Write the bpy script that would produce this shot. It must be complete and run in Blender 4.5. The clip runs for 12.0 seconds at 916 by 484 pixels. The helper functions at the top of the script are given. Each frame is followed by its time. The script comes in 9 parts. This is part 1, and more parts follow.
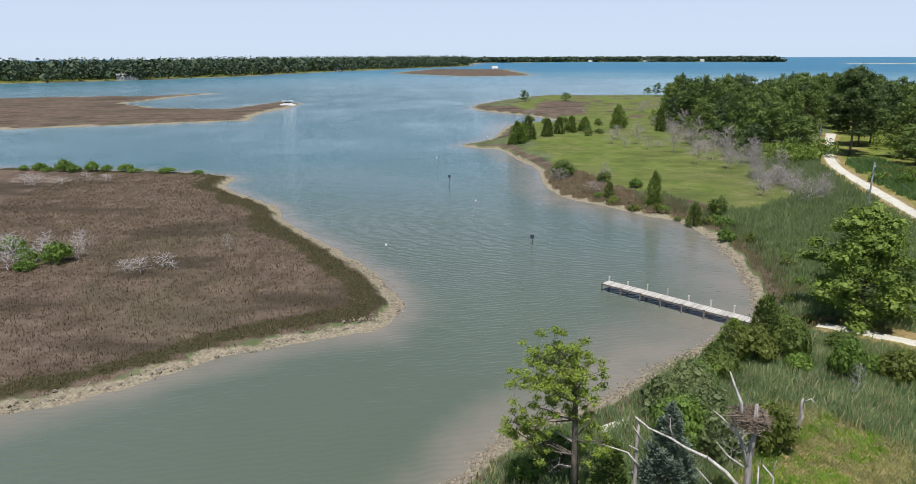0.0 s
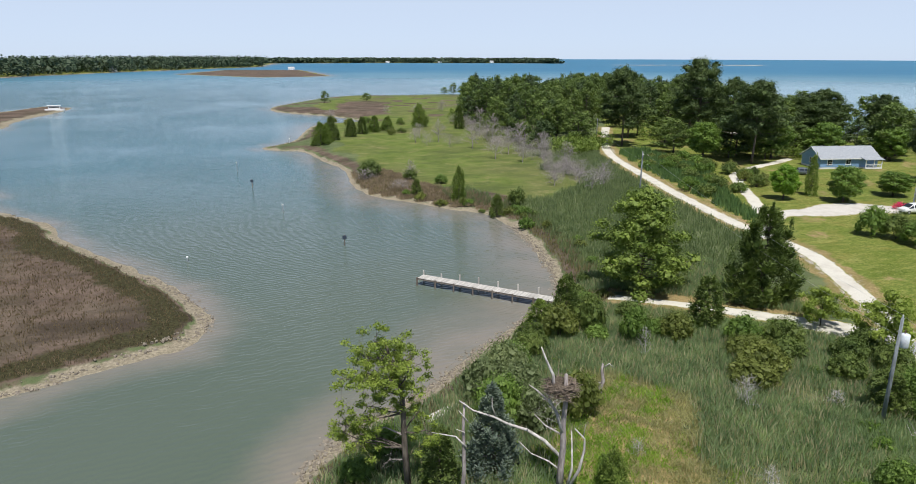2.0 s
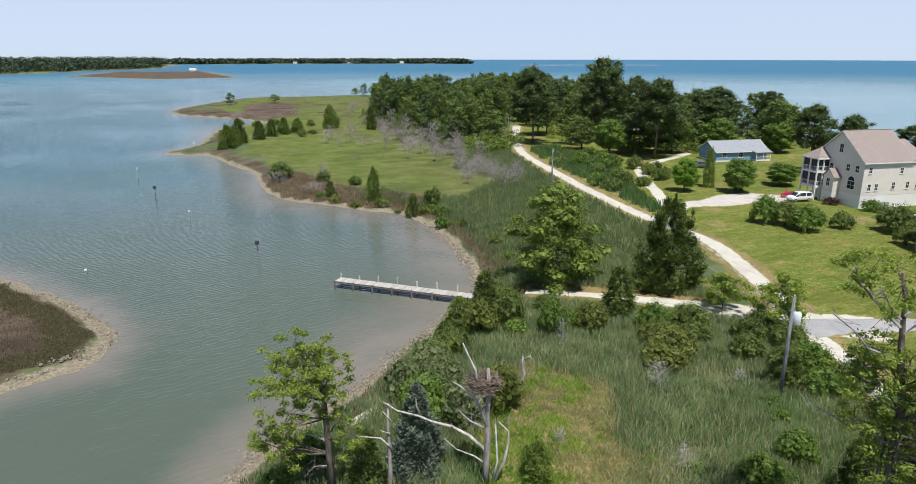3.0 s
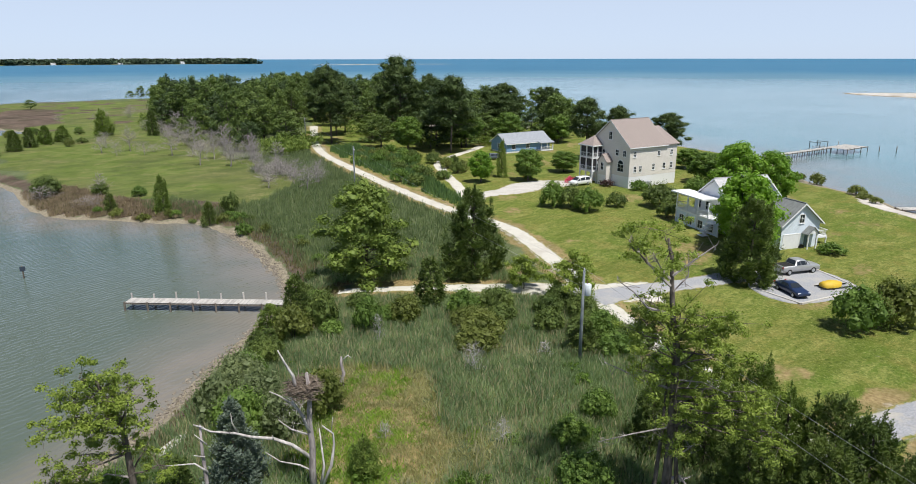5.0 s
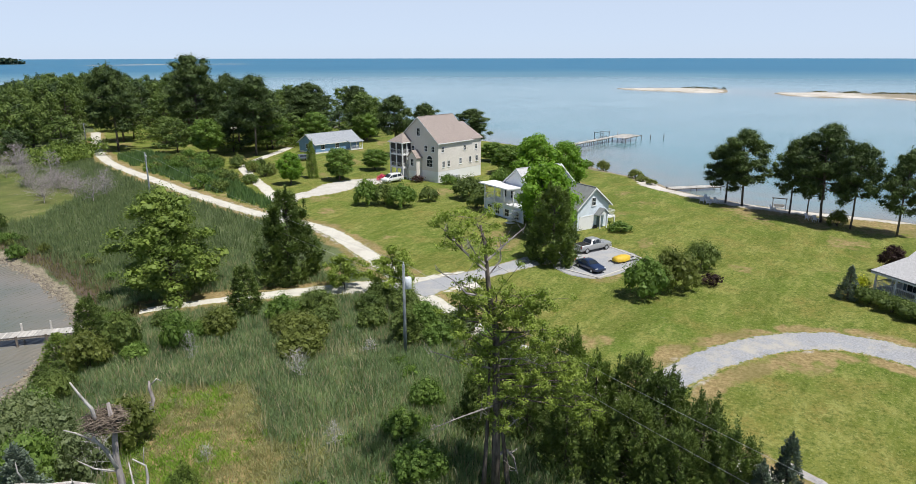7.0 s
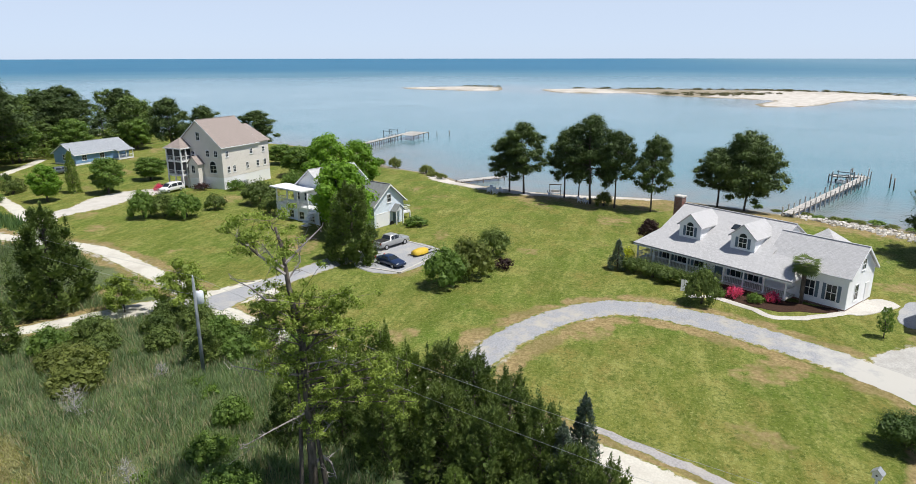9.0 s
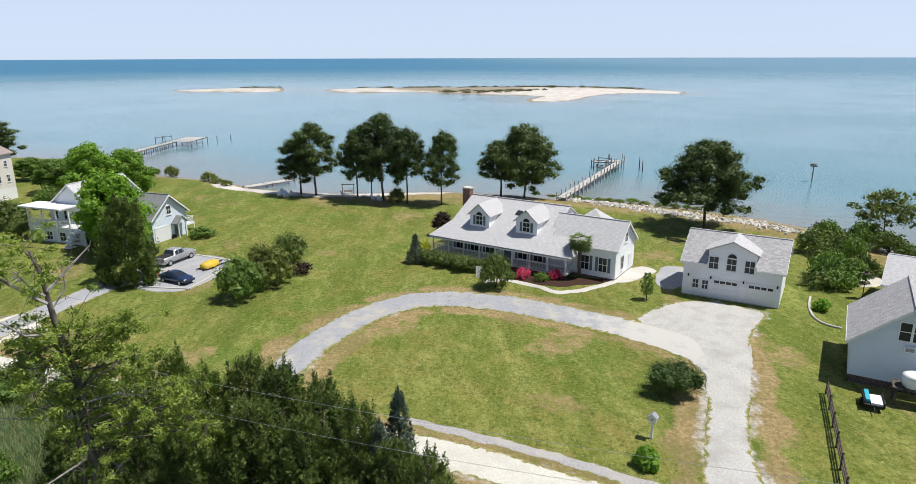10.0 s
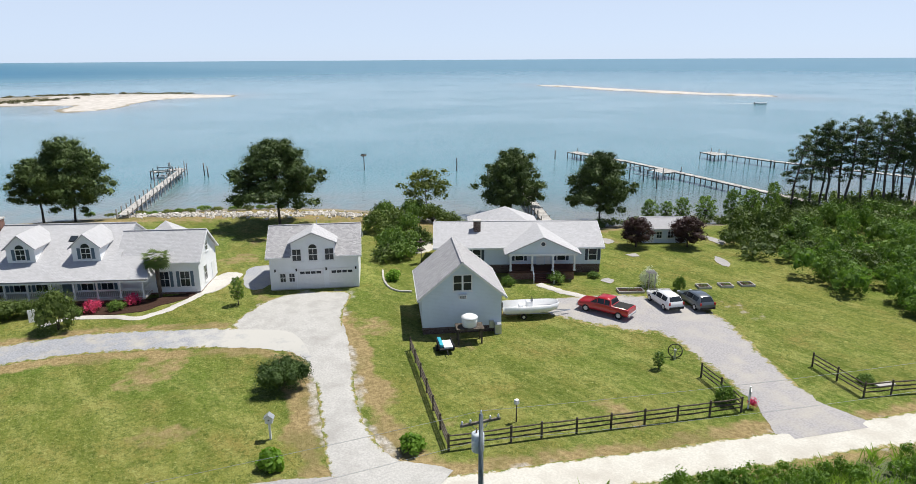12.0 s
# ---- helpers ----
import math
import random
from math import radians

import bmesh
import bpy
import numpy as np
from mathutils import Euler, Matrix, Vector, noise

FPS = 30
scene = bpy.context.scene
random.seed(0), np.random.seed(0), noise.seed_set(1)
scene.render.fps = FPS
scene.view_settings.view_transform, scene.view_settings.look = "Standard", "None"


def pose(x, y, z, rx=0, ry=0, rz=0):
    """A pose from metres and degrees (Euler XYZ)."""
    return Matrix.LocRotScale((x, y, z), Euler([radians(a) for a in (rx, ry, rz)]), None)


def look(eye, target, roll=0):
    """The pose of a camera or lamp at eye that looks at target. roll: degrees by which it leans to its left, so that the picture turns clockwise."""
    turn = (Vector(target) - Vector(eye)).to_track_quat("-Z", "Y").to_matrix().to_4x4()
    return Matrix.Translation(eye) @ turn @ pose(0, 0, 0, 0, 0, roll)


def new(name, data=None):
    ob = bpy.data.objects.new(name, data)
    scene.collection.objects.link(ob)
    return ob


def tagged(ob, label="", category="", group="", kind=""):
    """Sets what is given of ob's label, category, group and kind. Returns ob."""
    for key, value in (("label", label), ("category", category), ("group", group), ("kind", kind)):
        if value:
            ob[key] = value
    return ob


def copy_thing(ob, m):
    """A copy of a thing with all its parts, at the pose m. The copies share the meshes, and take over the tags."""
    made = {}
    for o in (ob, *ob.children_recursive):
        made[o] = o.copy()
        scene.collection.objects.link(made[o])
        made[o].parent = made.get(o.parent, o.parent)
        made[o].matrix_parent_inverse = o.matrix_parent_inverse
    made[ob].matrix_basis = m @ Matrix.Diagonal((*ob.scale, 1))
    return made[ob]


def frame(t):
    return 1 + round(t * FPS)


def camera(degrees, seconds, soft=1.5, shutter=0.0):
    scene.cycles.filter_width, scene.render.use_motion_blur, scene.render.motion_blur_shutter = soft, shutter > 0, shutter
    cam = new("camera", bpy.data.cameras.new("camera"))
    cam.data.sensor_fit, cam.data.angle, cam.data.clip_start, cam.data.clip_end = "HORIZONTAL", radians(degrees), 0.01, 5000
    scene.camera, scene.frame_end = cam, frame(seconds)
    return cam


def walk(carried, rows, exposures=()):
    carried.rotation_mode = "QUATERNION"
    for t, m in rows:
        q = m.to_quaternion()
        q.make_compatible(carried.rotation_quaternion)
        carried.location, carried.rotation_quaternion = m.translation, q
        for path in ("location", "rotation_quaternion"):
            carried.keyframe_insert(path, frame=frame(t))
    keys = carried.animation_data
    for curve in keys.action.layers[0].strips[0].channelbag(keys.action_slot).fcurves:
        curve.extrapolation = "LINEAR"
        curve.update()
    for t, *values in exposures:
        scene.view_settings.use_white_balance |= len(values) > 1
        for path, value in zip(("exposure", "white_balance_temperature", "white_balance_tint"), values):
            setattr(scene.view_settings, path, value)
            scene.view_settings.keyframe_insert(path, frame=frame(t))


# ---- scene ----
# camera: a drone that hovers and pans from the creek round to the bay front
PATH = (
    (0, 0.00, 0.00, 29.20, 0.39, -15.88, 0.23), (0.5, -0.08, 0.01, 29.14, -3.90, -15.87, 0.14),
    (1, -0.15, 0.02, 29.08, -8.81, -15.86, 0.06), (1.5, -0.20, 0.04, 29.02, -12.82, -15.84, 0.06),
    (2, -0.26, 0.05, 28.95, -16.44, -15.82, -0.13), (2.5, -0.30, 0.07, 28.88, -20.16, -15.79, -0.16),
    (3, -0.33, 0.09, 28.82, -23.96, -15.77, -0.05), (5, -0.37, 0.19, 28.53, -41.22, -15.81, 0.11),
    (5.5, -0.36, 0.22, 28.46, -45.63, -15.82, 0.13), (6, -0.34, 0.25, 28.38, -49.83, -15.85, 0.09),
    (6.5, -0.31, 0.28, 28.30, -53.66, -15.86, 0.11), (7, -0.27, 0.32, 28.22, -57.61, -15.86, 0.06),
    (9, -0.03, 0.49, 27.89, -75.63, -15.84, 0.05), (9.5, 0.05, 0.53, 27.81, -80.74, -15.86, 0.01),
    (9.7, 0.08, 0.55, 27.77, -85.36, -15.86, 0.07), (10, 0.14, 0.58, 27.72, -93.81, -15.87, 0.16),
    (10.5, 0.24, 0.63, 27.63, -107.02, -15.89, 0.17), (11, 0.35, 0.68, 27.54, -119.68, -15.83, 0.21),
    (11.5, 0.47, 0.74, 27.45, -127.96, -15.78, 0.29), (12, 0.60, 0.79, 27.35, -130.63, -15.73, 0.33))
cam = camera(69.53, 12.0, soft=0.65)
walk(cam, [(t, pose(x, y, z, 90 + tilt, lean, turn)) for t, x, y, z, turn, tilt, lean in PATH], exposures=((0, 0.08), (6, 0.1), (9, 0.12), (12, 0.16)))

# ---- world and sun ----
SUN_TO = Vector((-0.06, -0.40, 0.91)).normalized()
world = bpy.data.worlds.new("sky")
scene.world = world
world.use_nodes = True
wn = world.node_tree.nodes
sky = wn.new("ShaderNodeTexSky")
sky.sky_type, sky.sun_disc = "NISHITA", False
sky.sun_elevation, sky.sun_rotation = math.asin(SUN_TO.z), radians(188)
sky.air_density, sky.dust_density, sky.ozone_density = 0.34, 0.42, 2.5
# summer haze that pales the low sky and thins out higher up
wl = world.node_tree.links
up = wn.new("ShaderNodeSeparateXYZ")
wl.new(wn.new("ShaderNodeTexCoord").outputs["Generated"], up.inputs[0])
thin = wn.new("ShaderNodeMapRange")
thin.inputs["From Min"].default_value, thin.inputs["From Max"].default_value = 0.13, 0.3
thin.inputs["To Min"].default_value, thin.inputs["To Max"].default_value = 0.85, 0.04
wl.new(up.outputs[2], thin.inputs["Value"])
haze = wn.new("ShaderNodeMix")
haze.data_type = "RGBA"
wl.new(thin.outputs[0], haze.inputs[0])
wl.new(sky.outputs[0], haze.inputs[6])
haze.inputs[7].default_value = (4.1, 4.75, 5.75, 1.0)
wl.new(haze.outputs[2], wn["Background"].inputs["Color"])
wn["Background"].inputs["Strength"].default_value = 0.15
sun = new("sun", bpy.data.lights.new("sun", "SUN"))
sun.data.energy, sun.data.angle, sun.data.color = 5.0, radians(0.55), (1.0, 0.96, 0.89)
sun.matrix_world = look(SUN_TO * 300, (0, 0, 0))


# ---- materials ----
class Nodes:
    """A material with a Principled shader and short ways to add nodes."""

    def __init__(self, name, rough=0.8, metal=0.0, spec=0.5):
        self.mat = bpy.data.materials.new(name)
        self.mat.use_nodes = True
        self.tree = self.mat.node_tree
        self.bsdf = self.tree.nodes["Principled BSDF"]
        self.bsdf.inputs["Roughness"].default_value = rough
        self.bsdf.inputs["Metallic"].default_value = metal
        self.bsdf.inputs["Specular IOR Level"].default_value = spec
        self.coord = None

    def node(self, kind, **sets):
        n = self.tree.nodes.new(kind)
        for k, v in sets.items():
            if k in n.inputs:
                n.inputs[k].default_value = v
        return n

    def link(self, a, b):
        self.tree.links.new(a, b)

    def pos(self):
        if self.coord is None:
            self.coord = self.node("ShaderNodeNewGeometry").outputs["Position"]
        return self.coord

    def local(self):
        return self.node("ShaderNodeTexCoord").outputs["Object"]

    def noise(self, scale, detail=4.0, vec=None, stretch=None, rough=0.55):
        n = self.node("ShaderNodeTexNoise", Scale=scale, Detail=detail, Roughness=rough)
        src = vec if vec is not None else self.pos()
        if stretch:
            m = self.node("ShaderNodeMapping")
            m.inputs["Scale"].default_value = stretch
            self.link(src, m.inputs["Vector"])
            src = m.outputs[0]
        self.link(src, n.inputs["Vector"])
        return n.outputs["Fac"]

    def ramp(self, fac, lo, hi, a=0.0, b=1.0):
        r = self.node("ShaderNodeMapRange")
        r.inputs["From Min"].default_value, r.inputs["From Max"].default_value = lo, hi
        r.inputs["To Min"].default_value, r.inputs["To Max"].default_value = a, b
        self.link(fac, r.inputs["Value"])
        return r.outputs[0]

    def mix(self, fac, a, b, blend="MIX"):
        n = self.node("ShaderNodeMix")
        n.data_type, n.blend_type = "RGBA", blend
        for sock, v in ((n.inputs[0], fac), (n.inputs[6], a), (n.inputs[7], b)):
            if isinstance(v, (int, float)):
                sock.default_value = v
            elif isinstance(v, tuple):
                sock.default_value = (*v, 1.0)
            else:
                self.link(v, sock)
        return n.outputs[2]

    def math(self, op, a, b=0.0):
        n = self.node("ShaderNodeMath")
        n.operation = op
        for sock, v in zip(n.inputs, (a, b)):
            if isinstance(v, (int, float)):
                sock.default_value = v
            else:
                self.link(v, sock)
        return n.outputs[0]

    def attr(self, name):
        n = self.node("ShaderNodeAttribute")
        n.attribute_name = name
        return n.outputs["Fac"]

    def color(self, c):
        if isinstance(c, tuple):
            self.bsdf.inputs["Base Color"].default_value = (*c, 1.0)
        else:
            self.link(c, self.bsdf.inputs["Base Color"])
        return self

    def bump(self, h, strength=0.4, dist=0.05):
        b = self.node("ShaderNodeBump", Strength=strength, Distance=dist)
        self.link(h, b.inputs["Height"])
        self.link(b.outputs[0], self.bsdf.inputs["Normal"])
        return self


def plain(name, c, rough=0.7, metal=0.0, vary=0.15, scale=3.0, spec=0.4, bump=0.15):
    """A painted or plain surface with mottling at two scales."""
    m = Nodes(name, rough, metal, spec)
    f = m.mix(0.5, m.noise(scale, 5), m.noise(scale * 9, 3))
    dark = tuple(v * (1 - vary) for v in c)
    lite = tuple(min(v * (1 + vary * 0.6), 0.95) for v in c)
    m.color(m.mix(m.ramp(f, 0.35, 0.65), dark, lite))
    if bump:
        m.bump(m.noise(scale * 14, 3), bump, 0.01)
    return m.mat


def siding(name, c, pitch=0.14):
    """Lapped horizontal siding boards with weathering."""
    m = Nodes(name, 0.55, 0, 0.35)
    sep = m.node("ShaderNodeSeparateXYZ")
    m.link(m.local(), sep.inputs[0])
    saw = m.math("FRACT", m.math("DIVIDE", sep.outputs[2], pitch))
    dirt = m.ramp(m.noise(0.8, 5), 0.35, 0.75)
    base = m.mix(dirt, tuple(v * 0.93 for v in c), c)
    # the shade under each lap is put into the colour as a dark line
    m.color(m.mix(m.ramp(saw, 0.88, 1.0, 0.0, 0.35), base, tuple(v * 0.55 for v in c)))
    m.bump(m.math("SUBTRACT", 1.0, saw), 0.6, 0.02)
    return m.mat


def shingles(name, c, vary=0.25):
    """Asphalt roof shingles in courses."""
    m = Nodes(name, 0.9, 0, 0.2)
    b = m.node("ShaderNodeTexBrick", Scale=1.0)
    b.inputs["Brick Width"].default_value, b.inputs["Row Height"].default_value = 0.32, 0.15
    b.inputs["Mortar Size"].default_value = 0.008
    b.inputs["Color1"].default_value = (*tuple(v * (1 - vary) for v in c), 1)
    b.inputs["Color2"].default_value = (*tuple(min(1, v * (1 + vary)) for v in c), 1)
    b.inputs["Mortar"].default_value = (*tuple(v * 0.6 for v in c), 1)
    m.link(m.local(), b.inputs["Vector"])
    stain = m.ramp(m.noise(0.5, 6), 0.4, 0.7)
    m.color(m.mix(m.math("MULTIPLY", stain, 0.5), b.outputs["Color"], m.mix(m.noise(6, 4), tuple(v * 0.75 for v in c), tuple(v * 1.1 for v in c))))
    m.bump(m.noise(25, 3), 0.5, 0.02)
    return m.mat


def brickwork(name, c=(0.16, 0.07, 0.05)):
    m = Nodes(name, 0.85, 0, 0.2)
    b = m.node("ShaderNodeTexBrick", Scale=1.0)
    b.inputs["Brick Width"].default_value, b.inputs["Row Height"].default_value = 0.22, 0.075
    b.inputs["Mortar Size"].default_value = 0.008
    b.inputs["Color1"].default_value = (*c, 1)
    b.inputs["Color2"].default_value = (c[0] * 1.5, c[1] * 1.4, c[2] * 1.3, 1)
    b.inputs["Mortar"].default_value = (0.3, 0.28, 0.25, 1)
    sep, comb = m.node("ShaderNodeSeparateXYZ"), m.node("ShaderNodeCombineXYZ")
    m.link(m.local(), sep.inputs[0])
    m.link(m.math("ADD", sep.outputs[0], sep.outputs[1]), comb.inputs[0])
    m.link(sep.outputs[2], comb.inputs[1])
    m.link(comb.outputs[0], b.inputs["Vector"])
    m.color(b.outputs["Color"])
    m.bump(b.outputs["Fac"], 0.4, -0.01)
    return m.mat


def foliage(name, dark, lite, through_light=0.35, rough=0.6):
    """Leaves: each leaf and each clump has its own tone, some light passes through."""
    m = Nodes(name, rough, 0, 0.3)
    geo = m.node("ShaderNodeNewGeometry")
    info = m.node("ShaderNodeObjectInfo")
    f = m.math("ADD", m.math("MULTIPLY", geo.outputs["Random Per Island"], 0.4), m.math("MULTIPLY", m.ramp(m.noise(0.45, 4), 0.3, 0.7), 0.6))
    c = m.mix(f, dark, lite)
    tone = m.mix(info.outputs["Random"], (0.82, 0.85, 0.78), (1.12, 1.1, 1.0))
    c = m.mix(1.0, c, tone, "MULTIPLY")
    m.color(c)
    tr = m.node("ShaderNodeBsdfTranslucent")
    m.link(m.mix(1.0, c, (1.3, 1.5, 0.7), "MULTIPLY"), tr.inputs["Color"])
    mixs = m.node("ShaderNodeMixShader")
    mixs.inputs[0].default_value = through_light
    m.link(m.bsdf.outputs[0], mixs.inputs[1])
    m.link(tr.outputs[0], mixs.inputs[2])
    m.link(mixs.outputs[0], m.tree.nodes["Material Output"].inputs["Surface"])
    return m.mat


def bark_mat(name, c, c2):
    m = Nodes(name, 0.9, 0, 0.2)
    m.color(m.mix(m.ramp(m.noise(5, 6, stretch=(1, 1, 0.25)), 0.35, 0.65), c, c2))
    m.bump(m.noise(9, 5, stretch=(1, 1, 0.2)), 0.8, 0.05)
    return m.mat


def planked(name, c, rough=0.85):
    m = Nodes(name, rough, 0, 0.25)
    info = m.node("ShaderNodeObjectInfo")
    isl = m.node("ShaderNodeNewGeometry").outputs["Random Per Island"]
    v = m.math("FRACT", m.math("ADD", info.outputs["Random"], isl))
    grain = m.noise(6, 5, stretch=(1, 1, 4))
    a = m.mix(v, tuple(x * 0.72 for x in c), tuple(min(1, x * 1.15) for x in c))
    m.color(m.mix(m.ramp(grain, 0.4, 0.7, 0, 0.4), a, tuple(x * 0.5 for x in c)))
    m.bump(grain, 0.3, 0.01)
    return m.mat


def ground_material():
    """Mown lawn, salt meadow, dark reed bed, brown marsh, sand and dry verges, mixed by soft-edged cover maps."""
    m = Nodes("ground_cover", 0.95, 0, 0.1)
    n_big, n_mid, n_fine = m.noise(0.035, 5), m.noise(0.22, 6), m.noise(3.0, 5)
    # mown lawn: faint cut bands, broad green and tired patches, clumps and fine blade speckle
    bands = m.noise(0.4, 7, stretch=(0.6, 1.3, 1), rough=0.8)
    lawn = m.mix(m.ramp(n_big, 0.35, 0.65), (0.098, 0.158, 0.022), (0.18, 0.192, 0.042))
    lawn = m.mix(m.ramp(n_mid, 0.46, 0.68, 0, 0.8), lawn, (0.23, 0.19, 0.058))
    lawn = m.mix(m.ramp(bands, 0.46, 0.62, 0, 0.8), lawn, (0.285, 0.29, 0.09))
    lawn = m.mix(m.ramp(m.noise(0.16, 7, stretch=(0.5, 1.8, 1), rough=0.75), 0.5, 0.6, 0, 0.75), lawn, (0.1, 0.135, 0.021))
    lawn = m.mix(m.ramp(m.noise(0.9, 8, rough=0.85), 0.5, 0.6, 0, 0.65), lawn, (0.065, 0.105, 0.014))
    lawn = m.mix(m.ramp(m.noise(2.6, 7, rough=0.85), 0.5, 0.62, 0, 0.75), lawn, (0.042, 0.072, 0.01))
    lawn = m.mix(m.ramp(m.noise(3.4, 7, rough=0.85), 0.53, 0.65, 0, 0.7), lawn, (0.36, 0.38, 0.14))
    meadow = m.mix(m.ramp(n_mid, 0.35, 0.65), (0.085, 0.13, 0.024), (0.145, 0.185, 0.05))
    meadow = m.mix(m.ramp(n_big, 0.45, 0.6, 0, 0.6), meadow, (0.12, 0.12, 0.055))
    meadow = m.mix(m.ramp(m.noise(0.6, 6, rough=0.7), 0.45, 0.7, 0, 0.6), meadow, (0.17, 0.175, 0.06))
    meadow = m.mix(m.ramp(m.noise(0.09, 7, stretch=(0.6, 1.2, 1), rough=0.7), 0.5, 0.62, 0, 0.75), meadow, (0.075, 0.1, 0.032))
    meadow = m.mix(m.ramp(m.noise(0.13, 7, rough=0.75), 0.54, 0.66, 0, 0.7), meadow, (0.22, 0.21, 0.09))
    reed = m.mix(m.ramp(n_mid, 0.35, 0.65), (0.065, 0.1, 0.04), (0.14, 0.175, 0.08))
    reed = m.mix(m.ramp(n_fine, 0.4, 0.7, 0, 0.5), reed, (0.13, 0.12, 0.075))
    streak = m.noise(1.4, 6)
    marsh = m.mix(m.ramp(n_mid, 0.35, 0.65), (0.1, 0.073, 0.056), (0.18, 0.135, 0.108))
    marsh = m.mix(m.ramp(streak, 0.42, 0.68, 0, 0.55), marsh, (0.075, 0.06, 0.045))
    marsh = m.mix(m.ramp(n_big, 0.5, 0.62, 0, 0.45), marsh, (0.075, 0.075, 0.045))
    marsh = m.mix(m.ramp(m.noise(0.07, 6, stretch=(0.5, 1.3, 1), rough=0.65), 0.5, 0.62, 0, 0.8), marsh, (0.05, 0.04, 0.03))
    sand = m.mix(m.ramp(n_fine, 0.35, 0.65), (0.2, 0.175, 0.125), (0.34, 0.3, 0.225))
    sand = m.mix(m.ramp(m.noise(1.2, 5), 0.5, 0.7, 0, 0.5), sand, (0.13, 0.11, 0.08))
    white = m.mix(m.ramp(n_mid, 0.35, 0.65), (0.46, 0.43, 0.385), (0.62, 0.59, 0.55))
    dry = m.mix(m.ramp(n_fine, 0.35, 0.65), (0.22, 0.165, 0.075), (0.36, 0.28, 0.14))
    dry = m.mix(m.ramp(n_mid, 0.45, 0.6, 0, 0.5), dry, (0.14, 0.14, 0.045))
    edge = m.ramp(m.noise(0.8, 6), 0.25, 0.75, -0.35, 0.35)

    def mask(name):
        return m.ramp(m.math("ADD", m.attr(name), edge), 0.32, 0.68)

    c = m.mix(mask("scrub"), lawn, reed)
    c = m.mix(mask("meadow"), c, meadow)
    c = m.mix(mask("dry"), c, dry)
    shell = m.mix(m.ramp(n_fine, 0.35, 0.65), (0.3, 0.275, 0.23), (0.52, 0.49, 0.44))
    c = m.mix(mask("shell"), c, shell)
    c = m.mix(mask("marsh"), c, marsh)
    c = m.mix(mask("rim"), c, m.mix(m.ramp(n_fine, 0.35, 0.65), (0.03, 0.028, 0.014), (0.065, 0.062, 0.03)))
    c = m.mix(mask("sand"), c, sand)
    c = m.mix(mask("white"), c, white)
    m.color(c)
    m.bump(m.math("ADD", m.noise(9, 4), m.math("MULTIPLY", n_fine, 1.5)), 0.9, 0.12)
    return m.mat


def water_material():
    """Turbid creek water that clears and greens towards the bay, with wind ripples; paler over shoals, and painted
    bluer with distance from the drone, less so sunward.
    """
    m = Nodes("water", 0.1, 0, 0.5)
    m.bsdf.inputs["IOR"].default_value = 1.33
    patch = m.ramp(m.noise(0.012, 5, stretch=(1, 0.5, 1)), 0.35, 0.65)
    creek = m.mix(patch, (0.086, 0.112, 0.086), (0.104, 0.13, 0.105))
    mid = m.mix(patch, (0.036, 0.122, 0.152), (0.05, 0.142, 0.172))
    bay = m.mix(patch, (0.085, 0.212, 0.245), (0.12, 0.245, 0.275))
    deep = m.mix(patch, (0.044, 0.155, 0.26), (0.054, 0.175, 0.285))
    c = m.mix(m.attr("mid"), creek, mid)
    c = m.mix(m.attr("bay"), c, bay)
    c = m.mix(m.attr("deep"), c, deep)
    c = m.mix(m.math("MULTIPLY", m.attr("shoal"), m.ramp(m.noise(0.15, 4), 0.3, 0.6, 0.55, 1.0)), c, (0.23, 0.2, 0.172))
    m.color(c)
    m.link(m.ramp(m.attr("deep"), 0.0, 1.0, 0.12, 0.5), m.bsdf.inputs["Roughness"])
    m.link(m.ramp(m.attr("deep"), 0.0, 1.0, 0.45, 0.2), m.bsdf.inputs["Specular IOR Level"])
    w = m.node("ShaderNodeTexWave", Scale=0.42, Distortion=7.0, Detail=3.0)
    w.inputs["Detail Scale"].default_value = 1.2
    mp = m.node("ShaderNodeMapping")
    mp.inputs["Rotation"].default_value = (0, 0, radians(78))
    m.link(m.pos(), mp.inputs["Vector"])
    m.link(mp.outputs[0], w.inputs["Vector"])
    h = m.math("ADD", m.math("MULTIPLY", w.outputs["Fac"], 0.5), m.noise(0.9, 5, stretch=(0.5, 1.6, 1)))
    calm = m.ramp(m.noise(0.02, 4), 0.35, 0.65, 0.35, 1.0)
    m.bump(m.math("MULTIPLY", h, calm), 0.55, 0.14)
    return m.mat


def grass_edge(m, c):
    """Dry and green grass that creeps in over the edges of a road."""
    creep = m.math("ADD", m.attr("edge"), m.ramp(m.noise(1.3, 6, rough=0.75), 0.3, 0.7, -0.5, 0.5))
    sward = m.mix(m.ramp(m.noise(2.2, 5), 0.4, 0.6), (0.3, 0.25, 0.1), (0.13, 0.16, 0.035))
    return m.mix(m.ramp(creep, 0.55, 0.8), c, sward)


def gravel(name, a, b, worn):
    m = Nodes(name, 0.95, 0, 0.1)
    c = m.mix(m.ramp(m.noise(6, 5), 0.35, 0.65), a, b)
    c = m.mix(m.ramp(m.noise(0.5, 5), 0.45, 0.7, 0, 0.7), c, worn)
    m.color(grass_edge(m, c))
    m.bump(m.noise(14, 4), 0.5, 0.04)
    return m.mat


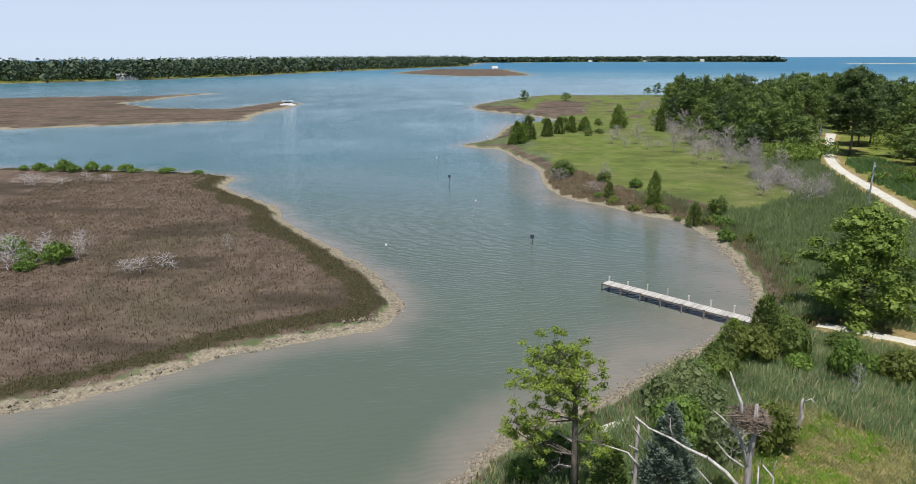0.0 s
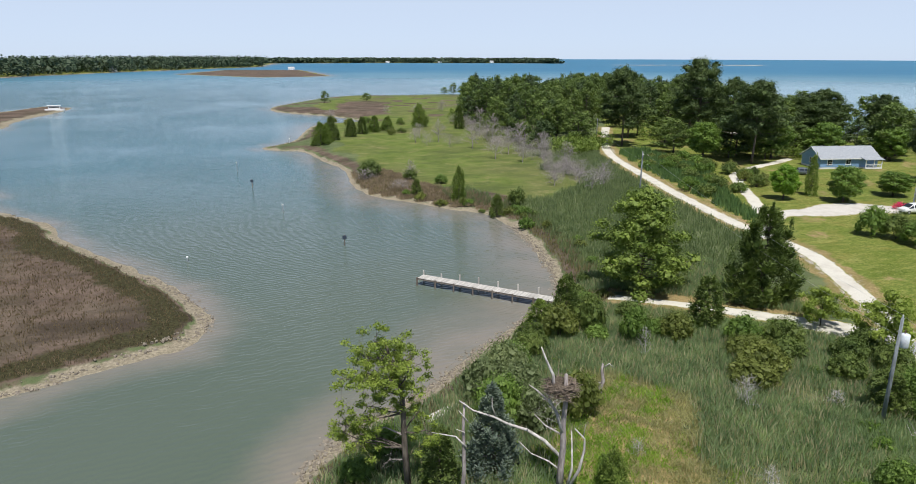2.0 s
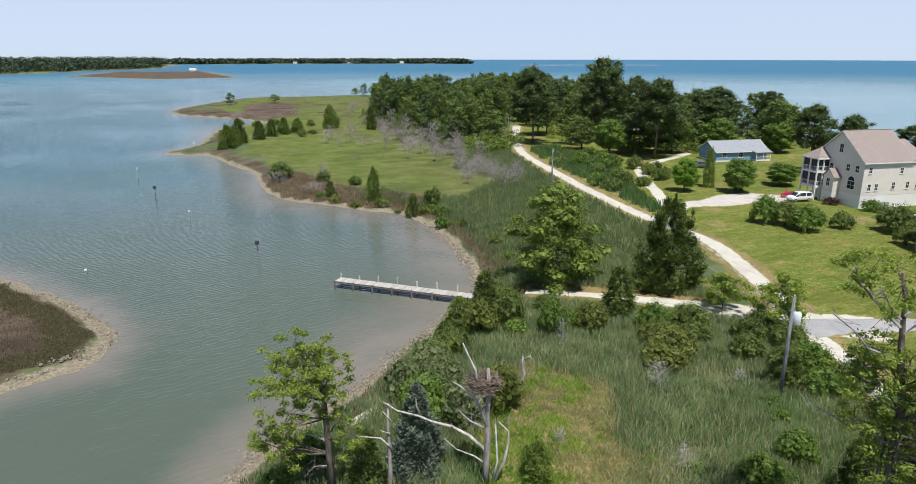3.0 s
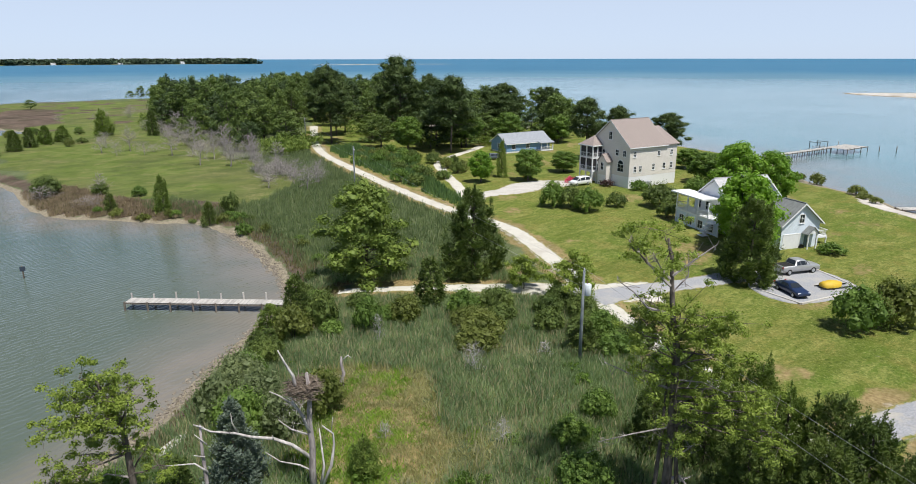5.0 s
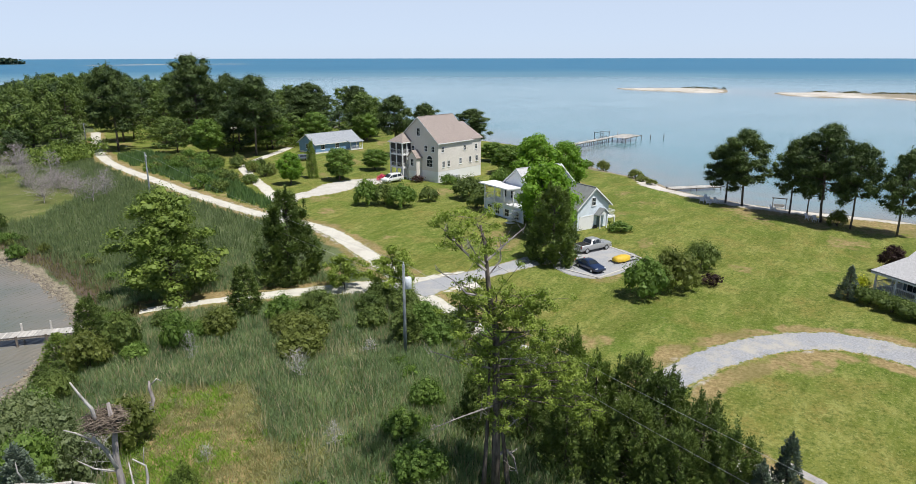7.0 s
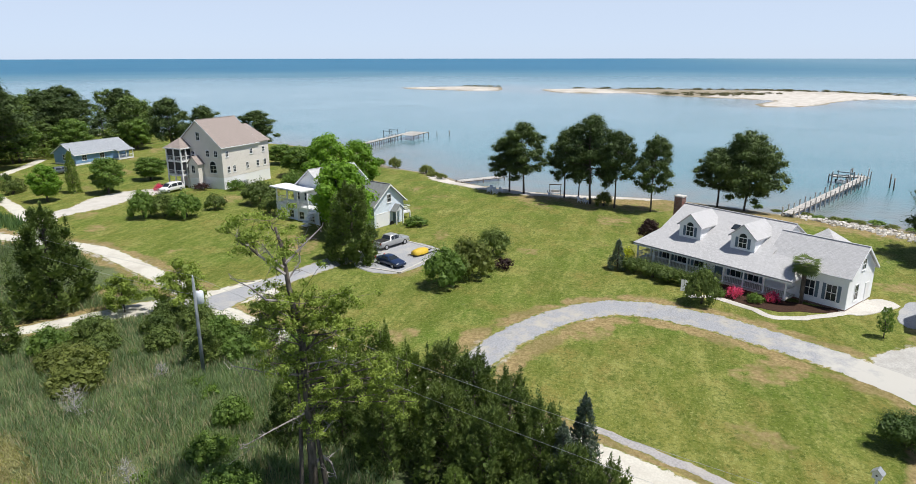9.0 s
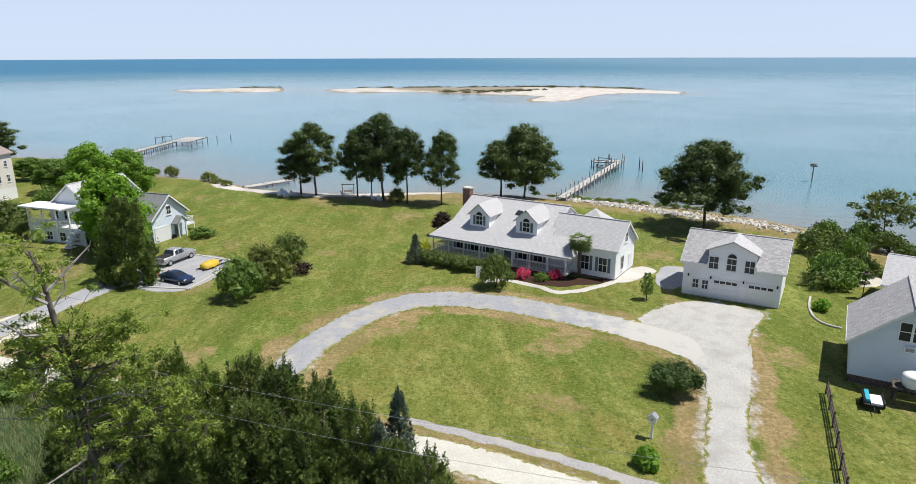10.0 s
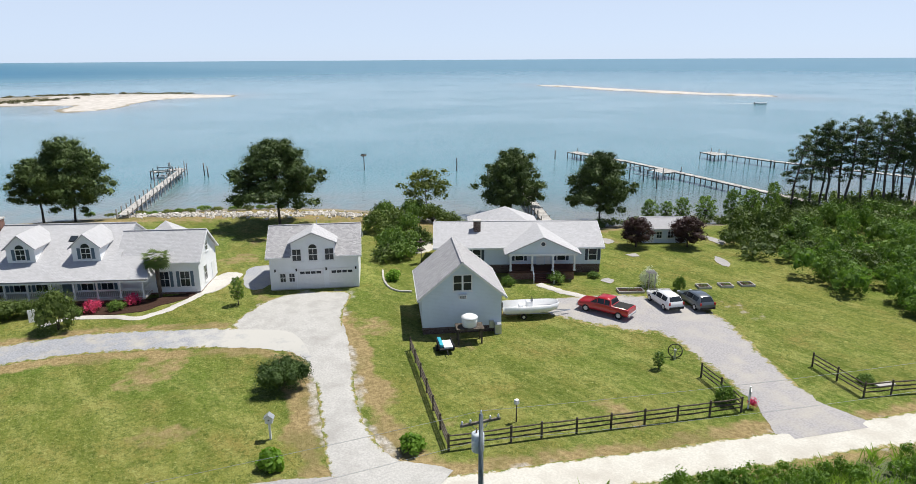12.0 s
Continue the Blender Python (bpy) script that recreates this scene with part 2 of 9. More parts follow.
GROUND = ground_material()
WATER = water_material()
SHELL = gravel("shell_gravel", (0.5, 0.485, 0.43), (0.6, 0.58, 0.52), (0.42, 0.39, 0.34))
TARMAC = gravel("grey_tarmac", (0.27, 0.28, 0.3), (0.36, 0.37, 0.39), (0.43, 0.41, 0.37))
PALE_GRAVEL = gravel("pale_gravel", (0.38, 0.375, 0.355), (0.49, 0.48, 0.455), (0.31, 0.3, 0.28))


def strewn_tarmac():
    """Grey chippings that pass into pale shell towards the garage apron, with worn wheel tracks."""
    m = Nodes("loop_gravel", 0.95, 0, 0.1)
    far = m.node("ShaderNodeVectorMath")
    far.operation = "DISTANCE"
    m.link(m.pos(), far.inputs[0])
    far.inputs[1].default_value = (58.0, -25.5, 1.2)
    spread = m.math("ADD", m.ramp(far.outputs["Value"], 15.0, 3.5), m.ramp(m.noise(0.5, 6, rough=0.7), 0.3, 0.7, -0.45, 0.45))
    c = m.mix(m.ramp(m.noise(6, 5), 0.35, 0.65), (0.25, 0.26, 0.28), (0.36, 0.37, 0.39))
    c = m.mix(m.ramp(m.noise(0.35, 6, rough=0.7), 0.48, 0.66, 0, 0.85), c, (0.42, 0.395, 0.34))
    c = m.mix(m.ramp(m.noise(0.9, 6, rough=0.75), 0.55, 0.68, 0, 0.6), c, (0.2, 0.2, 0.2))
    m.color(grass_edge(m, m.mix(m.ramp(spread, 0.25, 0.85), c, (0.47, 0.46, 0.425))))
    m.bump(m.noise(14, 4), 0.5, 0.04)
    return m.mat


LOOP_GRAVEL = strewn_tarmac()
GREYGRAVEL = gravel("grey_gravel", (0.29, 0.28, 0.28), (0.39, 0.38, 0.38), (0.42, 0.395, 0.35))
CONCRETE = gravel("concrete", (0.45, 0.43, 0.4), (0.58, 0.56, 0.52), (0.4, 0.38, 0.34))
MULCH = gravel("bark_mulch", (0.035, 0.02, 0.015), (0.07, 0.04, 0.03), (0.05, 0.03, 0.02))
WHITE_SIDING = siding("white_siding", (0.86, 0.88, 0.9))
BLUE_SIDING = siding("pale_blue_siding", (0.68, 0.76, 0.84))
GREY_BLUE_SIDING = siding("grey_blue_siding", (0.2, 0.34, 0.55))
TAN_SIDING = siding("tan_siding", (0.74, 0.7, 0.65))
WHITE = plain("white_paint", (0.78, 0.79, 0.8), 0.5, vary=0.06)
ROOF_GREY = shingles("grey_shingles", (0.47, 0.47, 0.48), 0.1)
ROOF_DARK = shingles("weathered_grey_shingles", (0.39, 0.385, 0.39), 0.22)
ROOF_TAN = shingles("tan_shingles", (0.3, 0.255, 0.235), 0.12)
ROOF_COAL = shingles("charcoal_shingles", (0.21, 0.225, 0.225), 0.2)
ROOF_BLUE = shingles("blue_grey_shingles", (0.31, 0.335, 0.37), 0.12)
BRICK = brickwork("red_brick")
DARK_BRICK = brickwork("dark_brick", (0.06, 0.032, 0.026))
GLASS = Nodes("window_glass", 0.08, 0, 0.35).color((0.025, 0.032, 0.04)).mat
SHUTTER = plain("dark_shutter_paint", (0.045, 0.06, 0.085), 0.5)
NAVY = plain("slate_blue_paint", (0.1, 0.15, 0.2), 0.5)
SCREEN = plain("insect_screen", (0.035, 0.035, 0.04), 0.6)
WOOD_GREY = planked("weathered_decking", (0.5, 0.48, 0.45))
WOOD_POST = bark_mat("weathered_post", (0.1, 0.085, 0.07), (0.24, 0.21, 0.18))
FENCE = bark_mat("dark_fence_wood", (0.045, 0.036, 0.028), (0.13, 0.11, 0.09))
DECK_RED = planked("red_brown_decking", (0.1, 0.045, 0.035))
METAL = plain("galvanised_metal", (0.5, 0.52, 0.54), 0.4, 0.6)
BLACK = plain("black_rubber", (0.02, 0.02, 0.02), 0.8)
POLE = bark_mat("utility_pole_wood", (0.13, 0.15, 0.16), (0.28, 0.31, 0.33))
BARK = bark_mat("pine_bark", (0.06, 0.05, 0.042), (0.17, 0.145, 0.125))
DEADWOOD = bark_mat("bleached_dead_wood", (0.3, 0.28, 0.27), (0.58, 0.55, 0.53))
GREYTWIG = bark_mat("grey_dead_twigs", (0.21, 0.185, 0.18), (0.42, 0.38, 0.37))
PINE_LEAF = foliage("pine_needles", (0.022, 0.047, 0.016), (0.11, 0.155, 0.045), 0.1)
PINE_NEAR = foliage("young_pine_needles", (0.11, 0.165, 0.028), (0.33, 0.4, 0.085), 0.32)
CEDAR_LEAF = foliage("cedar_leaf", (0.045, 0.082, 0.02), (0.17, 0.22, 0.058), 0.18)
CEDAR_GREEN = foliage("cedar_leaf_green", (0.07, 0.12, 0.024), (0.23, 0.3, 0.068), 0.22)
BROAD_LEAF = foliage("broad_leaf", (0.085, 0.18, 0.02), (0.25, 0.4, 0.055), 0.4)
SHRUB_LEAF = foliage("shrub_leaf", (0.058, 0.118, 0.023), (0.205, 0.3, 0.068), 0.28)
OLIVE_LEAF = foliage("olive_shrub_leaf", (0.075, 0.1, 0.022), (0.215, 0.245, 0.065), 0.25)
PURPLE_LEAF = foliage("purple_leaf", (0.024, 0.013, 0.014), (0.072, 0.036, 0.038), 0.2)
BLUE_LEAF = foliage("blue_spruce_leaf", (0.06, 0.092, 0.08), (0.19, 0.235, 0.2), 0.2)
PINK_PETAL = foliage("pink_petals", (0.45, 0.03, 0.12), (0.75, 0.12, 0.28), 0.3)
WHITE_PETAL = foliage("white_petals", (0.6, 0.6, 0.55), (0.85, 0.85, 0.8), 0.3)
REED_LEAF = foliage("reed_blades", (0.1, 0.17, 0.095), (0.38, 0.46, 0.28), 0.42)
MARSH_LEAF = foliage("marsh_grass_blades", (0.09, 0.068, 0.045), (0.285, 0.217, 0.15), 0.3)


# ---- mesh helpers ----
def part(name, bm, material, parent=None, label=""):
    """Links a bmesh as one mesh object under a thing or a part."""
    me = bpy.data.meshes.new(name)
    bm.to_mesh(me)
    bm.free()
    me.materials.append(material)
    ob = new(name, me)
    if parent is not None:
        ob.parent = parent
    return tagged(ob, label)


def thing(name, m, label, category, group="", kind=""):
    ob = new(name)
    ob.empty_display_size = 0.3
    ob.matrix_basis = m
    return tagged(ob, label, category, group, kind)


def box(bm, x0, y0, z0, x1, y1, z1):
    vs = [bm.verts.new((x, y, z)) for x in (x0, x1) for y in (y0, y1) for z in (z0, z1)]
    for f in ((0, 1, 3, 2), (4, 6, 7, 5), (0, 4, 5, 1), (2, 3, 7, 6), (0, 2, 6, 4), (1, 5, 7, 3)):
        bm.faces.new([vs[i] for i in f])
    return vs


def boxed(*b):
    bm = bmesh.new()
    for item in b:
        box(bm, *item)
    bmesh.ops.recalc_face_normals(bm, faces=bm.faces[:])
    return bm


def soft_box(x0, y0, z0, x1, y1, z1, r=0.03, seg=2):
    bm = boxed((x0, y0, z0, x1, y1, z1))
    bmesh.ops.bevel(bm, geom=bm.edges[:], offset=r, segments=seg, affect="EDGES", profile=0.6)
    return bm


def prism(bm, outline, shift):
    """A closed solid: an outline of points and the same outline shifted."""
    a = [bm.verts.new(p) for p in outline]
    b = [bm.verts.new(Vector(p) + Vector(shift)) for p in outline]
    n = len(a)
    bm.faces.new(a)
    bm.faces.new(b[::-1])
    for i in range(n):
        bm.faces.new((a[i], b[i], b[(i + 1) % n], a[(i + 1) % n]))


def solid(outline, shift):
    bm = bmesh.new()
    prism(bm, outline, shift)
    bmesh.ops.recalc_face_normals(bm, faces=bm.faces[:])
    return bm


def tube(bm, pts, radii, seg=6):
    rings, last = [], None
    pts = [Vector(p) for p in pts]
    for i, p in enumerate(pts):
        d = (pts[min(i + 1, len(pts) - 1)] - pts[max(i - 1, 0)]).normalized()
        side = d.orthogonal().normalized() if last is None else (last - d * last.dot(d)).normalized()
        last = side
        up = d.cross(side)
        rings.append([bm.verts.new(p + (side * math.cos(k * math.tau / seg) + up * math.sin(k * math.tau / seg)) * radii[i]) for k in range(seg)])
    for a, b in zip(rings, rings[1:]):
        for k in range(seg):
            bm.faces.new((a[k], a[(k + 1) % seg], b[(k + 1) % seg], b[k]))
    bm.faces.new(rings[0][::-1])
    bm.faces.new(rings[-1])


def tubed(*runs, seg=8):
    bm = bmesh.new()
    for pts, radii in runs:
        tube(bm, pts, radii, seg)
    return bm


def smooth(ob):
    for p in ob.data.polygons:
        p.use_smooth = True
    return ob


# ---- the plan of land and water ----
EAST_BANK = [(43.3, 301.7), (22.6, 289.4), (16.6, 266.6), (10.2, 236.5), (-1.2, 218.2), (11.0, 210.9), (16.4, 186.8), (19.8, 171.9), (19.2, 148.2), (22.5, 135.5),
             (29.8, 127.2), (34.7, 119.8), (39.5, 116.2), (40.9, 105.5), (39.9, 94.0), (37.6, 82.3), (35.9, 75.0), (32.9, 69.9), (29.3, 67.1), (24.6, 62.6), (20.8, 59.9),
             (16.2, 55.6), (12.2, 51.9), (7.9, 49.0), (3.6, 46.3), (1.2, 43.0), (-0.5, 40.2), (-6.0, 33.0), (-16.0, 20.0), (-24.0, -4.0), (-40.0, -40.0), (-80.0, -90.0)]
BAY_SIDE = [(-260.0, -420.0), (-40.0, -420.0), (10.0, -230.0), (37.3, -146.4), (44.5, -119.3), (50.3, -107.8), (58.4, -95.8), (70.6, -80.5), (85.4, -68.8), (100.1, -64.3), (112.5, -54.3),
            (124.8, -37.0), (127.5, -26.0), (133.5, -12.8), (135.9, -2.5), (135.2, 13.2), (138.1, 26.1), (143.3, 36.5), (153.3, 46.2), (159.7, 60.4), (183.0, 78.8),
            (188.9, 97.2), (198.2, 126.2), (216.0, 184.1), (213.6, 248.8), (207.2, 312.3), (199.2, 391.2), (150.0, 480.0), (100.0, 486.0), (52.4, 482.0), (14.0, 415.0), (5.4, 381.3), (12.2, 357.0), (31.6, 331.8)]
MAIN_LAND = BAY_SIDE + EAST_BANK
MARSH_ISLE = [(-124.9, 176.2), (-91.0, 172.0), (-69.4, 168.0), (-56.0, 160.4), (-55.3, 149.2), (-37.3, 127.9), (-33.6, 118.2), (-25.5, 106.0), (-16.5, 93.0), (-11.1, 83.8),
              (-7.6, 75.1), (-8.2, 70.5), (-9.8, 67.2), (-14.6, 65.6), (-19.1, 63.4), (-24.2, 60.6), (-27.6, 57.5), (-31.5, 54.0), (-35.3, 51.4), (-39.1, 49.5), (-70.0, 36.0), (-180.0, 10.0), (-260.0, 60.0), (-230.0, 170.0)]
FAR_MARSH = [(-331.9, 482.4), (-296.5, 493.8), (-227.8, 506.0), (-188.6, 557.2), (-208.0, 503.1), (-216.5, 424.3), (-176.0, 385.0), (-133.4, 378.0), (-117.6, 435.3), (-99.3, 418.6),
             (-105.3, 333.7), (-100.5, 309.4), (-138.8, 292.1), (-191.6, 274.9), (-330.0, 250.0), (-500.0, 330.0), (-480.0, 440.0)]
FAR_SHORE = [(-2400.0, 300.0), (-900.0, 560.0), (-507.2, 741.6), (-415.9, 815.8), (-321.4, 955.5), (-237.1, 1196.9), (-114.3, 1470.4), (13.8, 1731.5), (60.0, 2400.0), (-2400.0, 3000.0)]
FAR_STRIP = [(-118.3, 1100.0), (-60.9, 1402.9), (81.8, 1377.8), (102.1, 957.3), (7.5, 920.0)]
HORIZON_SHORE = [(-100.0, 2350.0), (350.0, 2500.0), (800.0, 2450.0), (1060.0, 2270.0), (1200.0, 2700.0), (0.0, 3300.0)]
SAND_ISLE = [(565.6, 75.7), (592.6, 37.2), (590.7, -17.9), (591.1, -85.5), (582.2, -152.9), (543.7, -184.4), (496.8, -208.7), (475.0, -189.9), (483.3, -164.3), (471.8, -131.7), (407.1, -98.2),
             (397.6, -67.7), (458.0, -83.1), (483.9, -42.8), (523.1, -2.8), (509.4, 31.9), (520.9, 64.3)]
SAND_SPUR = [(564.0, 218.6), (603.2, 188.4), (621.8, 148.6), (612.2, 93.2), (525.8, 88.1), (511.7, 122.5), (521.4, 172.8)]
SAND_BAR = [(462.5, -480.0), (424.4, -498.5), (313.0, -475.9), (222.1, -475.1), (176.8, -449.1), (209.7, -443.1), (293.5, -433.1), (400.7, -460.9)]
SPIT_BAR = [(1060.0, 1950.0), (1500.0, 1780.0), (1490.0, 1720.0), (1050.0, 1880.0)]
MEADOW = [(22.5, 272.4), (30.0, 400.0), (60.0, 470.0), (134.5, 456.4), (95.4, 300.6), (75.6, 190.1), (66.8, 126.3), (47.0, 122.6), (25.7, 148.6), (24.2, 190.2)]
LANE = [(132.0, 238.9), (106.8, 193.7), (94.8, 166.7), (89.0, 145.8), (83.3, 123.6), (79.9, 109.0), (76.7, 92.3), (75.0, 74.3), (70.5, 63.9), (66.0, 55.4), (62.0, 48.5),
        (57.6, 41.0), (53.0, 31.0), (46.6, 15.0), (40.7, 0.8), (38.8, -3.0), (36.7, -6.6), (34.5, -10.1), (32.3, -13.3), (29.5, -18.2), (26.6, -23.6), (22.7, -30.7), (18.4, -38.5), (12.9, -49.0), (9.0, -56.0), (-6.0, -82.0), (-40.0, -142.0)]
GLADE = [(26.0, 48.5), (30.0, 46.8), (33.0, 42.5), (30.6, 36.0), (26.5, 31.0), (23.5, 27.0), (17.0, 30.0), (17.5, 37.0), (21.0, 40.0), (22.5, 45.5)]
EDGE_TRACK = [(45.0, 2.4), (44.0, 0.7), (41.5, -4.0), (38.1, -9.8), (35.3, -14.0), (33.2, -16.8)]


LOOP = [(45.0, 12.8), (52.3, 12.4), (57.7, 10.8), (63.6, 7.6), (68.2, 3.2), (69.9, -1.5), (68.6, -7.5), (65.8, -12.5), (62.0, -18.0), (58.2, -22.5), (54.6, -25.2), (50.6, -25.7), (46.6, -24.3)]
APRON = [(56.5, -24.4), (59.4, -22.8), (62.6, -22.0), (66.2, -26.6), (67.2, -30.0), (66.6, -32.6), (65.0, -34.6), (62.8, -36.2), (58.6, -32.6), (54.0, -29.2)]
GRAVEL = [(60.0, -28.8), (55.0, -27.6), (48.2, -25.1), (42.1, -22.2), (36.5, -19.8), (32.4, -19.0), (28.2, -20.6)]


def smooth_line(pts, step=1.0, closed=False):
    """A Catmull-Rom line through the points, resampled."""
    p = np.array(pts, float)
    n = len(p)
    idx = range(n if closed else n - 1)
    out = []
    for i in idx:
        a, b, c, d = (p[(i - 1) % n], p[i], p[(i + 1) % n], p[(i + 2) % n]) if closed else (p[max(i - 1, 0)], p[i], p[i + 1], p[min(i + 2, n - 1)])
        k = max(1, int(np.linalg.norm(c - b) / step))
        for s in np.arange(k) / k:
            out.append(0.5 * (2 * b + (c - a) * s + (2 * a - 5 * b + 4 * c - d) * s * s + (3 * b - a - 3 * c + d) * s ** 3))
    if not closed:
        out.append(p[-1])
    return np.array(out)


def line_distance(q, pts, closed):
    p = np.array(pts, float)
    best = np.full(len(q), 1e9)
    for i in range(len(p) if closed else len(p) - 1):
        a, b = p[i], p[(i + 1) % len(p)]
        d = b - a
        s = np.clip(((q - a) @ d) / max(d @ d, 1e-9), 0, 1)
        best = np.minimum(best, np.hypot(*(q - a - s[:, None] * d).T))
    return best


def inside(q, pts):
    p = np.array(pts, float)
    r = np.zeros(len(q), bool)
    for i in range(len(p)):
        a, b = p[i], p[(i + 1) % len(p)]
        if a[1] == b[1]:
            continue
        r ^= ((a[1] > q[:, 1]) != (b[1] > q[:, 1])) & (q[:, 0] < (b[0] - a[0]) * (q[:, 1] - a[1]) / (b[1] - a[1]) + a[0])
    return r


def signed(q, pts):
    """Distance to an outline, positive inside."""
    return np.where(inside(q, pts), 1, -1) * line_distance(q, pts, True)


def wobble(q, size, seed=0.0):
    """Smooth waves of about that size, in -1..1, from a few mixed sines."""
    x, y = q[:, 0] / size, q[:, 1] / size
    return (np.sin(x * 2.1 + 1.3 * np.sin(y * 1.7 + seed) + seed) + np.sin(y * 2.7 - 1.1 * np.sin(x * 1.9 - seed) + 2 * seed) + np.sin(1.3 * x - 1.7 * y + seed * 3)) / 3


def step01(x, lo, hi):
    s = np.clip((x - lo) / (hi - lo), 0, 1)
    return s * s * (3 - 2 * s)


def terrain(q):
    """Height of the ground and the cover maps at many places."""
    w1, w2 = wobble(q, 2.5, 1.0), wobble(q, 0.7, 2.0)
    rough = 0.45 * w1 + 0.2 * w2
    main = signed(q, smooth_line(MAIN_LAND, 6.0, True)) + rough
    isle = signed(q, smooth_line(MARSH_ISLE, 5.0, True)) + rough
    far_m = signed(q, FAR_MARSH) + rough * 4
    far = np.maximum(signed(q, FAR_SHORE), signed(q, HORIZON_SHORE)) + 8 * wobble(q, 40, 3)
    strip = signed(q, FAR_STRIP) + 5 * wobble(q, 30, 4)
    bars = np.maximum(np.maximum.reduce([signed(q, SAND_ISLE) - 1, signed(q, SAND_SPUR) - 16, signed(q, SAND_BAR) - 5]) + 5 * wobble(q, 22, 5), signed(q, SPIT_BAR))
    d = np.maximum.reduce([main, isle, far_m, far, strip, bars])
    # which side of the land faces the bay
    lane_d = line_distance(q, LANE, False)
    lane_poly = LANE + [(-200.0, -420.0), (-200.0, 700.0), (200.0, 700.0), (160.0, 300.0)]
    west = inside(q, lane_poly)
    z = np.where(d > 0, 0.04 + 0.18 * np.minimum(d, 1.0), np.maximum(-2.0, 0.12 * d + 0.04))
    z_main = 0.1 * step01(main, 0, 1) + 0.45 * step01(main, 0.6, 3.0) + 0.65 * step01(main, 2.0, 9.0)
    z_main += 0.05 * wobble(q, 6, 7) * step01(main, 3, 9)
    z_isle = 0.12 * step01(isle, 0, 1.2) + 0.42 * step01(isle, 1.0, 2.2) + 0.05 * w1 * step01(isle, 2, 4)
    z_far = 1.0 * step01(far, 0, 20)
    z = np.where(main > 0, 0.04 + z_main, z)
    z = np.where(isle > 0, 0.04 + z_isle, z)
    z = np.where(far > 0, 0.1 + z_far, z)
    z = np.where(bars > 0, 0.1 + 0.8 * step01(bars, 0, 25), z)
    z = np.where(far_m > 0, 0.1 + 0.4 * step01(far_m, 0.5, 3), z)
    cov = {}
    patch = wobble(q, 9, 8)
    meadow = step01(signed(q, MEADOW) + 5 * patch, -4, 4)
    cov["scrub"] = np.where(west, step01(lane_d + 1.2 * w1, 1.0, 4.0), 0.0)
    cov["meadow"] = meadow * (main > 2)
    fringe = step01(main, 1.0, 2.0) * (1 - step01(main + 1.5 * patch, 3.5, 8.0)) * west
    brown_strip = step01(9.5 - line_distance(q, [(21.0, 158.0), (24.0, 140.0), (31.0, 130.0), (38.0, 123.0)], False) + patch, 0, 2)
    cov["rim"] = (1 - step01(isle + 1.5 * patch, 4.0, 8.0)) * step01(isle, 1.5, 2.5) * 0.9
    tip = np.maximum(step01(18 - line_distance(q, [(8.0, 375.0), (25.0, 345.0), (45.0, 330.0), (60.0, 400.0)], False) + 6 * patch, 0, 6), step01(patch - 0.35, 0, 0.2) * (q[:, 1] > 290))
    cov["marsh"] = np.clip(np.maximum.reduce([step01(isle, 1.2, 2.0), step01(far_m, 1, 4), step01(strip, 2, 12), 0.75 * fringe * (q[:, 1] > 36), brown_strip * (main > 1), tip * (main > 2)]), 0, 1)
    shore_sand = np.where(west | (q[:, 1] > 260), 1 - step01(main, 0.9, 1.7), 1 - step01(main + 1.2 * patch, 2.0, 5.5))
    beach = step01(12 - line_distance(q, [(146.0, 34.0), (139.0, 22.0), (137.0, 12.0), (138.0, 2.0)], False), 0, 3)
    sand = np.maximum.reduce([shore_sand * (main > -4), beach * (main > -4), (1 - step01(isle, 1.0, 1.7)) * (isle > -4), (1 - step01(far_m, 1.0, 5.0)) * (far_m > -4), (1 - step01(far, 3, 16)) * (far > -30), (1 - step01(strip, 1, 8)) * (strip > -8)])
    cov["sand"] = np.maximum(sand, (d < -3) * 1.0)
    veg = step01(np.maximum(signed(q, [(591.1, 47.2), (591.1, -20.3), (581.7, -88.8), (506.3, -93.7), (491.7, -47.5), (524.5, -11.6)]), signed(q, [(610.7, 179.5), (618.1, 94.1), (583.9, 92.5), (584.2, 161.0)])) + 6 * wobble(q, 14, 9), -3, 6)
    lobe = step01(step01(q[:, 1], -60, -85) * 9 * (q[:, 0] < 520) + step01(wobble(q, 30, 4) + wobble(q, 11, 2), 0.25, 0.7) * 8, 3, 7)
    cov["sand"] = np.maximum(cov["sand"], step01(bars, -2, 0))
    cov["white"] = np.maximum(step01(bars, 1, 4) * (1 - 0.6 * veg) * (0.62 + 0.38 * lobe), beach * step01(main, 1.0, 2.5))
    cov["marsh"] = np.maximum(cov["marsh"], 0.55 * veg * (bars > 2))
    cov["rim"] = np.maximum(cov["rim"], 0.36 * veg * (bars > 2))
    # loose shell spread past the edges of the drives
    out = np.minimum(-signed(q, APRON), np.minimum(line_distance(q, GRAVEL, False) - 1.9, line_distance(q, LOOP, False) - 1.5)) + 0.9 * w1
    cov["shell"] = np.maximum((1 - step01(out, -0.2, 0.9)) * 0.56, (1 - step01(lane_d + 0.4 * w1, 1.4, 2.1)) * 0.56)
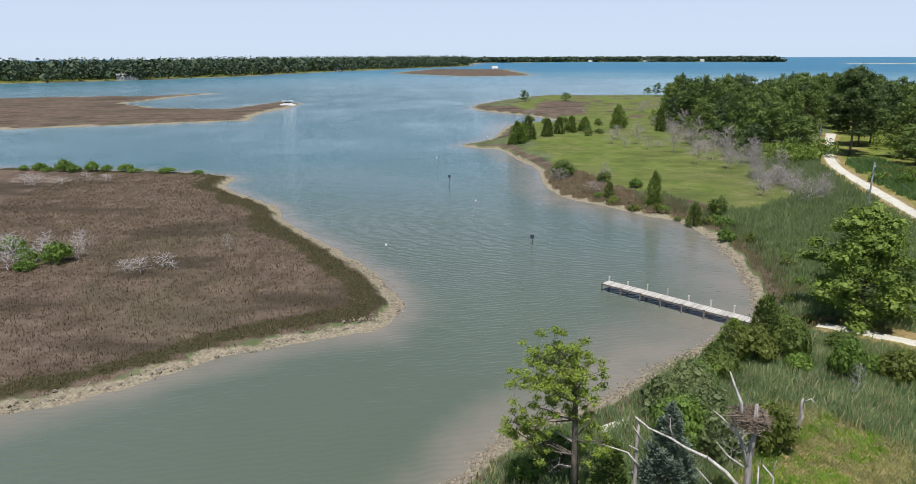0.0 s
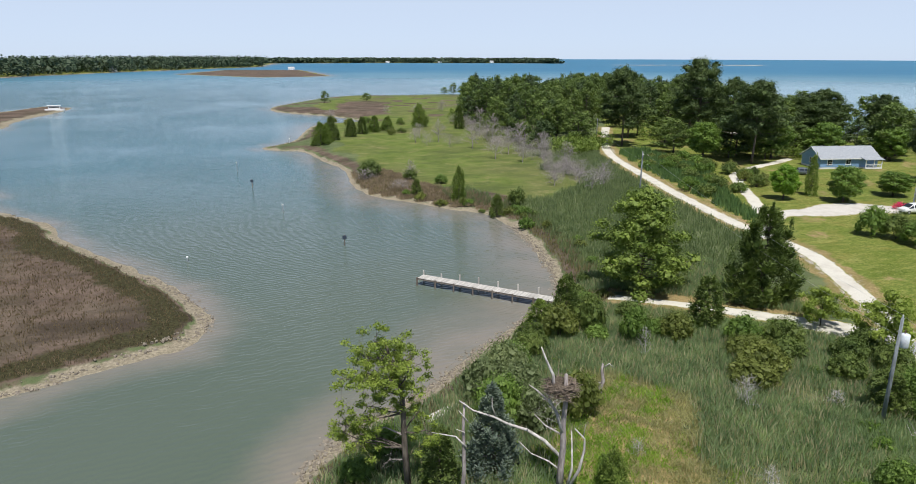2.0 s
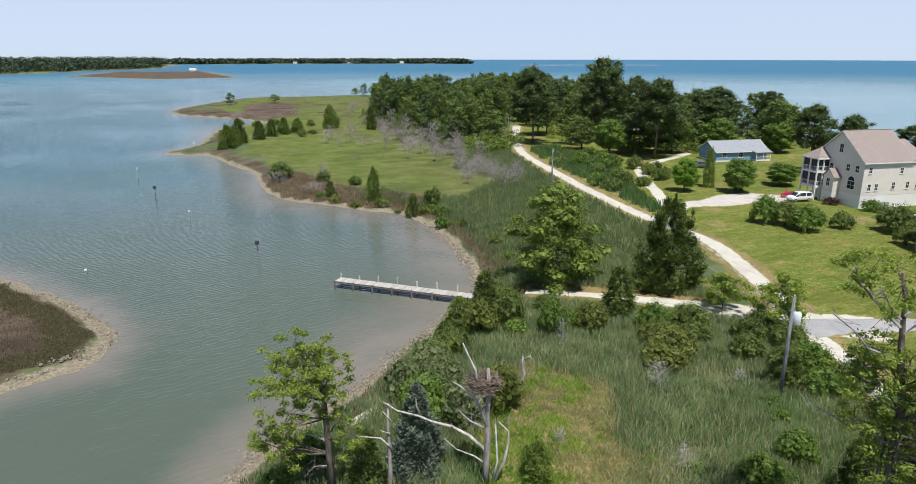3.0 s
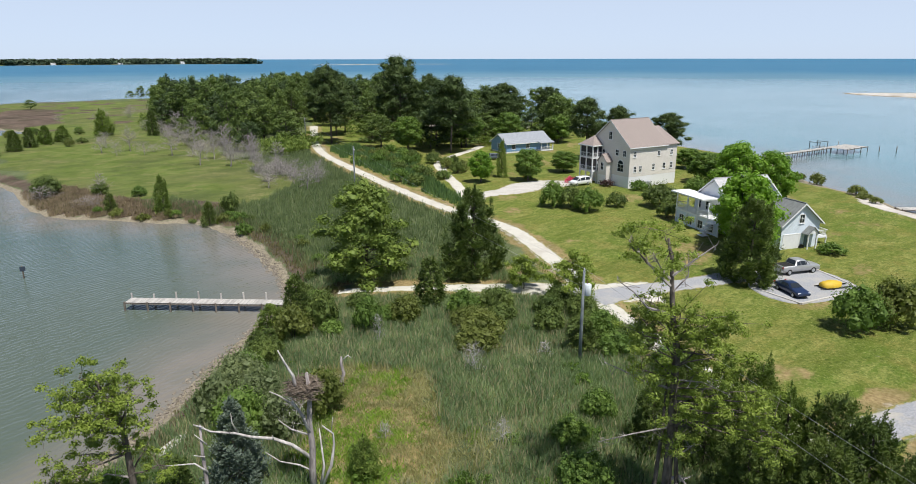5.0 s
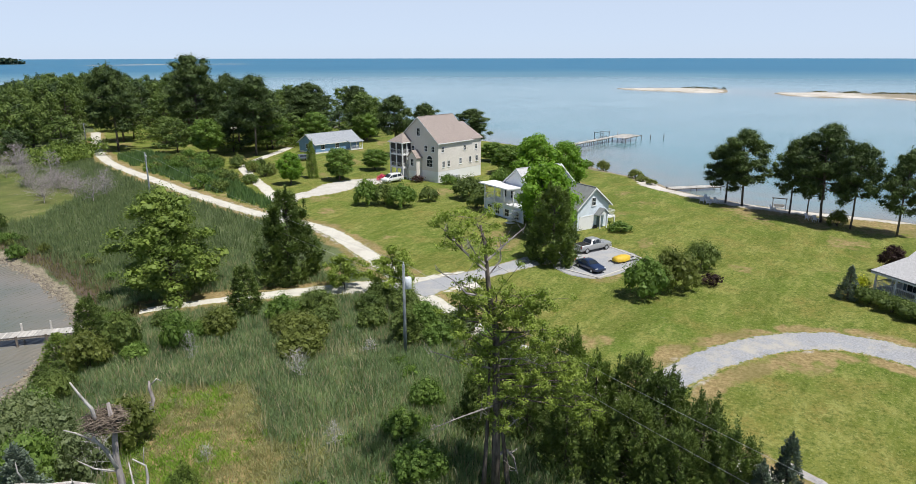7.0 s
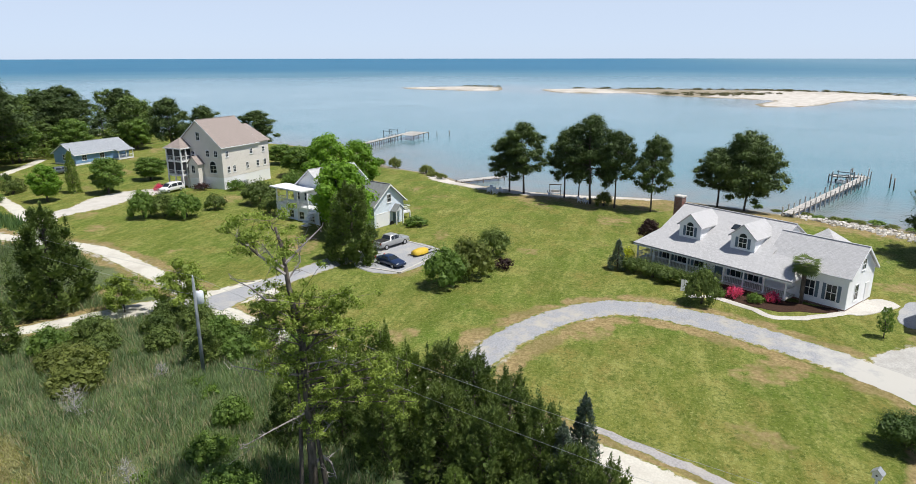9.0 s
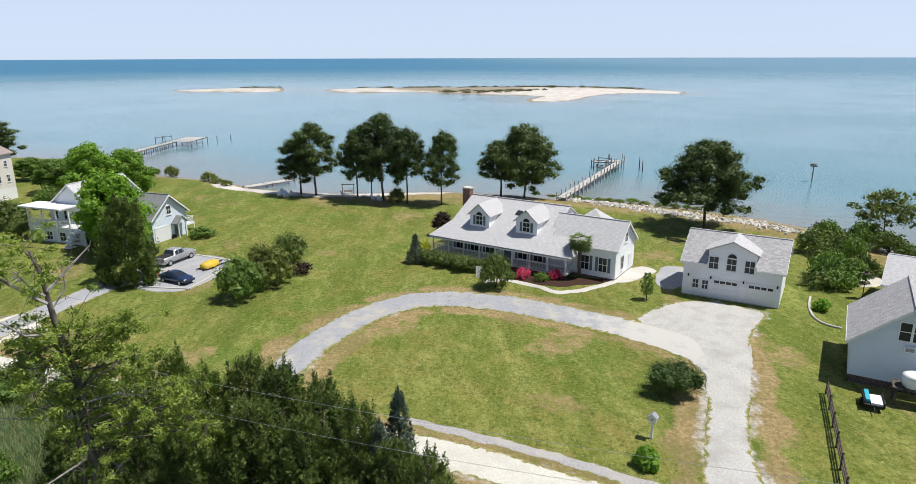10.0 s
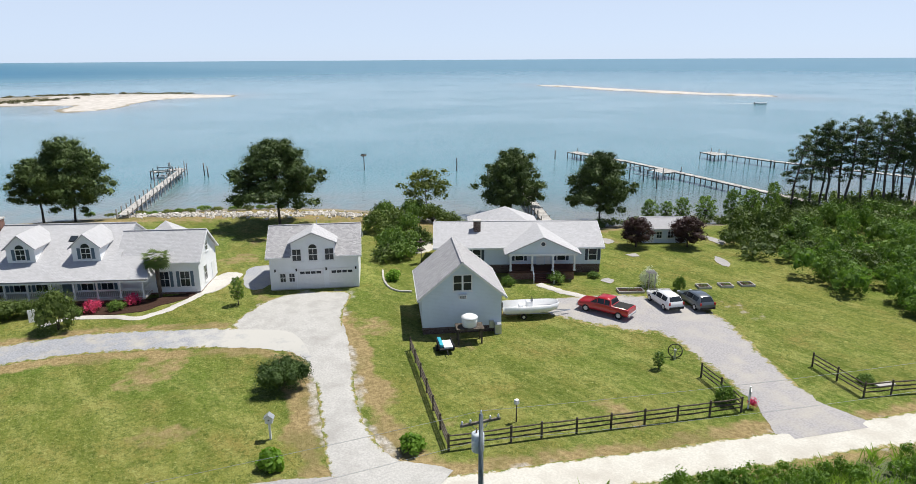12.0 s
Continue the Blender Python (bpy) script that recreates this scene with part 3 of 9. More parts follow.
    strewn = step01(2.6 - line_distance(q, [(32.6, -65.2), (28.6, -64.6)], False) + 1.3 * w1, 0, 1.6) * step01(w2, -0.4, 0.4) * 0.34
    cov["shell"] = np.maximum(cov["shell"], strewn)
    bare = [(54.0, 58.0), (48.0, 61.0), (43.0, 63.0)]
    verge = (1 - step01(lane_d + 0.6 * w1, 2.2, 4.2)) * 0.75
    spots = step01(patch * wobble(q, 3.7, 11) - 0.1, 0.05, 0.3) * west * 0.75
    loop_d = line_distance(q, LOOP, False)
    yard_d = line_distance(q, GRAVEL, False)
    inner = np.maximum(1 - step01(np.abs(loop_d - 3.0) + 0.7 * w1, 0.3, 1.9), 1 - step01(np.abs(yard_d - 2.9) + 0.8 * w1, 0.3, 2.2)) * 0.85
    bayfront = (1 - step01(main + 3 * patch, 10.0, 19.0)) * (~west) * (q[:, 0] > 60) * (q[:, 1] < 20) * 0.7
    straw = step01(3.0 - line_distance(q, [(32.4, -65.2), (28.4, -65.0)], False) + 1.6 * w1, 0, 3.0) * step01(w2 + 0.6 * w1, -0.5, 0.5) * 0.4
    yard = step01(wobble(q, 5, 12) * wobble(q, 11, 13) + 0.1 * step01(q[:, 0], 80, 115) - 0.12, 0, 0.2) * (~west) * 0.55
    open_ground = step01(signed(q, GLADE) + 2.2 * w1 + 1.5 * w2, -1.5, 2.0) * 0.62
    cov["dry"] = np.maximum.reduce([open_ground, verge, inner, straw, yard, bayfront, step01(7 - line_distance(q, bare, False) + 2 * w1, 0, 3), spots * (q[:, 1] < 60) * (q[:, 1] > 25)])
    return z, cov, d, main


def polar(a0, a1, na, r0, r1, nr):
    """A fan of places, close together near the middle and wider apart far off."""
    az = np.radians(np.linspace(a0, a1, na))
    r = r0 * (r1 / r0) ** np.linspace(0, 1, nr)
    return np.stack([np.outer(r, np.cos(az)), np.outer(r, np.sin(az))], -1).reshape(-1, 2)


def grid_mesh(name, co, na, nr, closed, material):
    i = np.arange(nr - 1)[:, None] * na + np.arange(na - 1)[None]
    quads = np.stack([i, i + na, i + na + 1, i + 1], -1).reshape(-1, 4)
    me = bpy.data.meshes.new(name)
    me.vertices.add(len(co))
    me.vertices.foreach_set("co", co.astype(np.float32).ravel())
    me.loops.add(len(quads) * 4)
    me.loops.foreach_set("vertex_index", quads.astype(np.int32).ravel())
    me.polygons.add(len(quads))
    me.polygons.foreach_set("loop_start", np.arange(0, len(quads) * 4, 4, dtype=np.int32))
    me.update()
    me.materials.append(material)
    me.shade_smooth()
    return me


def add_map(me, name, values):
    a = me.attributes.new(name, "FLOAT", "POINT")
    a.data.foreach_set("value", np.ascontiguousarray(values, dtype=np.float32))


NA, NR = 660, 280
q = polar(-95, 135, NA, 14.0, 5200.0, NR)
gz, cover, shore_d, main_d = terrain(q)
me = grid_mesh("ground", np.column_stack([q, gz]), NA, NR, False, GROUND)
for key, val in cover.items():
    add_map(me, key, val)
ground = tagged(new("ground", me), "green lawn, reed bed, brown marsh and sandy shores", "ground", kind="structure")
# the part of the same ground behind and below the camera
qb = polar(135, 265, 90, 14.0, 5200.0, 60)
zb, cb, _, _ = terrain(qb)
back = grid_mesh("ground_behind", np.column_stack([qb, zb]), 90, 60, False, GROUND)
for key, val in cb.items():
    add_map(back, key, val)
tagged(new("ground_behind", back), "rough green ground under the drone", "ground", kind="structure")
qc = polar(0, 360, 60, 0.002, 14.05, 16)
zc, cc, _, _ = terrain(qc)
core = grid_mesh("ground_below", np.column_stack([qc, zc]), 60, 16, True, GROUND)
for key, val in cc.items():
    add_map(core, key, val)
tagged(new("ground_below", core), "rough grass straight below", "ground", kind="structure")

WA, WR = 380, 130
qw = polar(-180, 180, WA, 20.0, 5400.0, WR)
_, _, wd, _ = terrain(qw)
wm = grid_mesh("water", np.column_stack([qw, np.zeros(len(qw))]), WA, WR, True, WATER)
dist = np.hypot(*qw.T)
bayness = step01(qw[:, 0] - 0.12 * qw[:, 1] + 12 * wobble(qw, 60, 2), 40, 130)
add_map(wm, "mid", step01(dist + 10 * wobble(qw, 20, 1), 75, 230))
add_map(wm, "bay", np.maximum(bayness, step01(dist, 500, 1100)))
# horizon blue painted by distance from the drone, weakened sunward for the glare
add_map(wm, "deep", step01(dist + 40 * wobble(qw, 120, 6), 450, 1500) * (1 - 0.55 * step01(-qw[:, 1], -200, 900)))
add_map(wm, "shoal", np.maximum(step01(wd + 0.8 * wobble(qw, 6, 3), -5.5 - 9.0 * step01(qw[:, 0], -5, 15), -0.3) * 0.8, step01(wd + 5 * wobble(qw, 16, 8), -38, -3) * (qw[:, 0] > 50) * 0.6 * (dist > 60) * (qw[:, 1] < 130)))
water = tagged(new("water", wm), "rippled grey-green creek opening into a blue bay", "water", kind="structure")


def lookup(p):
    """Height, cover maps and shore distances at places, taken from the nearest point of the ground sheet."""
    r, az = np.hypot(p[:, 0], p[:, 1]), np.degrees(np.arctan2(p[:, 1], p[:, 0]))
    i = np.clip(np.rint(np.log(np.maximum(r, 14.0) / 14.0) / math.log(5200 / 14.0) * (NR - 1)), 0, NR - 1).astype(int)
    j = np.clip(np.rint((az + 95) / 230 * (NA - 1)), 0, NA - 1).astype(int)
    k = i * NA + j
    return gz[k], {key: val[k] for key, val in cover.items()}, shore_d[k], main_d[k]


def ground_z(x, y):
    return float(lookup(np.array([[x, y]], float))[0][0])


# ---- roads and drives ----
def ribbon(name, line, width, material, label, lift=0.05, category="road", crown=0.03, grassy=(0.0, 0.0)):
    """A road laid on the ground, with ragged edges and a slight crown."""
    c = smooth_line(line, 0.45)
    t = np.gradient(c, axis=0)
    t /= np.linalg.norm(t, axis=1)[:, None] + 1e-9
    nrm = np.column_stack([-t[:, 1], t[:, 0]])
    wv = np.array([width] * len(c)) if isinstance(width, (int, float)) else np.interp(np.linspace(0, 1, len(c)), np.linspace(0, 1, len(width)), width)
    cols = np.linspace(-1, 1, 7)
    rag = 0.16 * wobble(c, 1.3, 3) + 0.12 * wobble(c, 0.45, 5)
    pts = np.stack([c + nrm * ((wv / 2 + np.sign(k) * rag * (abs(k) > 0.9)) * k)[:, None] for k in cols], 1).reshape(-1, 2)
    z = lookup(pts)[0] + lift + np.tile(crown * (1 - cols ** 2) - 0.045 * (np.abs(cols) > 0.9), len(c))
    me = grid_mesh(name, np.column_stack([pts, z]), 7, len(c), False, material)
    if grassy:
        run = np.concatenate([[0.0], np.cumsum(np.hypot(*np.diff(c, axis=0).T))])
        grown = np.clip((run - grassy[0]) / 3.0 + 1.0 * (grassy[0] == 0), 0, 1) * np.clip((run[-1] - grassy[1] - run) / 3.0 + 1.0 * (grassy[1] == 0), 0, 1)
        add_map(me, "edge", np.outer(grown, np.where(np.abs(cols) > 0.9, 1.0, np.where(np.abs(cols) > 0.6, 0.12, 0.0))).ravel())
    return tagged(new(name, me), label, category, kind="structure")


def patch_slab(name, outline, material, label, lift=0.05, category="road", step=0.8, grassy=False):
    """A flat area of paving with a ragged outline, laid on the ground."""
    c = smooth_line(outline, step, True)
    c = c + 0.15 * np.column_stack([wobble(c, 0.9, 2), wobble(c, 0.9, 6)])
    mid = c.mean(0)
    bm = bmesh.new()
    rings = []
    grass = bm.verts.layers.float.new("edge")
    for s in (1.0, 0.985, 0.9, 0.66, 0.33):
        r = mid + (c - mid) * s
        z = lookup(r)[0] + (lift if s < 1 else -0.02)
        rings.append([bm.verts.new((*p, h)) for p, h in zip(r, z)])
        if grassy and s > 0.8:
            for v in rings[-1]:
                v[grass] = 1.0 if s > 0.95 else 0.1
    n = len(c)
    for a, b in zip(rings, rings[1:]):
        for i in range(n):
            bm.faces.new((a[i], a[(i + 1) % n], b[(i + 1) % n], b[i]))
    bm.faces.new(rings[-1])
    bmesh.ops.recalc_face_normals(bm, faces=bm.faces[:])
    ob = part(name, bm, material)
    if ob.data.polygons[0].normal.z < 0:
        ob.data.flip_normals()
    return tagged(ob, label, category, kind="structure")


ribbon("road_lane", LANE, (3.6, 3.0, 2.9, 2.9, 3.1, 3.4, 3.5, 3.6, 4.0), SHELL, "pale crushed-shell lane between the reeds and lawns")
ribbon("road_branch", [(66.5, 40.5), (61.0, 45.0), (57.0, 50.0), (51.0, 56.0), (45.0, 61.0), (38.0, 66.0)], (8.0, 6.0, 3.4, 2.0, 1.7), SHELL, "pale shell track that leads to the creek dock", 0.045)
ribbon("edge_track", EDGE_TRACK, (0.8, 1.1, 1.1, 1.1, 1.4), GREYGRAVEL, "narrow gravel strip between lawn and lane", 0.04)
ribbon("driveway_tarmac", [(58.5, 44.0), (63.4, 42.8), (71.3, 39.6), (78.5, 36.7), (83.0, 33.0)], (6.0, 4.0, 3.6, 4.2, 6.0), TARMAC, "grey tarmac drive to the white house", 0.09, "driveway")
patch_slab("parking_pad", [(76.3, 33.9), (75.0, 27.6), (85.1, 24.6), (89.3, 31.7), (84.8, 36.0)], TARMAC, "grey tarmac parking pad with pale edging", 0.1, "driveway")
ribbon("loop_drive", LOOP,
       (3.6, 3.6, 3.9, 4.4, 4.9, 5.0, 4.8, 4.6, 2.6), LOOP_GRAVEL, "grey gravel loop drive across the lawn", 0.062, "driveway", grassy=(0.0, 13.0))
ribbon("gravel_drive", GRAVEL, (7.0, 5.4, 3.6, 3.0, 3.0, 4.2, 6.0), PALE_GRAVEL, "white gravel drive to the garage", 0.078, "driveway", grassy=(13.0, 4.0))
patch_slab("gravel_apron", APRON, PALE_GRAVEL, "white gravel apron before the garage doors", 0.05, "driveway", grassy=True)
ribbon("grey_drive", [(14.9, -46.4), (19.2, -48.6), (22.3, -50.7), (26.0, -53.0), (29.3, -55.3), (33.5, -57.0), (38.0, -55.5), (42.5, -52.0), (45.0, -50.2)],
       (9.0, 5.0, 5.6, 6.3, 7.6, 10.0, 11.0, 9.0, 4.5), GREYGRAVEL, "grey gravel drive with parked cars", 0.065, "driveway", grassy=(4.0, 0.0))
ribbon("house_drive", [(74.4, 81.7), (81.0, 89.3), (87.6, 94.7), (92.2, 95.4), (96.9, 94.7), (104.0, 96.0), (108.9, 94.9), (112.8, 91.7)], (4.5, 3.6, 3.6, 4.0, 6.0, 9.0, 9.0, 7.0), CONCRETE, "pale concrete drive to the tall beige house", 0.06, "driveway")
ribbon("cottage_track", [(74.4, 81.7), (80.2, 89.0), (86.9, 98.0), (92.4, 106.3), (98.2, 116.4), (103.6, 125.2), (108.1, 131.8), (114.9, 136.9), (123.2, 141.5), (131.0, 144.9), (141.0, 150.3)], 2.8, SHELL, "sandy track to the blue cottage", 0.05, "driveway")
ribbon("front_walk", [(75.3, -7.2), (75.6, -10.2), (73.0, -13.6), (70.9, -15.7), (71.9, -19.6), (73.6, -22.4), (74.6, -24.2)], 1.0, CONCRETE, "pale concrete garden walk round the flower bed", 0.07, "path", grassy=None)
ribbon("porch_walk", [(50.6, -54.6), (46.8, -54.6), (41.8, -55.8)], 1.2, CONCRETE, "pale concrete walk to the porch steps", 0.08, "path", grassy=None)


# ---- plants ----
RNG = np.random.default_rng(7)


def quads_mesh(name, v, material):
    """A mesh from an array of separate quads (n, 4, 3)."""
    n = len(v)
    me = bpy.data.meshes.new(name)
    me.vertices.add(n * 4)
    me.vertices.foreach_set("co", v.astype(np.float32).ravel())
    me.loops.add(n * 4)
    me.loops.foreach_set("vertex_index", np.arange(n * 4, dtype=np.int32))
    me.polygons.add(n)
    me.polygons.foreach_set("loop_start", np.arange(0, n * 4, 4, dtype=np.int32))
    me.update()
    me.materials.append(material)
    return me


def leaves(centre, normal, length, width, rise=None):
    """Pointed leaf-shaped quads, facing about along the given normals; rise: the way that their tips point."""
    n = len(centre)
    nn = normal + RNG.normal(0, 0.32, (n, 3))
    nn /= np.linalg.norm(nn, axis=1)[:, None] + 1e-9
    r = RNG.normal(0, 1, (n, 3))
    u = np.cross(nn, r)
    if rise is not None:
        u = rise + 0.3 * r
        nn = nn - u * ((nn * u).sum(1) / ((u * u).sum(1) + 1e-9))[:, None]
        nn /= np.linalg.norm(nn, axis=1)[:, None] + 1e-9
    u /= np.linalg.norm(u, axis=1)[:, None] + 1e-9
    w = np.cross(nn, u)
    ln = (length * RNG.uniform(0.6, 1.25, n))[:, None]
    wd = (width * RNG.uniform(0.6, 1.25, n))[:, None]
    return np.stack([centre - u * ln * 0.5, centre + w * wd * 0.5 - u * ln * 0.05, centre + u * ln * 0.5, centre - w * wd * 0.5 + u * ln * 0.05], 1)


def pad(c, size, n, length, width, hollow=0.55, upswept=False):
    """A clump of leaves in an ellipsoid round c, denser near its skin, with coarser sprays inside."""
    d = RNG.normal(0, 1, (n, 3))
    d /= np.linalg.norm(d, axis=1)[:, None]
    r = RNG.uniform(hollow ** 3, 1, n) ** (1 / 3)
    inner = max(1, n // 5)
    r[:inner] *= 0.5
    p = np.array(c) + d * r[:, None] * np.array(size)
    length, width = np.full(n, length), np.full(n, width)
    grow = min(3.0, max(1.0, min(size) * 0.7 / length[0]))
    length[:inner] *= grow
    width[:inner] *= grow * 1.5
    rise = d * np.array((1.0, 1.0, 0.4)) + np.array((0, 0, 0.9)) if upswept else None
    return leaves(p, d / np.array(size) * min(size), length, width, rise)


def curve_pts(a, b, sag, k=4, jit=0.0):
    a, b = np.array(a, float), np.array(b, float)
    out = []
    for s in np.linspace(0, 1, k):
        p = a + (b - a) * s
        p[2] += sag * math.sin(math.pi * s)
        if 0 < s < 1 and jit:
            p += RNG.normal(0, jit, 3)
        out.append(tuple(p))
    return out


def plant(name, label, category, trunk_bm, trunk_mat, leaf_quads, leaf_mat, group="", leaf_label=""):
    """A plant kept as a pattern: an Empty at its foot with trunk and crown."""
    root = thing(name, Matrix.Identity(4), label, category, group)
    if trunk_bm is not None:
        smooth(part("trunk", trunk_bm, trunk_mat, root))
    if leaf_quads is not None:
        ob = new("crown", quads_mesh("crown", leaf_quads, leaf_mat))
        ob.parent = root
        tagged(ob, leaf_label)
    return root


def pine(h=13.0, r=4.5, clear=0.4, limbs=20, pads=2, per=60, leaf=0.42, leaf_mat=None, label="", lean=0.3, flat=0.7, name="pine_tree", group="", round_top=0.9, tuft=1.0, inner=0.5):
    """Loblolly pine: bare trunk, spreading limbs and flattened clumps of needles in a rounded crown."""
    bm = bmesh.new()
    top = (lean * RNG.uniform(-1, 1), lean * RNG.uniform(-1, 1), h * 0.95)
    tr = curve_pts((0, 0, -0.3), top, 0, 6, 0.12)
    tube(bm, tr, [h * 0.017, h * 0.014, h * 0.0125, h * 0.0105, h * 0.007, h * 0.003], 8)
    lv = []
    tp = np.array(tr)
    for i in range(limbs):
        s = clear + (0.97 - clear) * (i + RNG.uniform(0, 1)) / limbs
        base = np.array([np.interp(s, np.linspace(0, 1, 6), tp[:, k]) for k in range(3)])
        u = (s - clear) / (1 - clear)
        reach = r * (math.sin(math.pi * min(1, 0.22 + 0.78 * u ** round_top)) ** 0.7 * 0.95 + 0.08) * RNG.uniform(0.7, 1.08)
        a = i * 2.4 + RNG.uniform(-0.4, 0.4)
        tip = base + np.array([math.cos(a) * reach, math.sin(a) * reach, reach * RNG.uniform(-0.02, 0.3)])
        pts = curve_pts(base, tip, -0.05 * reach, 4, 0.05 * reach)
        tube(bm, pts, [0.007 * h * (1 - 0.4 * u), 0.005 * h, 0.0035 * h, 0.0015 * h], 4)
        for j in range(pads):
            f = inner + (1.05 - inner) * (j + RNG.uniform(0, 1)) / pads
            c = base + (tip - base) * f + RNG.normal(0, 0.09 * r, 3)
            sz = tuft * r * RNG.uniform(0.24, 0.38)
            lv.append(pad(c, (sz, sz, sz * flat), per, leaf, leaf * 0.58))
    lv.append(pad((top[0], top[1], h * 0.96), (r * 0.3, r * 0.3, r * 0.24), per, leaf, leaf * 0.55))
    return plant(name, label, "tree", bm, BARK, np.concatenate(lv), leaf_mat or PINE_LEAF, group)


def cedar(h=6.0, r=2.2, n=1500, leaf=0.3, leaf_mat=None, label="", group="", name="cedar_tree", power=0.55, low=0.05):
    """Red cedar: a dense cone of upswept sprays that end in points, with a ragged outline."""
    bm = tubed(([(0, 0, -0.2), (0.05, 0, h * 0.5), (0, 0.03, h * 0.97)], [h * 0.022, h * 0.014, 0.02]), seg=6)
    lv = []
    k = 64
    for i in range(k):
        s = low + (0.95 - low) * ((i + 0.5) / k) ** 1.1
        a = i * 2.399 + RNG.uniform(-0.3, 0.3)
        rr = r * (1 - s) ** power * RNG.uniform(0.6, 1.12)
        c = (math.cos(a) * rr * 0.72, math.sin(a) * rr * 0.72, h * s)
        sz = max(0.13 * r, rr * 0.36)
        lv.append(pad(c, (sz, sz, sz * 1.5), n // k, leaf, leaf * 0.42, 0.4, True))
        if i % 3 == 0:
            tip = (c[0] * 1.12, c[1] * 1.12, c[2] + sz * 1.7)
            lv.append(pad(tip, (sz * 0.3, sz * 0.3, sz * 0.9), n // k // 3, leaf, leaf * 0.4, 0.2, True))
        if i % 2 == 0:
            tube(bm, [(0, 0, h * s * 0.9), c], [h * 0.006, h * 0.002], 4)
    lv.append(pad((0, 0, h * 0.95), (0.09 * r, 0.09 * r, h * 0.08), 60, leaf, leaf * 0.4, 0.2, True))
    return plant(name, label, "tree", bm, BARK, np.concatenate(lv), leaf_mat or CEDAR_LEAF, group)


def broadleaf(h=11.0, r=5.0, n=3400, leaf=0.42, leaf_mat=None, label="", group="", name="leafy_tree", clear=0.22):
    """A spreading broad-leaved tree: forked trunk and a lumpy crown with gaps."""
    bm = bmesh.new()
    fork = (0.1, -0.1, h * 0.3)
    tube(bm, [(0, 0, -0.3), (0.05, 0, h * 0.15), fork], [h * 0.026, h * 0.021, h * 0.018], 8)
    lv = []
    k = 34
    for i in range(k):
        s = clear + (1 - clear) * (i + 0.5) / k
        a = i * 2.399
        rr = r * math.sin(math.pi * min(0.97, 0.12 + 0.86 * (s - clear) / (1 - clear))) ** 0.6 * RNG.uniform(0.45, 0.95)
        c = np.array([math.cos(a) * rr * 0.8, math.sin(a) * rr * 0.8, h * s * 0.94])
        sz = r * RNG.uniform(0.22, 0.36)
        lv.append(pad(c, (sz, sz, sz * 0.75), n // k, leaf, leaf * 0.7, 0.5))
        if i % 2 == 0:
            tube(bm, curve_pts(fork, tuple(c), 0.1, 4, 0.15), [h * 0.011, h * 0.008, h * 0.005, h * 0.002], 5)
    return plant(name, label, "tree", bm, BARK, np.concatenate(lv), leaf_mat or BROAD_LEAF, group)


def shrub(h=2.0, r=1.6, n=800, leaf=0.22, leaf_mat=None, label="", group="", name="shrub", lumps=13, category="shrub", flat=False):
    """A rounded shrub of several leafy lumps on short stems."""
    bm = bmesh.new()
    lv = []
    for i in range(lumps):
        a = i * 2.399
        f = math.sqrt((i + 0.3) / lumps)
        z = h * (0.62 - 0.3 * f ** 2) * RNG.uniform(0.8, 1.25)
        if flat:
            z = h * 0.55
        c = (math.cos(a) * f * r * 0.72, math.sin(a) * f * r * 0.72, z)
        sz = r * RNG.uniform(0.3, 0.42)
        lv.append(pad(c, (sz, sz, h * (0.42 if flat else 0.36)), n // lumps, leaf, leaf * 0.6, 0.5))
        if i < 7:
            tube(bm, [(0, 0, -0.1), (c[0] * 0.5, c[1] * 0.5, z * 0.5), c], [0.05, 0.035, 0.015], 4)
    return plant(name, label, category, bm, BARK, np.concatenate(lv), leaf_mat or SHRUB_LEAF, group)


def dead_tree(h=5.0, r=2.0, boughs=16, twigs=4, mat=None, label="", group="", name="dead_tree", thick=0.02, start=0.18):
    """A leafless tree: bare trunk with forking boughs and twigs."""
    root = thing(name, Matrix.Identity(4), label, "dead tree", group)
    bm, bt = bmesh.new(), bmesh.new()
    tube(bm, curve_pts((0, 0, -0.2), (RNG.normal(0, 0.1 * r), RNG.normal(0, 0.1 * r), h), 0, 5, 0.03 * h), [h * thick, h * thick * 0.8, h * thick * 0.6, h * thick * 0.4, h * thick * 0.15], 6)
    for i in range(boughs):
        s = start + (0.96 - start) * i / boughs
        a = i * 2.399
        rr = r * (1.05 - (s - start) / (1 - start) * 0.7) * RNG.uniform(0.6, 1.1)
        b = np.array((0, 0, h * s))
        t = b + np.array((math.cos(a) * rr, math.sin(a) * rr, rr * RNG.uniform(0.1, 0.75)))
        tube(bt, curve_pts(b, t, 0.06 * rr, 4, 0.07 * rr), [h * thick * 0.4, h * thick * 0.3, h * thick * 0.2, 0.008], 4)
        for j in range(twigs):
            f = RNG.uniform(0.35, 0.95)
            p = b + (t - b) * f
            e = p + RNG.normal(0, 0.28 * rr, 3) + np.array((math.cos(a), math.sin(a), 0.7)) * 0.22 * rr
            tube(bt, [p, (p + e) / 2 + RNG.normal(0, 0.03 * rr, 3), e], [h * thick * 0.17, h * thick * 0.13, 0.006], 3)
    part("trunk", bm, mat or GREYTWIG, root)
    part("crown", bt, mat or GREYTWIG, root)
    return root


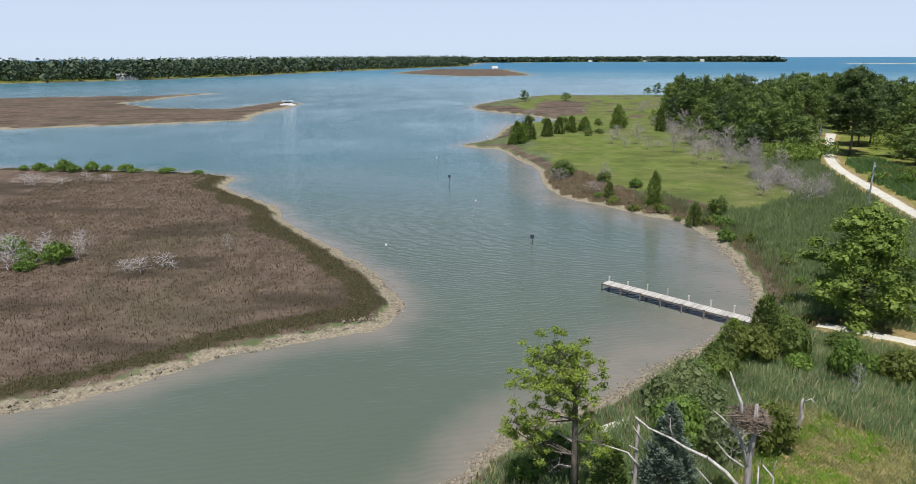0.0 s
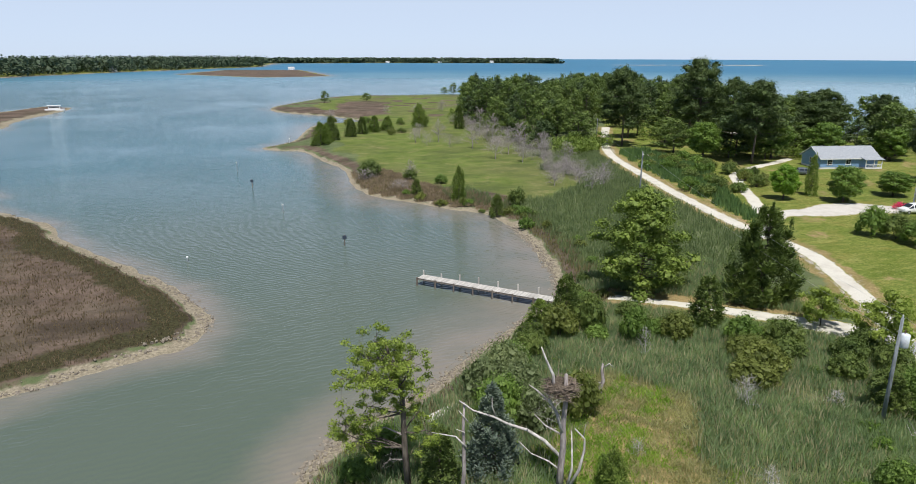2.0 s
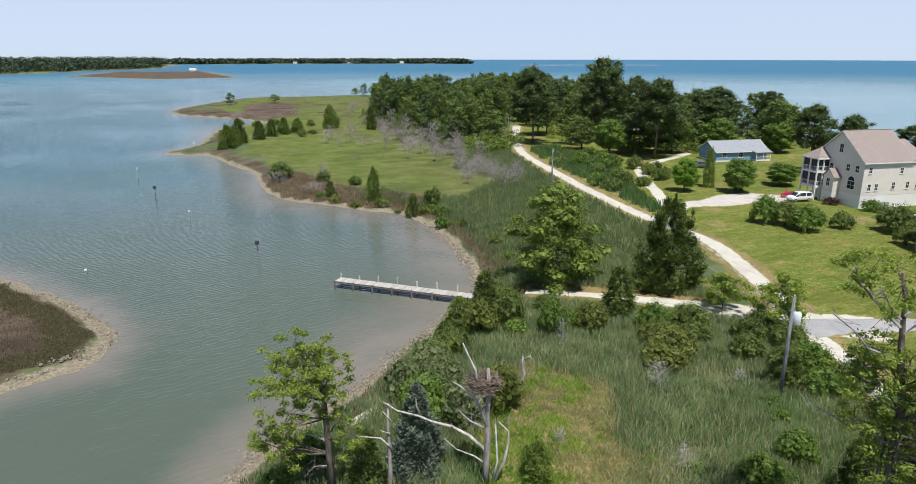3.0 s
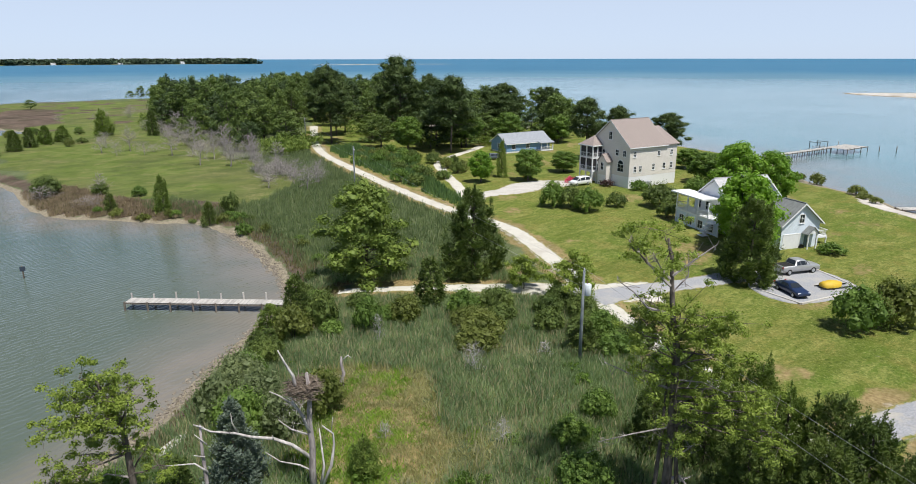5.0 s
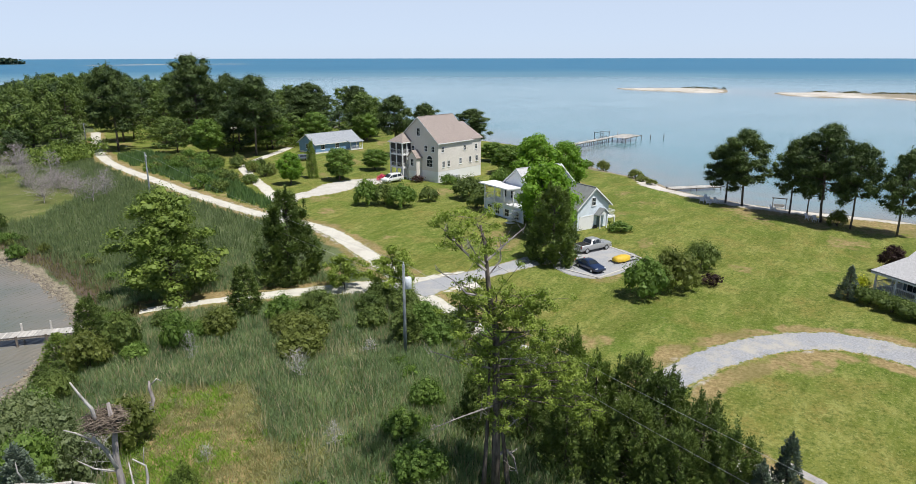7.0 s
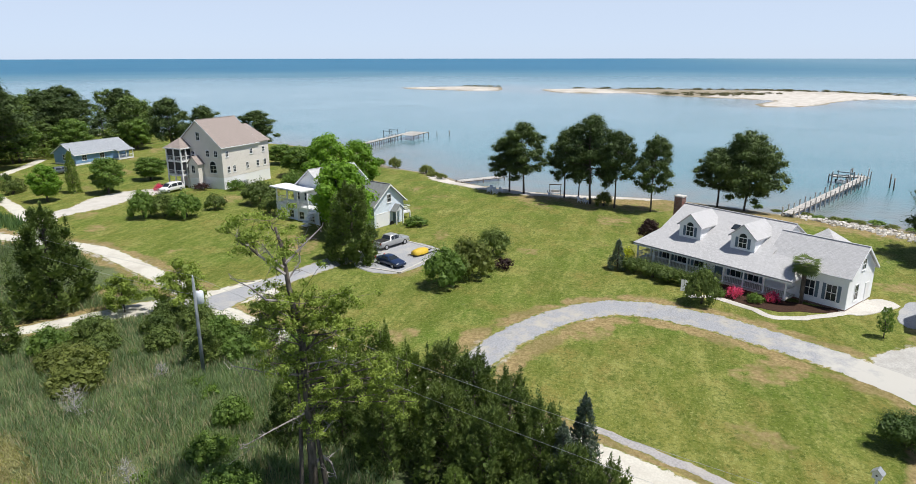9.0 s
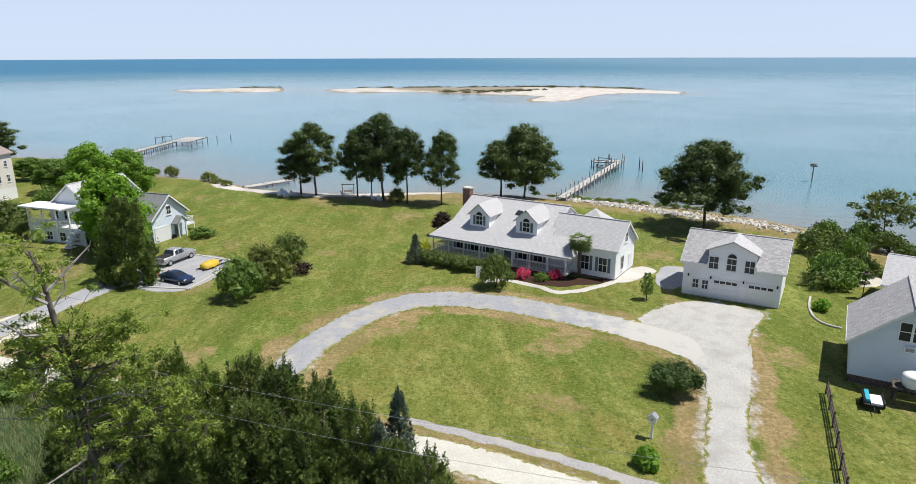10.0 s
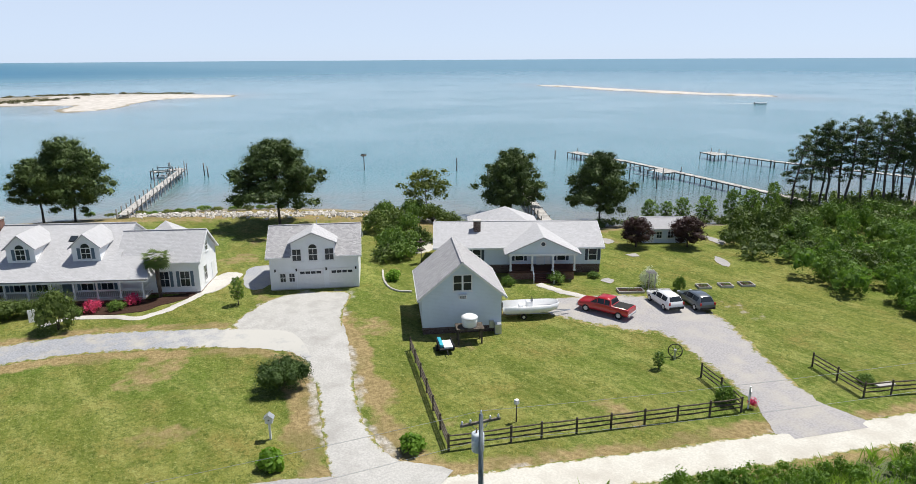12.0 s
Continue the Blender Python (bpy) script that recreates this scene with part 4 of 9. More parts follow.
def put(pattern, x, y, h, r, h0, r0, turn=None, z=None):
    """A copy of a plant pattern at a place, scaled to a height and a crown radius."""
    a = RNG.uniform(0, 360) if turn is None else turn
    gz0 = ground_z(x, y) if z is None else z
    m = pose(x, y, gz0, 0, 0, a) @ Matrix.Diagonal((r / r0, r / r0, h / h0, 1))
    return copy_thing(pattern, m)


def keep(pattern):
    """Moves a used-up pattern out of the scene."""
    for o in (*pattern.children_recursive, pattern):
        bpy.data.objects.remove(o)


def bush_mass(name, spots, leaf_mat, label, lumps=7, per=42, leaf=0.42):
    """A thicket of overlapping bushes, as one mesh."""
    lv = []
    for x, y, h, r in spots:
        z0 = ground_z(x, y)
        for i in range(lumps):
            a, f = i * 2.399 + x, math.sqrt((i + 0.3) / lumps)
            z = h * (0.62 - 0.32 * f * f) * RNG.uniform(0.8, 1.25)
            sz = r * RNG.uniform(0.34, 0.5)
            lv.append(pad((x + math.cos(a) * f * r * 0.7, y + math.sin(a) * f * r * 0.7, z0 + z), (sz, sz, h * 0.38), per, leaf, leaf * 0.6, 0.5))
    return tagged(new(name, quads_mesh(name, np.concatenate(lv), leaf_mat)), label, "thicket", kind="stuff")


# pines along the bay front and between the houses
PINES = [pine(13, 4.5, 0.3 + 0.05 * i, 30, 4, 190, 0.21, None, "tall loblolly pine with a bare trunk and rounded dark crown", 0.5, 0.6, tuft=0.98) for i in range(3)]
WIDE_PINES = [pine(13, 6.6, 0.25 + 0.06 * i, 46, 5, 210, 0.22, None, "broad loblolly pine with a deep domed dark crown", 0.5, 0.62, round_top=0.62, tuft=0.82, inner=0.36) for i in range(2)]
BAY_PINES = [(131.3, 23.3, 11.2, 4.5), (129.2, 20.0, 13.9, 4.8), (126.5, 11.7, 13.0, 3.6), (125.6, 8.9, 12.3, 2.7), (122.3, 6.5, 16.1, 5.0), (119.5, 2.1, 13.8, 3.7), (118.4, -4.2, 13.5, 3.7),
             (127.3, -16.3, 10.7, 4.3), (124.8, -20.5, 13.9, 6.4), (98.2, -44.8, 13.3, 7.6), (81.1, -80.3, 12.4, 5.8), (66.3, -86.4, 12.0, 5.6)]
for i, (x, y, h, r) in enumerate(BAY_PINES):
    tagged(put(WIDE_PINES[i % 2], x, y, h, r, 13, 6.7) if r > 5.2 else put(PINES[i % 3], x, y, h, r, 13, 4.6), group="pines along the bay front")
GROVE = [(49.2, -117.9, 14.8, 2.7), (47.6, -122.6, 16.0, 2.9), (46.4, -123.6, 16.8, 2.6), (45.7, -125.2, 17.0, 3.0), (44.2, -126.3, 16.4, 2.8), (43.4, -127.4, 17.4, 3.1), (41.4, -128.4, 16.6, 2.7), (40.2, -130.2, 17.6, 3.0), (38.2, -129.4, 17.2, 2.8),
         (37.6, -131.4, 17.8, 3.0), (36.4, -132.4, 17.2, 2.7), (35.3, -133.6, 17.6, 3.1), (33.6, -132.6, 16.8, 2.9), (31.6, -130.0, 17.2, 3.1), (29.6, -132.8, 17.6, 3.2), (27.5, -131.0, 17.5, 3.2)]
SLIM = [pine(16, 3.0, 0.4 + 0.06 * i, 26, 3, 62, 0.26, None, "slender tall pine with a high narrow crown", 1.3, 0.5, round_top=0.75, tuft=0.86, inner=0.42) for i in range(3)]
for i, (x, y, h, r) in enumerate(GROVE):
    tagged(put(SLIM[i % 3], x, y, h, r, 16, 3.1), group="grove of slim pines")
INLAND = [(109.6, 187.6, 24.6, 7.6), (133.0, 182.0, 26.8, 8.6), (124.4, 145.9, 21.8, 7.2), (188.3, 188.0, 17.0, 8.5), (205.0, 178.5, 15.1, 5.6), (143.6, 112.0, 16.5, 5.2), (154.1, 110.0, 14.0, 5.0), (163.0, 99.2, 12.0, 5.5),
          (122.0, 205.0, 22.0, 6.0), (155.7, 195.0, 21.0, 6.5), (143.0, 165.0, 17.0, 7.0), (160.0, 160.0, 15.0, 7.0), (172.0, 178.0, 16.0, 7.0), (131.0, 160.0, 15.0, 6.5), (175.0, 150.0, 13.0, 6.0)]
for i, (x, y, h, r) in enumerate(INLAND):
    tagged(put(PINES[i % 3], x, y, h, r, 13, 4.6), group="tall pines by the lane")
FLAT_PINE = pine(8.3, 4.4, 0.5, 22, 3, 70, 0.22, OLIVE_LEAF, "small flat-topped pine with thin grey-green crown", 0.4)
put(FLAT_PINE, 89.8, -68.3, 8.3, 4.4, 8.3, 4.4)
keep(FLAT_PINE)

# the wood on the point
WOOD_LEAF = foliage("wood_leaf", (0.045, 0.085, 0.022), (0.175, 0.235, 0.062), 0.18)
# blue-green needles, their blue raised to carry the haze at that distance
HAZED_WOOD = foliage("hazed_blue_green_needles", (0.026, 0.055, 0.022), (0.105, 0.15, 0.06), 0.16)
WOOD = [pine(13, 4.6, 0.12 + 0.1 * i, 20, 2, 70, 0.56, (HAZED_WOOD, WOOD_LEAF, WOOD_LEAF)[i], "dense green pine in a wood", 0.4, 0.7, round_top=0.8) for i in range(3)]
WOOD_AREA = [(88.0, 300.0), (80.0, 225.0), (80.0, 192.0), (86.0, 174.0), (99.0, 186.0), (122.0, 235.0), (190.0, 232.0), (200.0, 300.0), (180.0, 340.0), (110.0, 330.0)]
spots = []
while len(spots) < 150:
    p = np.array([[RNG.uniform(75, 205), RNG.uniform(170, 345)]])
    if inside(p, WOOD_AREA)[0] and all(np.hypot(*(p[0] - s)) > 4.4 for s in spots) and line_distance(p, LANE, False)[0] > 6:
        spots.append(p[0])
spot_z = lookup(np.array(spots))[0]
for i, (s, z0) in enumerate(zip(spots, spot_z)):
    hh = RNG.uniform(13, 19.5) if s[1] > 190 else RNG.uniform(9, 15)
    tagged(put(WOOD[i % 3], s[0], s[1], hh, RNG.uniform(4.2, 6.2), 13, 4.6, z=z0), group="wood on the point")
COPSE = [(112.0, 166.0), (124.0, 156.0), (131.0, 150.0), (150.0, 146.0), (172.0, 138.0), (190.0, 150.0), (211.0, 180.0), (205.0, 225.0), (150.0, 230.0), (125.0, 212.0)]
n = 0
while n < 38:
    p = np.array([[RNG.uniform(110, 212), RNG.uniform(136, 232)]])
    if inside(p, COPSE)[0] and line_distance(p, LANE, False)[0] > 7:
        tagged(put(WOOD[n % 3], p[0, 0], p[0, 1], RNG.uniform(9, 15), RNG.uniform(5.0, 6.5), 13, 4.6), group="trees behind the cottage")
        n += 1

# evergreens by the lane, the dock and under the drone
LANE_TREES = [pine(12.5, 5.0, 0.06, 44, 4, 150, 0.24, CEDAR_GREEN, "broad bushy green pine by the lane", 0.3, 0.6, round_top=0.55), cedar(12, 4.4, 19000, 0.24, CEDAR_LEAF, "broad dark cedar by the lane", power=0.5)]
put(LANE_TREES[0], 43.1, 67.3, 12.9, 5.6, 12.5, 5.0)
put(LANE_TREES[1], 54.5, 59.9, 11.4, 5.4, 12, 4.4)
put(LANE_TREES[1], 78.2, 35.0, 10.6, 4.8, 12, 4.4)
SMALL_PINE = pine(5.0, 2.6, 0.25, 20, 3, 120, 0.18, PINE_NEAR, "small bright green pine beside the lane", 0.2, 0.7)
put(SMALL_PINE, 55.1, 51.6, 4.2, 2.3, 5, 2.6)
put(SMALL_PINE, 55.9, 45.0, 6.0, 3.0, 5, 2.6)
CEDARS = [cedar(6, 2.2, 4600, 0.25, CEDAR_LEAF, "dark green cedar with a ragged outline"), cedar(6, 2.4, 4600, 0.25, CEDAR_GREEN, "green cedar with a ragged outline")]
CEDAR_SPOTS = [(29.4, 59.9, 5.9, 2.6), (9.4, 36.8, 4.4, 2.2), (43.7, 55.4, 5.5, 3.0), (20.2, 33.2, 3.0, 1.5), (107.1, 107.6, 8.4, 1.8), (27.6, 62.2, 3.0, 2.1), (23.8, 57.5, 2.2, 1.6), (46.8, 35.9, 3.3, 2.4),  (24.0, 54.9, 3.0, 1.8), (36.8, 124.8, 6.9, 2.1), (17.8, 215.6, 7.2, 4.0), (20.0, 220.5, 6.0, 3.2), (22.2, 226.0, 8.0, 3.8), (29.9, 235.5, 6.0, 3.6),
               (35.0, 242.4, 6.0, 3.2), (40.2, 247.6, 5.8, 3.4), (46.0, 252.0, 5.2, 3.4), (60.5, 260.3, 9.0, 4.6), (74.0, 250.0, 9.0, 3.4), (40.5, 112.6, 4.2, 2.0), (30.0, 133.0, 3.4, 1.9)]
for i, (x, y, h, r) in enumerate(CEDAR_SPOTS):
    tagged(put(CEDARS[(i * 7 // 3) % 2], x, y, h, r, 6, 2.2), group="cedars along the shore and lane")
BIG_CEDARS = [cedar(8, 3.8, 11500, 0.19, CEDAR_LEAF, "broad dark cedar massed beside the lane", power=0.5), cedar(8, 3.8, 11500, 0.19, CEDAR_GREEN, "broad green cedar massed beside the lane", power=0.5)]
for i, (x, y, h, r) in enumerate(((41.0, 12.0, 7.2, 3.6), (39.6, 9.6, 7.2, 3.6), (37.4, 6.6, 7.2, 3.4), (35.2, 4.4, 6.9, 3.0), (31.4, 0.2, 5.8, 2.6), (36.6, 10.6, 6.6, 3.2), (34.6, 7.4, 6.4, 3.0), (33.2, 2.2, 5.4, 2.6), (42.6, 17.4, 7.0, 3.0))):
    tagged(put(BIG_CEDARS[i == 8], x, y, h, r, 8, 3.8), group="evergreens massed beside the lane")
SPRUCE = cedar(6.6, 1.7, 7600, 0.17, BLUE_LEAF, "blue-grey spruce-like cedar with upright tips", power=0.8)
put(SPRUCE, 13.2, 37.2, 6.8, 2.6, 6.6, 1.7)
put(SPRUCE, 35.9, 1.9, 7.2, 1.9, 6.6, 1.7)
put(SPRUCE, 34.4, 3.0, 6.0, 1.8, 6.6, 1.7)
put(SPRUCE, 83.5, 0.7, 4.0, 1.6, 6.6, 1.7)
for x, y, h in ((102.2, 334.9, 14.0), (105.5, 317.4, 16.0), (98.0, 318.0, 13.0), (135.0, 470.0, 8.3), (130.0, 476.0, 5.0), (37.0, 405.7, 6.9), (63.9, 418.7, 5.0)):
    tagged(put(WOOD[1], x, y, h, 3.2, 13, 4.6), group="trees on the marsh point")

# two near pines with thin crowns
def limbed_pine(x, y, trunks, leafy, bare, tuft, per, leaf, label):
    """A ragged pine seen close by: trunks, limbs that end in tufts of needles, and bleached bare limbs, given across the line of sight and in height."""
    f = Vector((x, y, 0)).normalized()
    side = Vector((f.y, -f.x, 0))
    root = thing("pine_tree", pose(x, y, ground_z(x, y)), label, "tree")

    def at(s, z, depth=0.0):
        return side * s + f * depth + Vector((0, 0, z))

    for steps, r in trunks:
        n = len(steps)
        smooth(part("trunk", tubed(([at(s, z, RNG.normal(0, 0.05)) for s, z in steps], [r * (1 - 0.75 * i / (n - 1)) for i in range(n)]), seg=8), BARK, root))
    lv = []
    for s0, z0, s1, z1 in leafy:
        for depth in (RNG.uniform(-1.6, -0.4), RNG.uniform(0.3, 1.6)):
            a, bm = at(s0, z0), bmesh.new()
            b = at(s1 + RNG.normal(0, 0.3), z1 + RNG.normal(0, 0.3), depth)
            mids = [a.lerp(b, k) + Vector(RNG.normal(0, 0.09, 3)) for k in (0.35, 0.7)]
            tube(bm, [a, *mids, b], [0.07, 0.05, 0.035, 0.015], 5)
            for k in range(9):
                q0 = mids[0].lerp(b, RNG.uniform(0.5, 1.05))
                e = q0 + Vector(RNG.normal(0, 1, 3)) * tuft * 1.15
                tube(bm, [q0, e], [0.018, 0.008], 3)
                sz = tuft * RNG.uniform(0.55, 1.0)
                lv.append(pad(tuple(e), (sz, sz, sz * 0.65), per, leaf, leaf * 0.42, 0.25))
            part("limb", bm, BARK, root)
    for steps, r in bare:
        n = len(steps)
        d = RNG.uniform(-0.3, 0.3)
        pts = [at(s, z, d * i) + Vector(RNG.normal(0, 0.04, 3)) for i, (s, z) in enumerate(steps)]
        b2 = tubed((pts, [r * (1 - 0.75 * i / (n - 1)) for i in range(n)]), seg=5)
        for k in range(9):
            i = RNG.integers(1, n)
            q0 = pts[i - 1].lerp(pts[i], RNG.uniform(0.2, 1))
            tube(b2, [q0, q0 + Vector(RNG.normal(0, 0.28, 3)), q0 + Vector(RNG.normal(0, 0.45, 3)) + Vector((0, 0, 0.15))], [r * 0.3, r * 0.2, 0.008], 3)
        part("bare_limb", b2, GREYTWIG, root, "bleached bare limb")
    ob = new("crown", quads_mesh("crown", np.concatenate(lv), PINE_NEAR))
    ob.parent = root
    return root


limbed_pine(7.4, 36.9, [([(-0.1, -0.3), (-0.3, 3.0), (-0.35, 5.0), (-0.4, 7.1), (-0.6, 8.4), (-1.1, 9.7), (-1.4, 10.8)], 0.24)],
            [(-1.1, 9.7, -1.4, 11.1), (-0.6, 8.4, -2.9, 9.4), (-0.9, 9.2, -1.5, 10.0), (-0.6, 8.4, -0.5, 10.0), (-0.5, 7.6, -3.4, 8.7), (-0.5, 7.6, -1.0, 8.9), (-0.5, 7.8, 0.1, 9.2), (-0.4, 6.4, 0.1, 7.4), (-0.4, 7.0, -2.1, 8.3),
             (-0.3, 3.1, -4.7, 5.5), (-0.3, 3.3, -3.8, 4.9), (-0.4, 5.8, -2.9, 6.0), (-0.3, 4.4, 0.9, 5.3)], [([(-0.4, 4.2), (-1.6, 4.8), (-3.0, 4.3)], 0.06), ([(-0.4, 6.0), (-1.4, 5.8), (-2.4, 5.5)], 0.05), ([(-0.3, 2.4), (-1.2, 2.6), (-1.9, 1.9)], 0.04)],
            0.5, 84, 0.19, "thin young pine with tufted bright green needles")
limbed_pine(31.5, 17.8, [([(0.1, -0.3), (0.1, 3.0), (0.1, 6.3), (0.0, 9.1), (0.0, 11.2), (-0.3, 12.6), (-0.5, 14.1), (-0.6, 15.1), (-0.7, 16.4), (-1.0, 17.7)], 0.3), ([(-0.7, -0.3), (-0.6, 1.7), (-0.4, 6.2), (-0.4, 9.8)], 0.2), ([(1.0, -0.3), (0.8, 1.4), (0.5, 4.4), (0.4, 6.5)], 0.22)],
            [(-0.3, 12.6, 0.6, 14.0), (-0.2, 11.9, 2.5, 13.4), (0.0, 11.2, 3.3, 12.2), (-0.2, 11.8, 1.3, 12.9), (-0.3, 12.2, -1.3, 12.9), (-0.2, 11.6, -2.6, 12.7), (0.0, 10.6, -1.1, 11.8), (0.0, 10.2, 1.8, 11.7), (0.0, 9.4, -2.0, 10.5), (0.0, 9.1, -1.1, 9.9), (0.0, 8.9, 2.0, 9.9),
             (0.0, 8.4, 4.3, 9.0), (0.0, 8.0, 5.5, 8.4), (0.1, 7.0, 5.9, 7.0), (0.0, 7.6, 3.9, 7.9), (0.1, 7.4, 2.3, 8.5), (0.1, 6.6, 1.7, 7.4), (0.1, 6.4, 0.8, 7.2), (-0.7, 16.2, -1.0, 17.8), (-2.0, 16.2, -2.9, 17.1)],
            [([(-0.7, 15.0), (-2.0, 16.2), (-2.7, 16.9), (-3.0, 17.6)], 0.09), ([(-0.6, 15.6), (0.5, 16.6), (1.6, 17.5)], 0.09), ([(-0.7, 15.4), (-1.2, 16.0), (-1.8, 16.9)], 0.07), ([(-0.4, 13.3), (-1.8, 13.7), (-2.6, 14.6), (-3.5, 15.2)], 0.08), ([(0.0, 8.8), (-1.7, 9.1), (-3.0, 9.6), (-3.9, 10.0)], 0.08),
             ([(0.0, 6.4), (-2.1, 5.5), (-4.0, 4.8)], 0.07), ([(0.2, 2.9), (0.7, 3.1), (1.3, 2.6), (1.5, 1.5)], 0.12), ([(0.4, 4.6), (0.9, 4.9), (1.4, 5.4)], 0.08), ([(0.0, 9.4), (1.5, 9.6), (3.0, 9.2)], 0.06), ([(-0.6, 14.6), (0.2, 15.6), (0.1, 16.8)], 0.06)],
            0.58, 90, 0.19, "tall ragged pine with half its crown dead")
for pat in (*CEDARS, *PINES, *WIDE_PINES, *SLIM, *WOOD, *LANE_TREES, SMALL_PINE, SPRUCE):
    keep(pat)

for i, (x, y, h, r) in enumerate(((38.5, 19.0, 6.0, 2.6), (40.4, 14.6, 6.6, 2.9), (37.5, 22.5, 5.0, 2.4), (42.4, 20.0, 6.4, 2.6), (41.6, 22.4, 6.0, 2.4), (30.6, 8.5, 4.6, 2.2), (36.4, 15.0, 5.6, 2.6), (46.0, 24.6, 4.2, 2.0), (31.0, 4.6, 4.4, 2.2))):
    tagged(put(BIG_CEDARS[i % 2], x, y, h, r, 8, 3.8), group="evergreens massed beside the lane")

for pat in BIG_CEDARS:
    keep(pat)

# broad-leaved trees by the houses
BROAD = [broadleaf(11, 5, 7000, 0.48, None, "bright green leafy shade tree"), broadleaf(11, 5, 7000, 0.48, SHRUB_LEAF, "dark green leafy tree")]
for i, (x, y, h, r, k) in enumerate(((116.5, 56.4, 12.0, 5.4, 0), (90.0, 41.6, 11.4, 5.2, 0), (93.6, 44.4, 10.2, 4.4, 0), (87.4, 38.6, 8.6, 3.4, 0), (121.0, 52.0, 10.4, 5.0, 0), (99.0, 106.0, 7.0, 3.4, 0), (108.3, 100.4, 7.2, 4.2, 1), (123.5, 102.7, 5.0, 4.3, 1), (135.5, 72.1, 6.8, 5.4, 1), (128.0, 62.0, 5.0, 4.5, 1),
                                 (150.0, 85.0, 5.0, 4.5, 1), (152.0, 75.0, 4.0, 4.0, 1), (136.0, 152.0, 11.0, 6.0, 1), (150.0, 148.0, 10.0, 6.0, 1), (118.0, 158.0, 10.0, 6.0, 1), (165.0, 140.0, 9.0, 6.0, 1))):
    tagged(put(BROAD[k], x, y, h, r, 11, 5), group="leafy trees by the houses")
MAPLE = broadleaf(4, 2.4, 4200, 0.2, PURPLE_LEAF, "round purple-leaved ornamental tree")
put(MAPLE, 52.4, -76.6, 4.3, 2.9, 4, 2.4)
put(MAPLE, 47.5, -81.9, 4.4, 3.0, 4, 2.4)
put(MAPLE, 97.1, -3.4, 3.6, 1.9, 4, 2.4)
SAPLING = broadleaf(4, 1.7, 1300, 0.24, SHRUB_LEAF, "small leafy tree at the water's edge")
for x, y, h, r in ((62.3, -94.6, 4.4, 1.9), (60.2, -96.6, 4.0, 1.6), (58.4, -98.4, 4.6, 1.8), (55.8, -101.3, 5.0, 2.3), (52.8, -104.4, 5.8, 2.1), (50.6, -106.6, 6.0, 2.2), (47.4, -107.0, 7.0, 1.7), (67.9, -25.0, 3.3, 1.0), (28.8, -46.0, 1.7, 0.7)):
    put(SAPLING, x, y, h, r, 4, 1.7)
for pat in (*BROAD, MAPLE, SAPLING):
    keep(pat)

# shrubs
SHRUBS = [shrub(2, 1.6, 1300, 0.2, SHRUB_LEAF, "rounded leafy green wild shrub"), shrub(2, 1.6, 1300, 0.2, OLIVE_LEAF, "loose olive green leafy shrub"), shrub(2, 1.6, 1300, 0.2, CEDAR_LEAF, "dense dark evergreen leafy shrub")]
FAR_SHRUBS = [shrub(2, 1.6, 900, 0.24, leaf, text, lumps=11) for leaf, text in ((SHRUB_LEAF, "leafy green bush in a thicket"), (OLIVE_LEAF, "olive green bush in a thicket"), (CEDAR_LEAF, "dark evergreen bush in a thicket"))]
SHRUB_SPOTS = [(92.2, 79.1, 5.3, 2.8), (94.1, 76.4, 4.6, 3.1), (94.1, 72.2, 4.8, 3.2), (101.0, 71.2, 3.1, 2.2), (117.6, 77.6, 2.4, 2.2), (106.9, 65.7, 5.0, 4.0), (121.6, 66.6, 4.2, 3.1), (100.8, 60.4, 3.2, 2.1), (109.6, 101.6, 1.2, 1.3),
               (71.6, 20.6, 5.2, 3.2), (75.7, 18.3, 5.6, 3.4), (85.9, 17.4, 4.2, 2.8), (98.6, 32.8, 1.8, 2.4), (79.0, -7.4, 1.9, 1.4), (22.1, -44.9, 1.6, 1.0)]
BIG_SHRUBS = [shrub(5, 3.2, 4200, 0.22, SHRUB_LEAF, "large loose leafy green shrub", lumps=22), shrub(5, 3.2, 4200, 0.22, OLIVE_LEAF, "large loose olive green shrub", lumps=22), shrub(5, 3.2, 4200, 0.22, CEDAR_LEAF, "large dense dark evergreen shrub", lumps=22), shrub(5, 3.2, 4200, 0.22, foliage("bayberry_leaf", (0.09, 0.125, 0.055), (0.25, 0.295, 0.15), 0.3), "large grey-green bayberry shrub above the bank", lumps=22)]
for i, (x, y, h, r) in enumerate(SHRUB_SPOTS):
    k = (i % 3) if 8 < i < 12 else 2 * (i % 2)
    tagged(put(BIG_SHRUBS[k], x, y, h, r, 5, 3.2) if h > 4 else put(SHRUBS[k], x, y, h, r, 2, 1.6), group="garden shrubs")
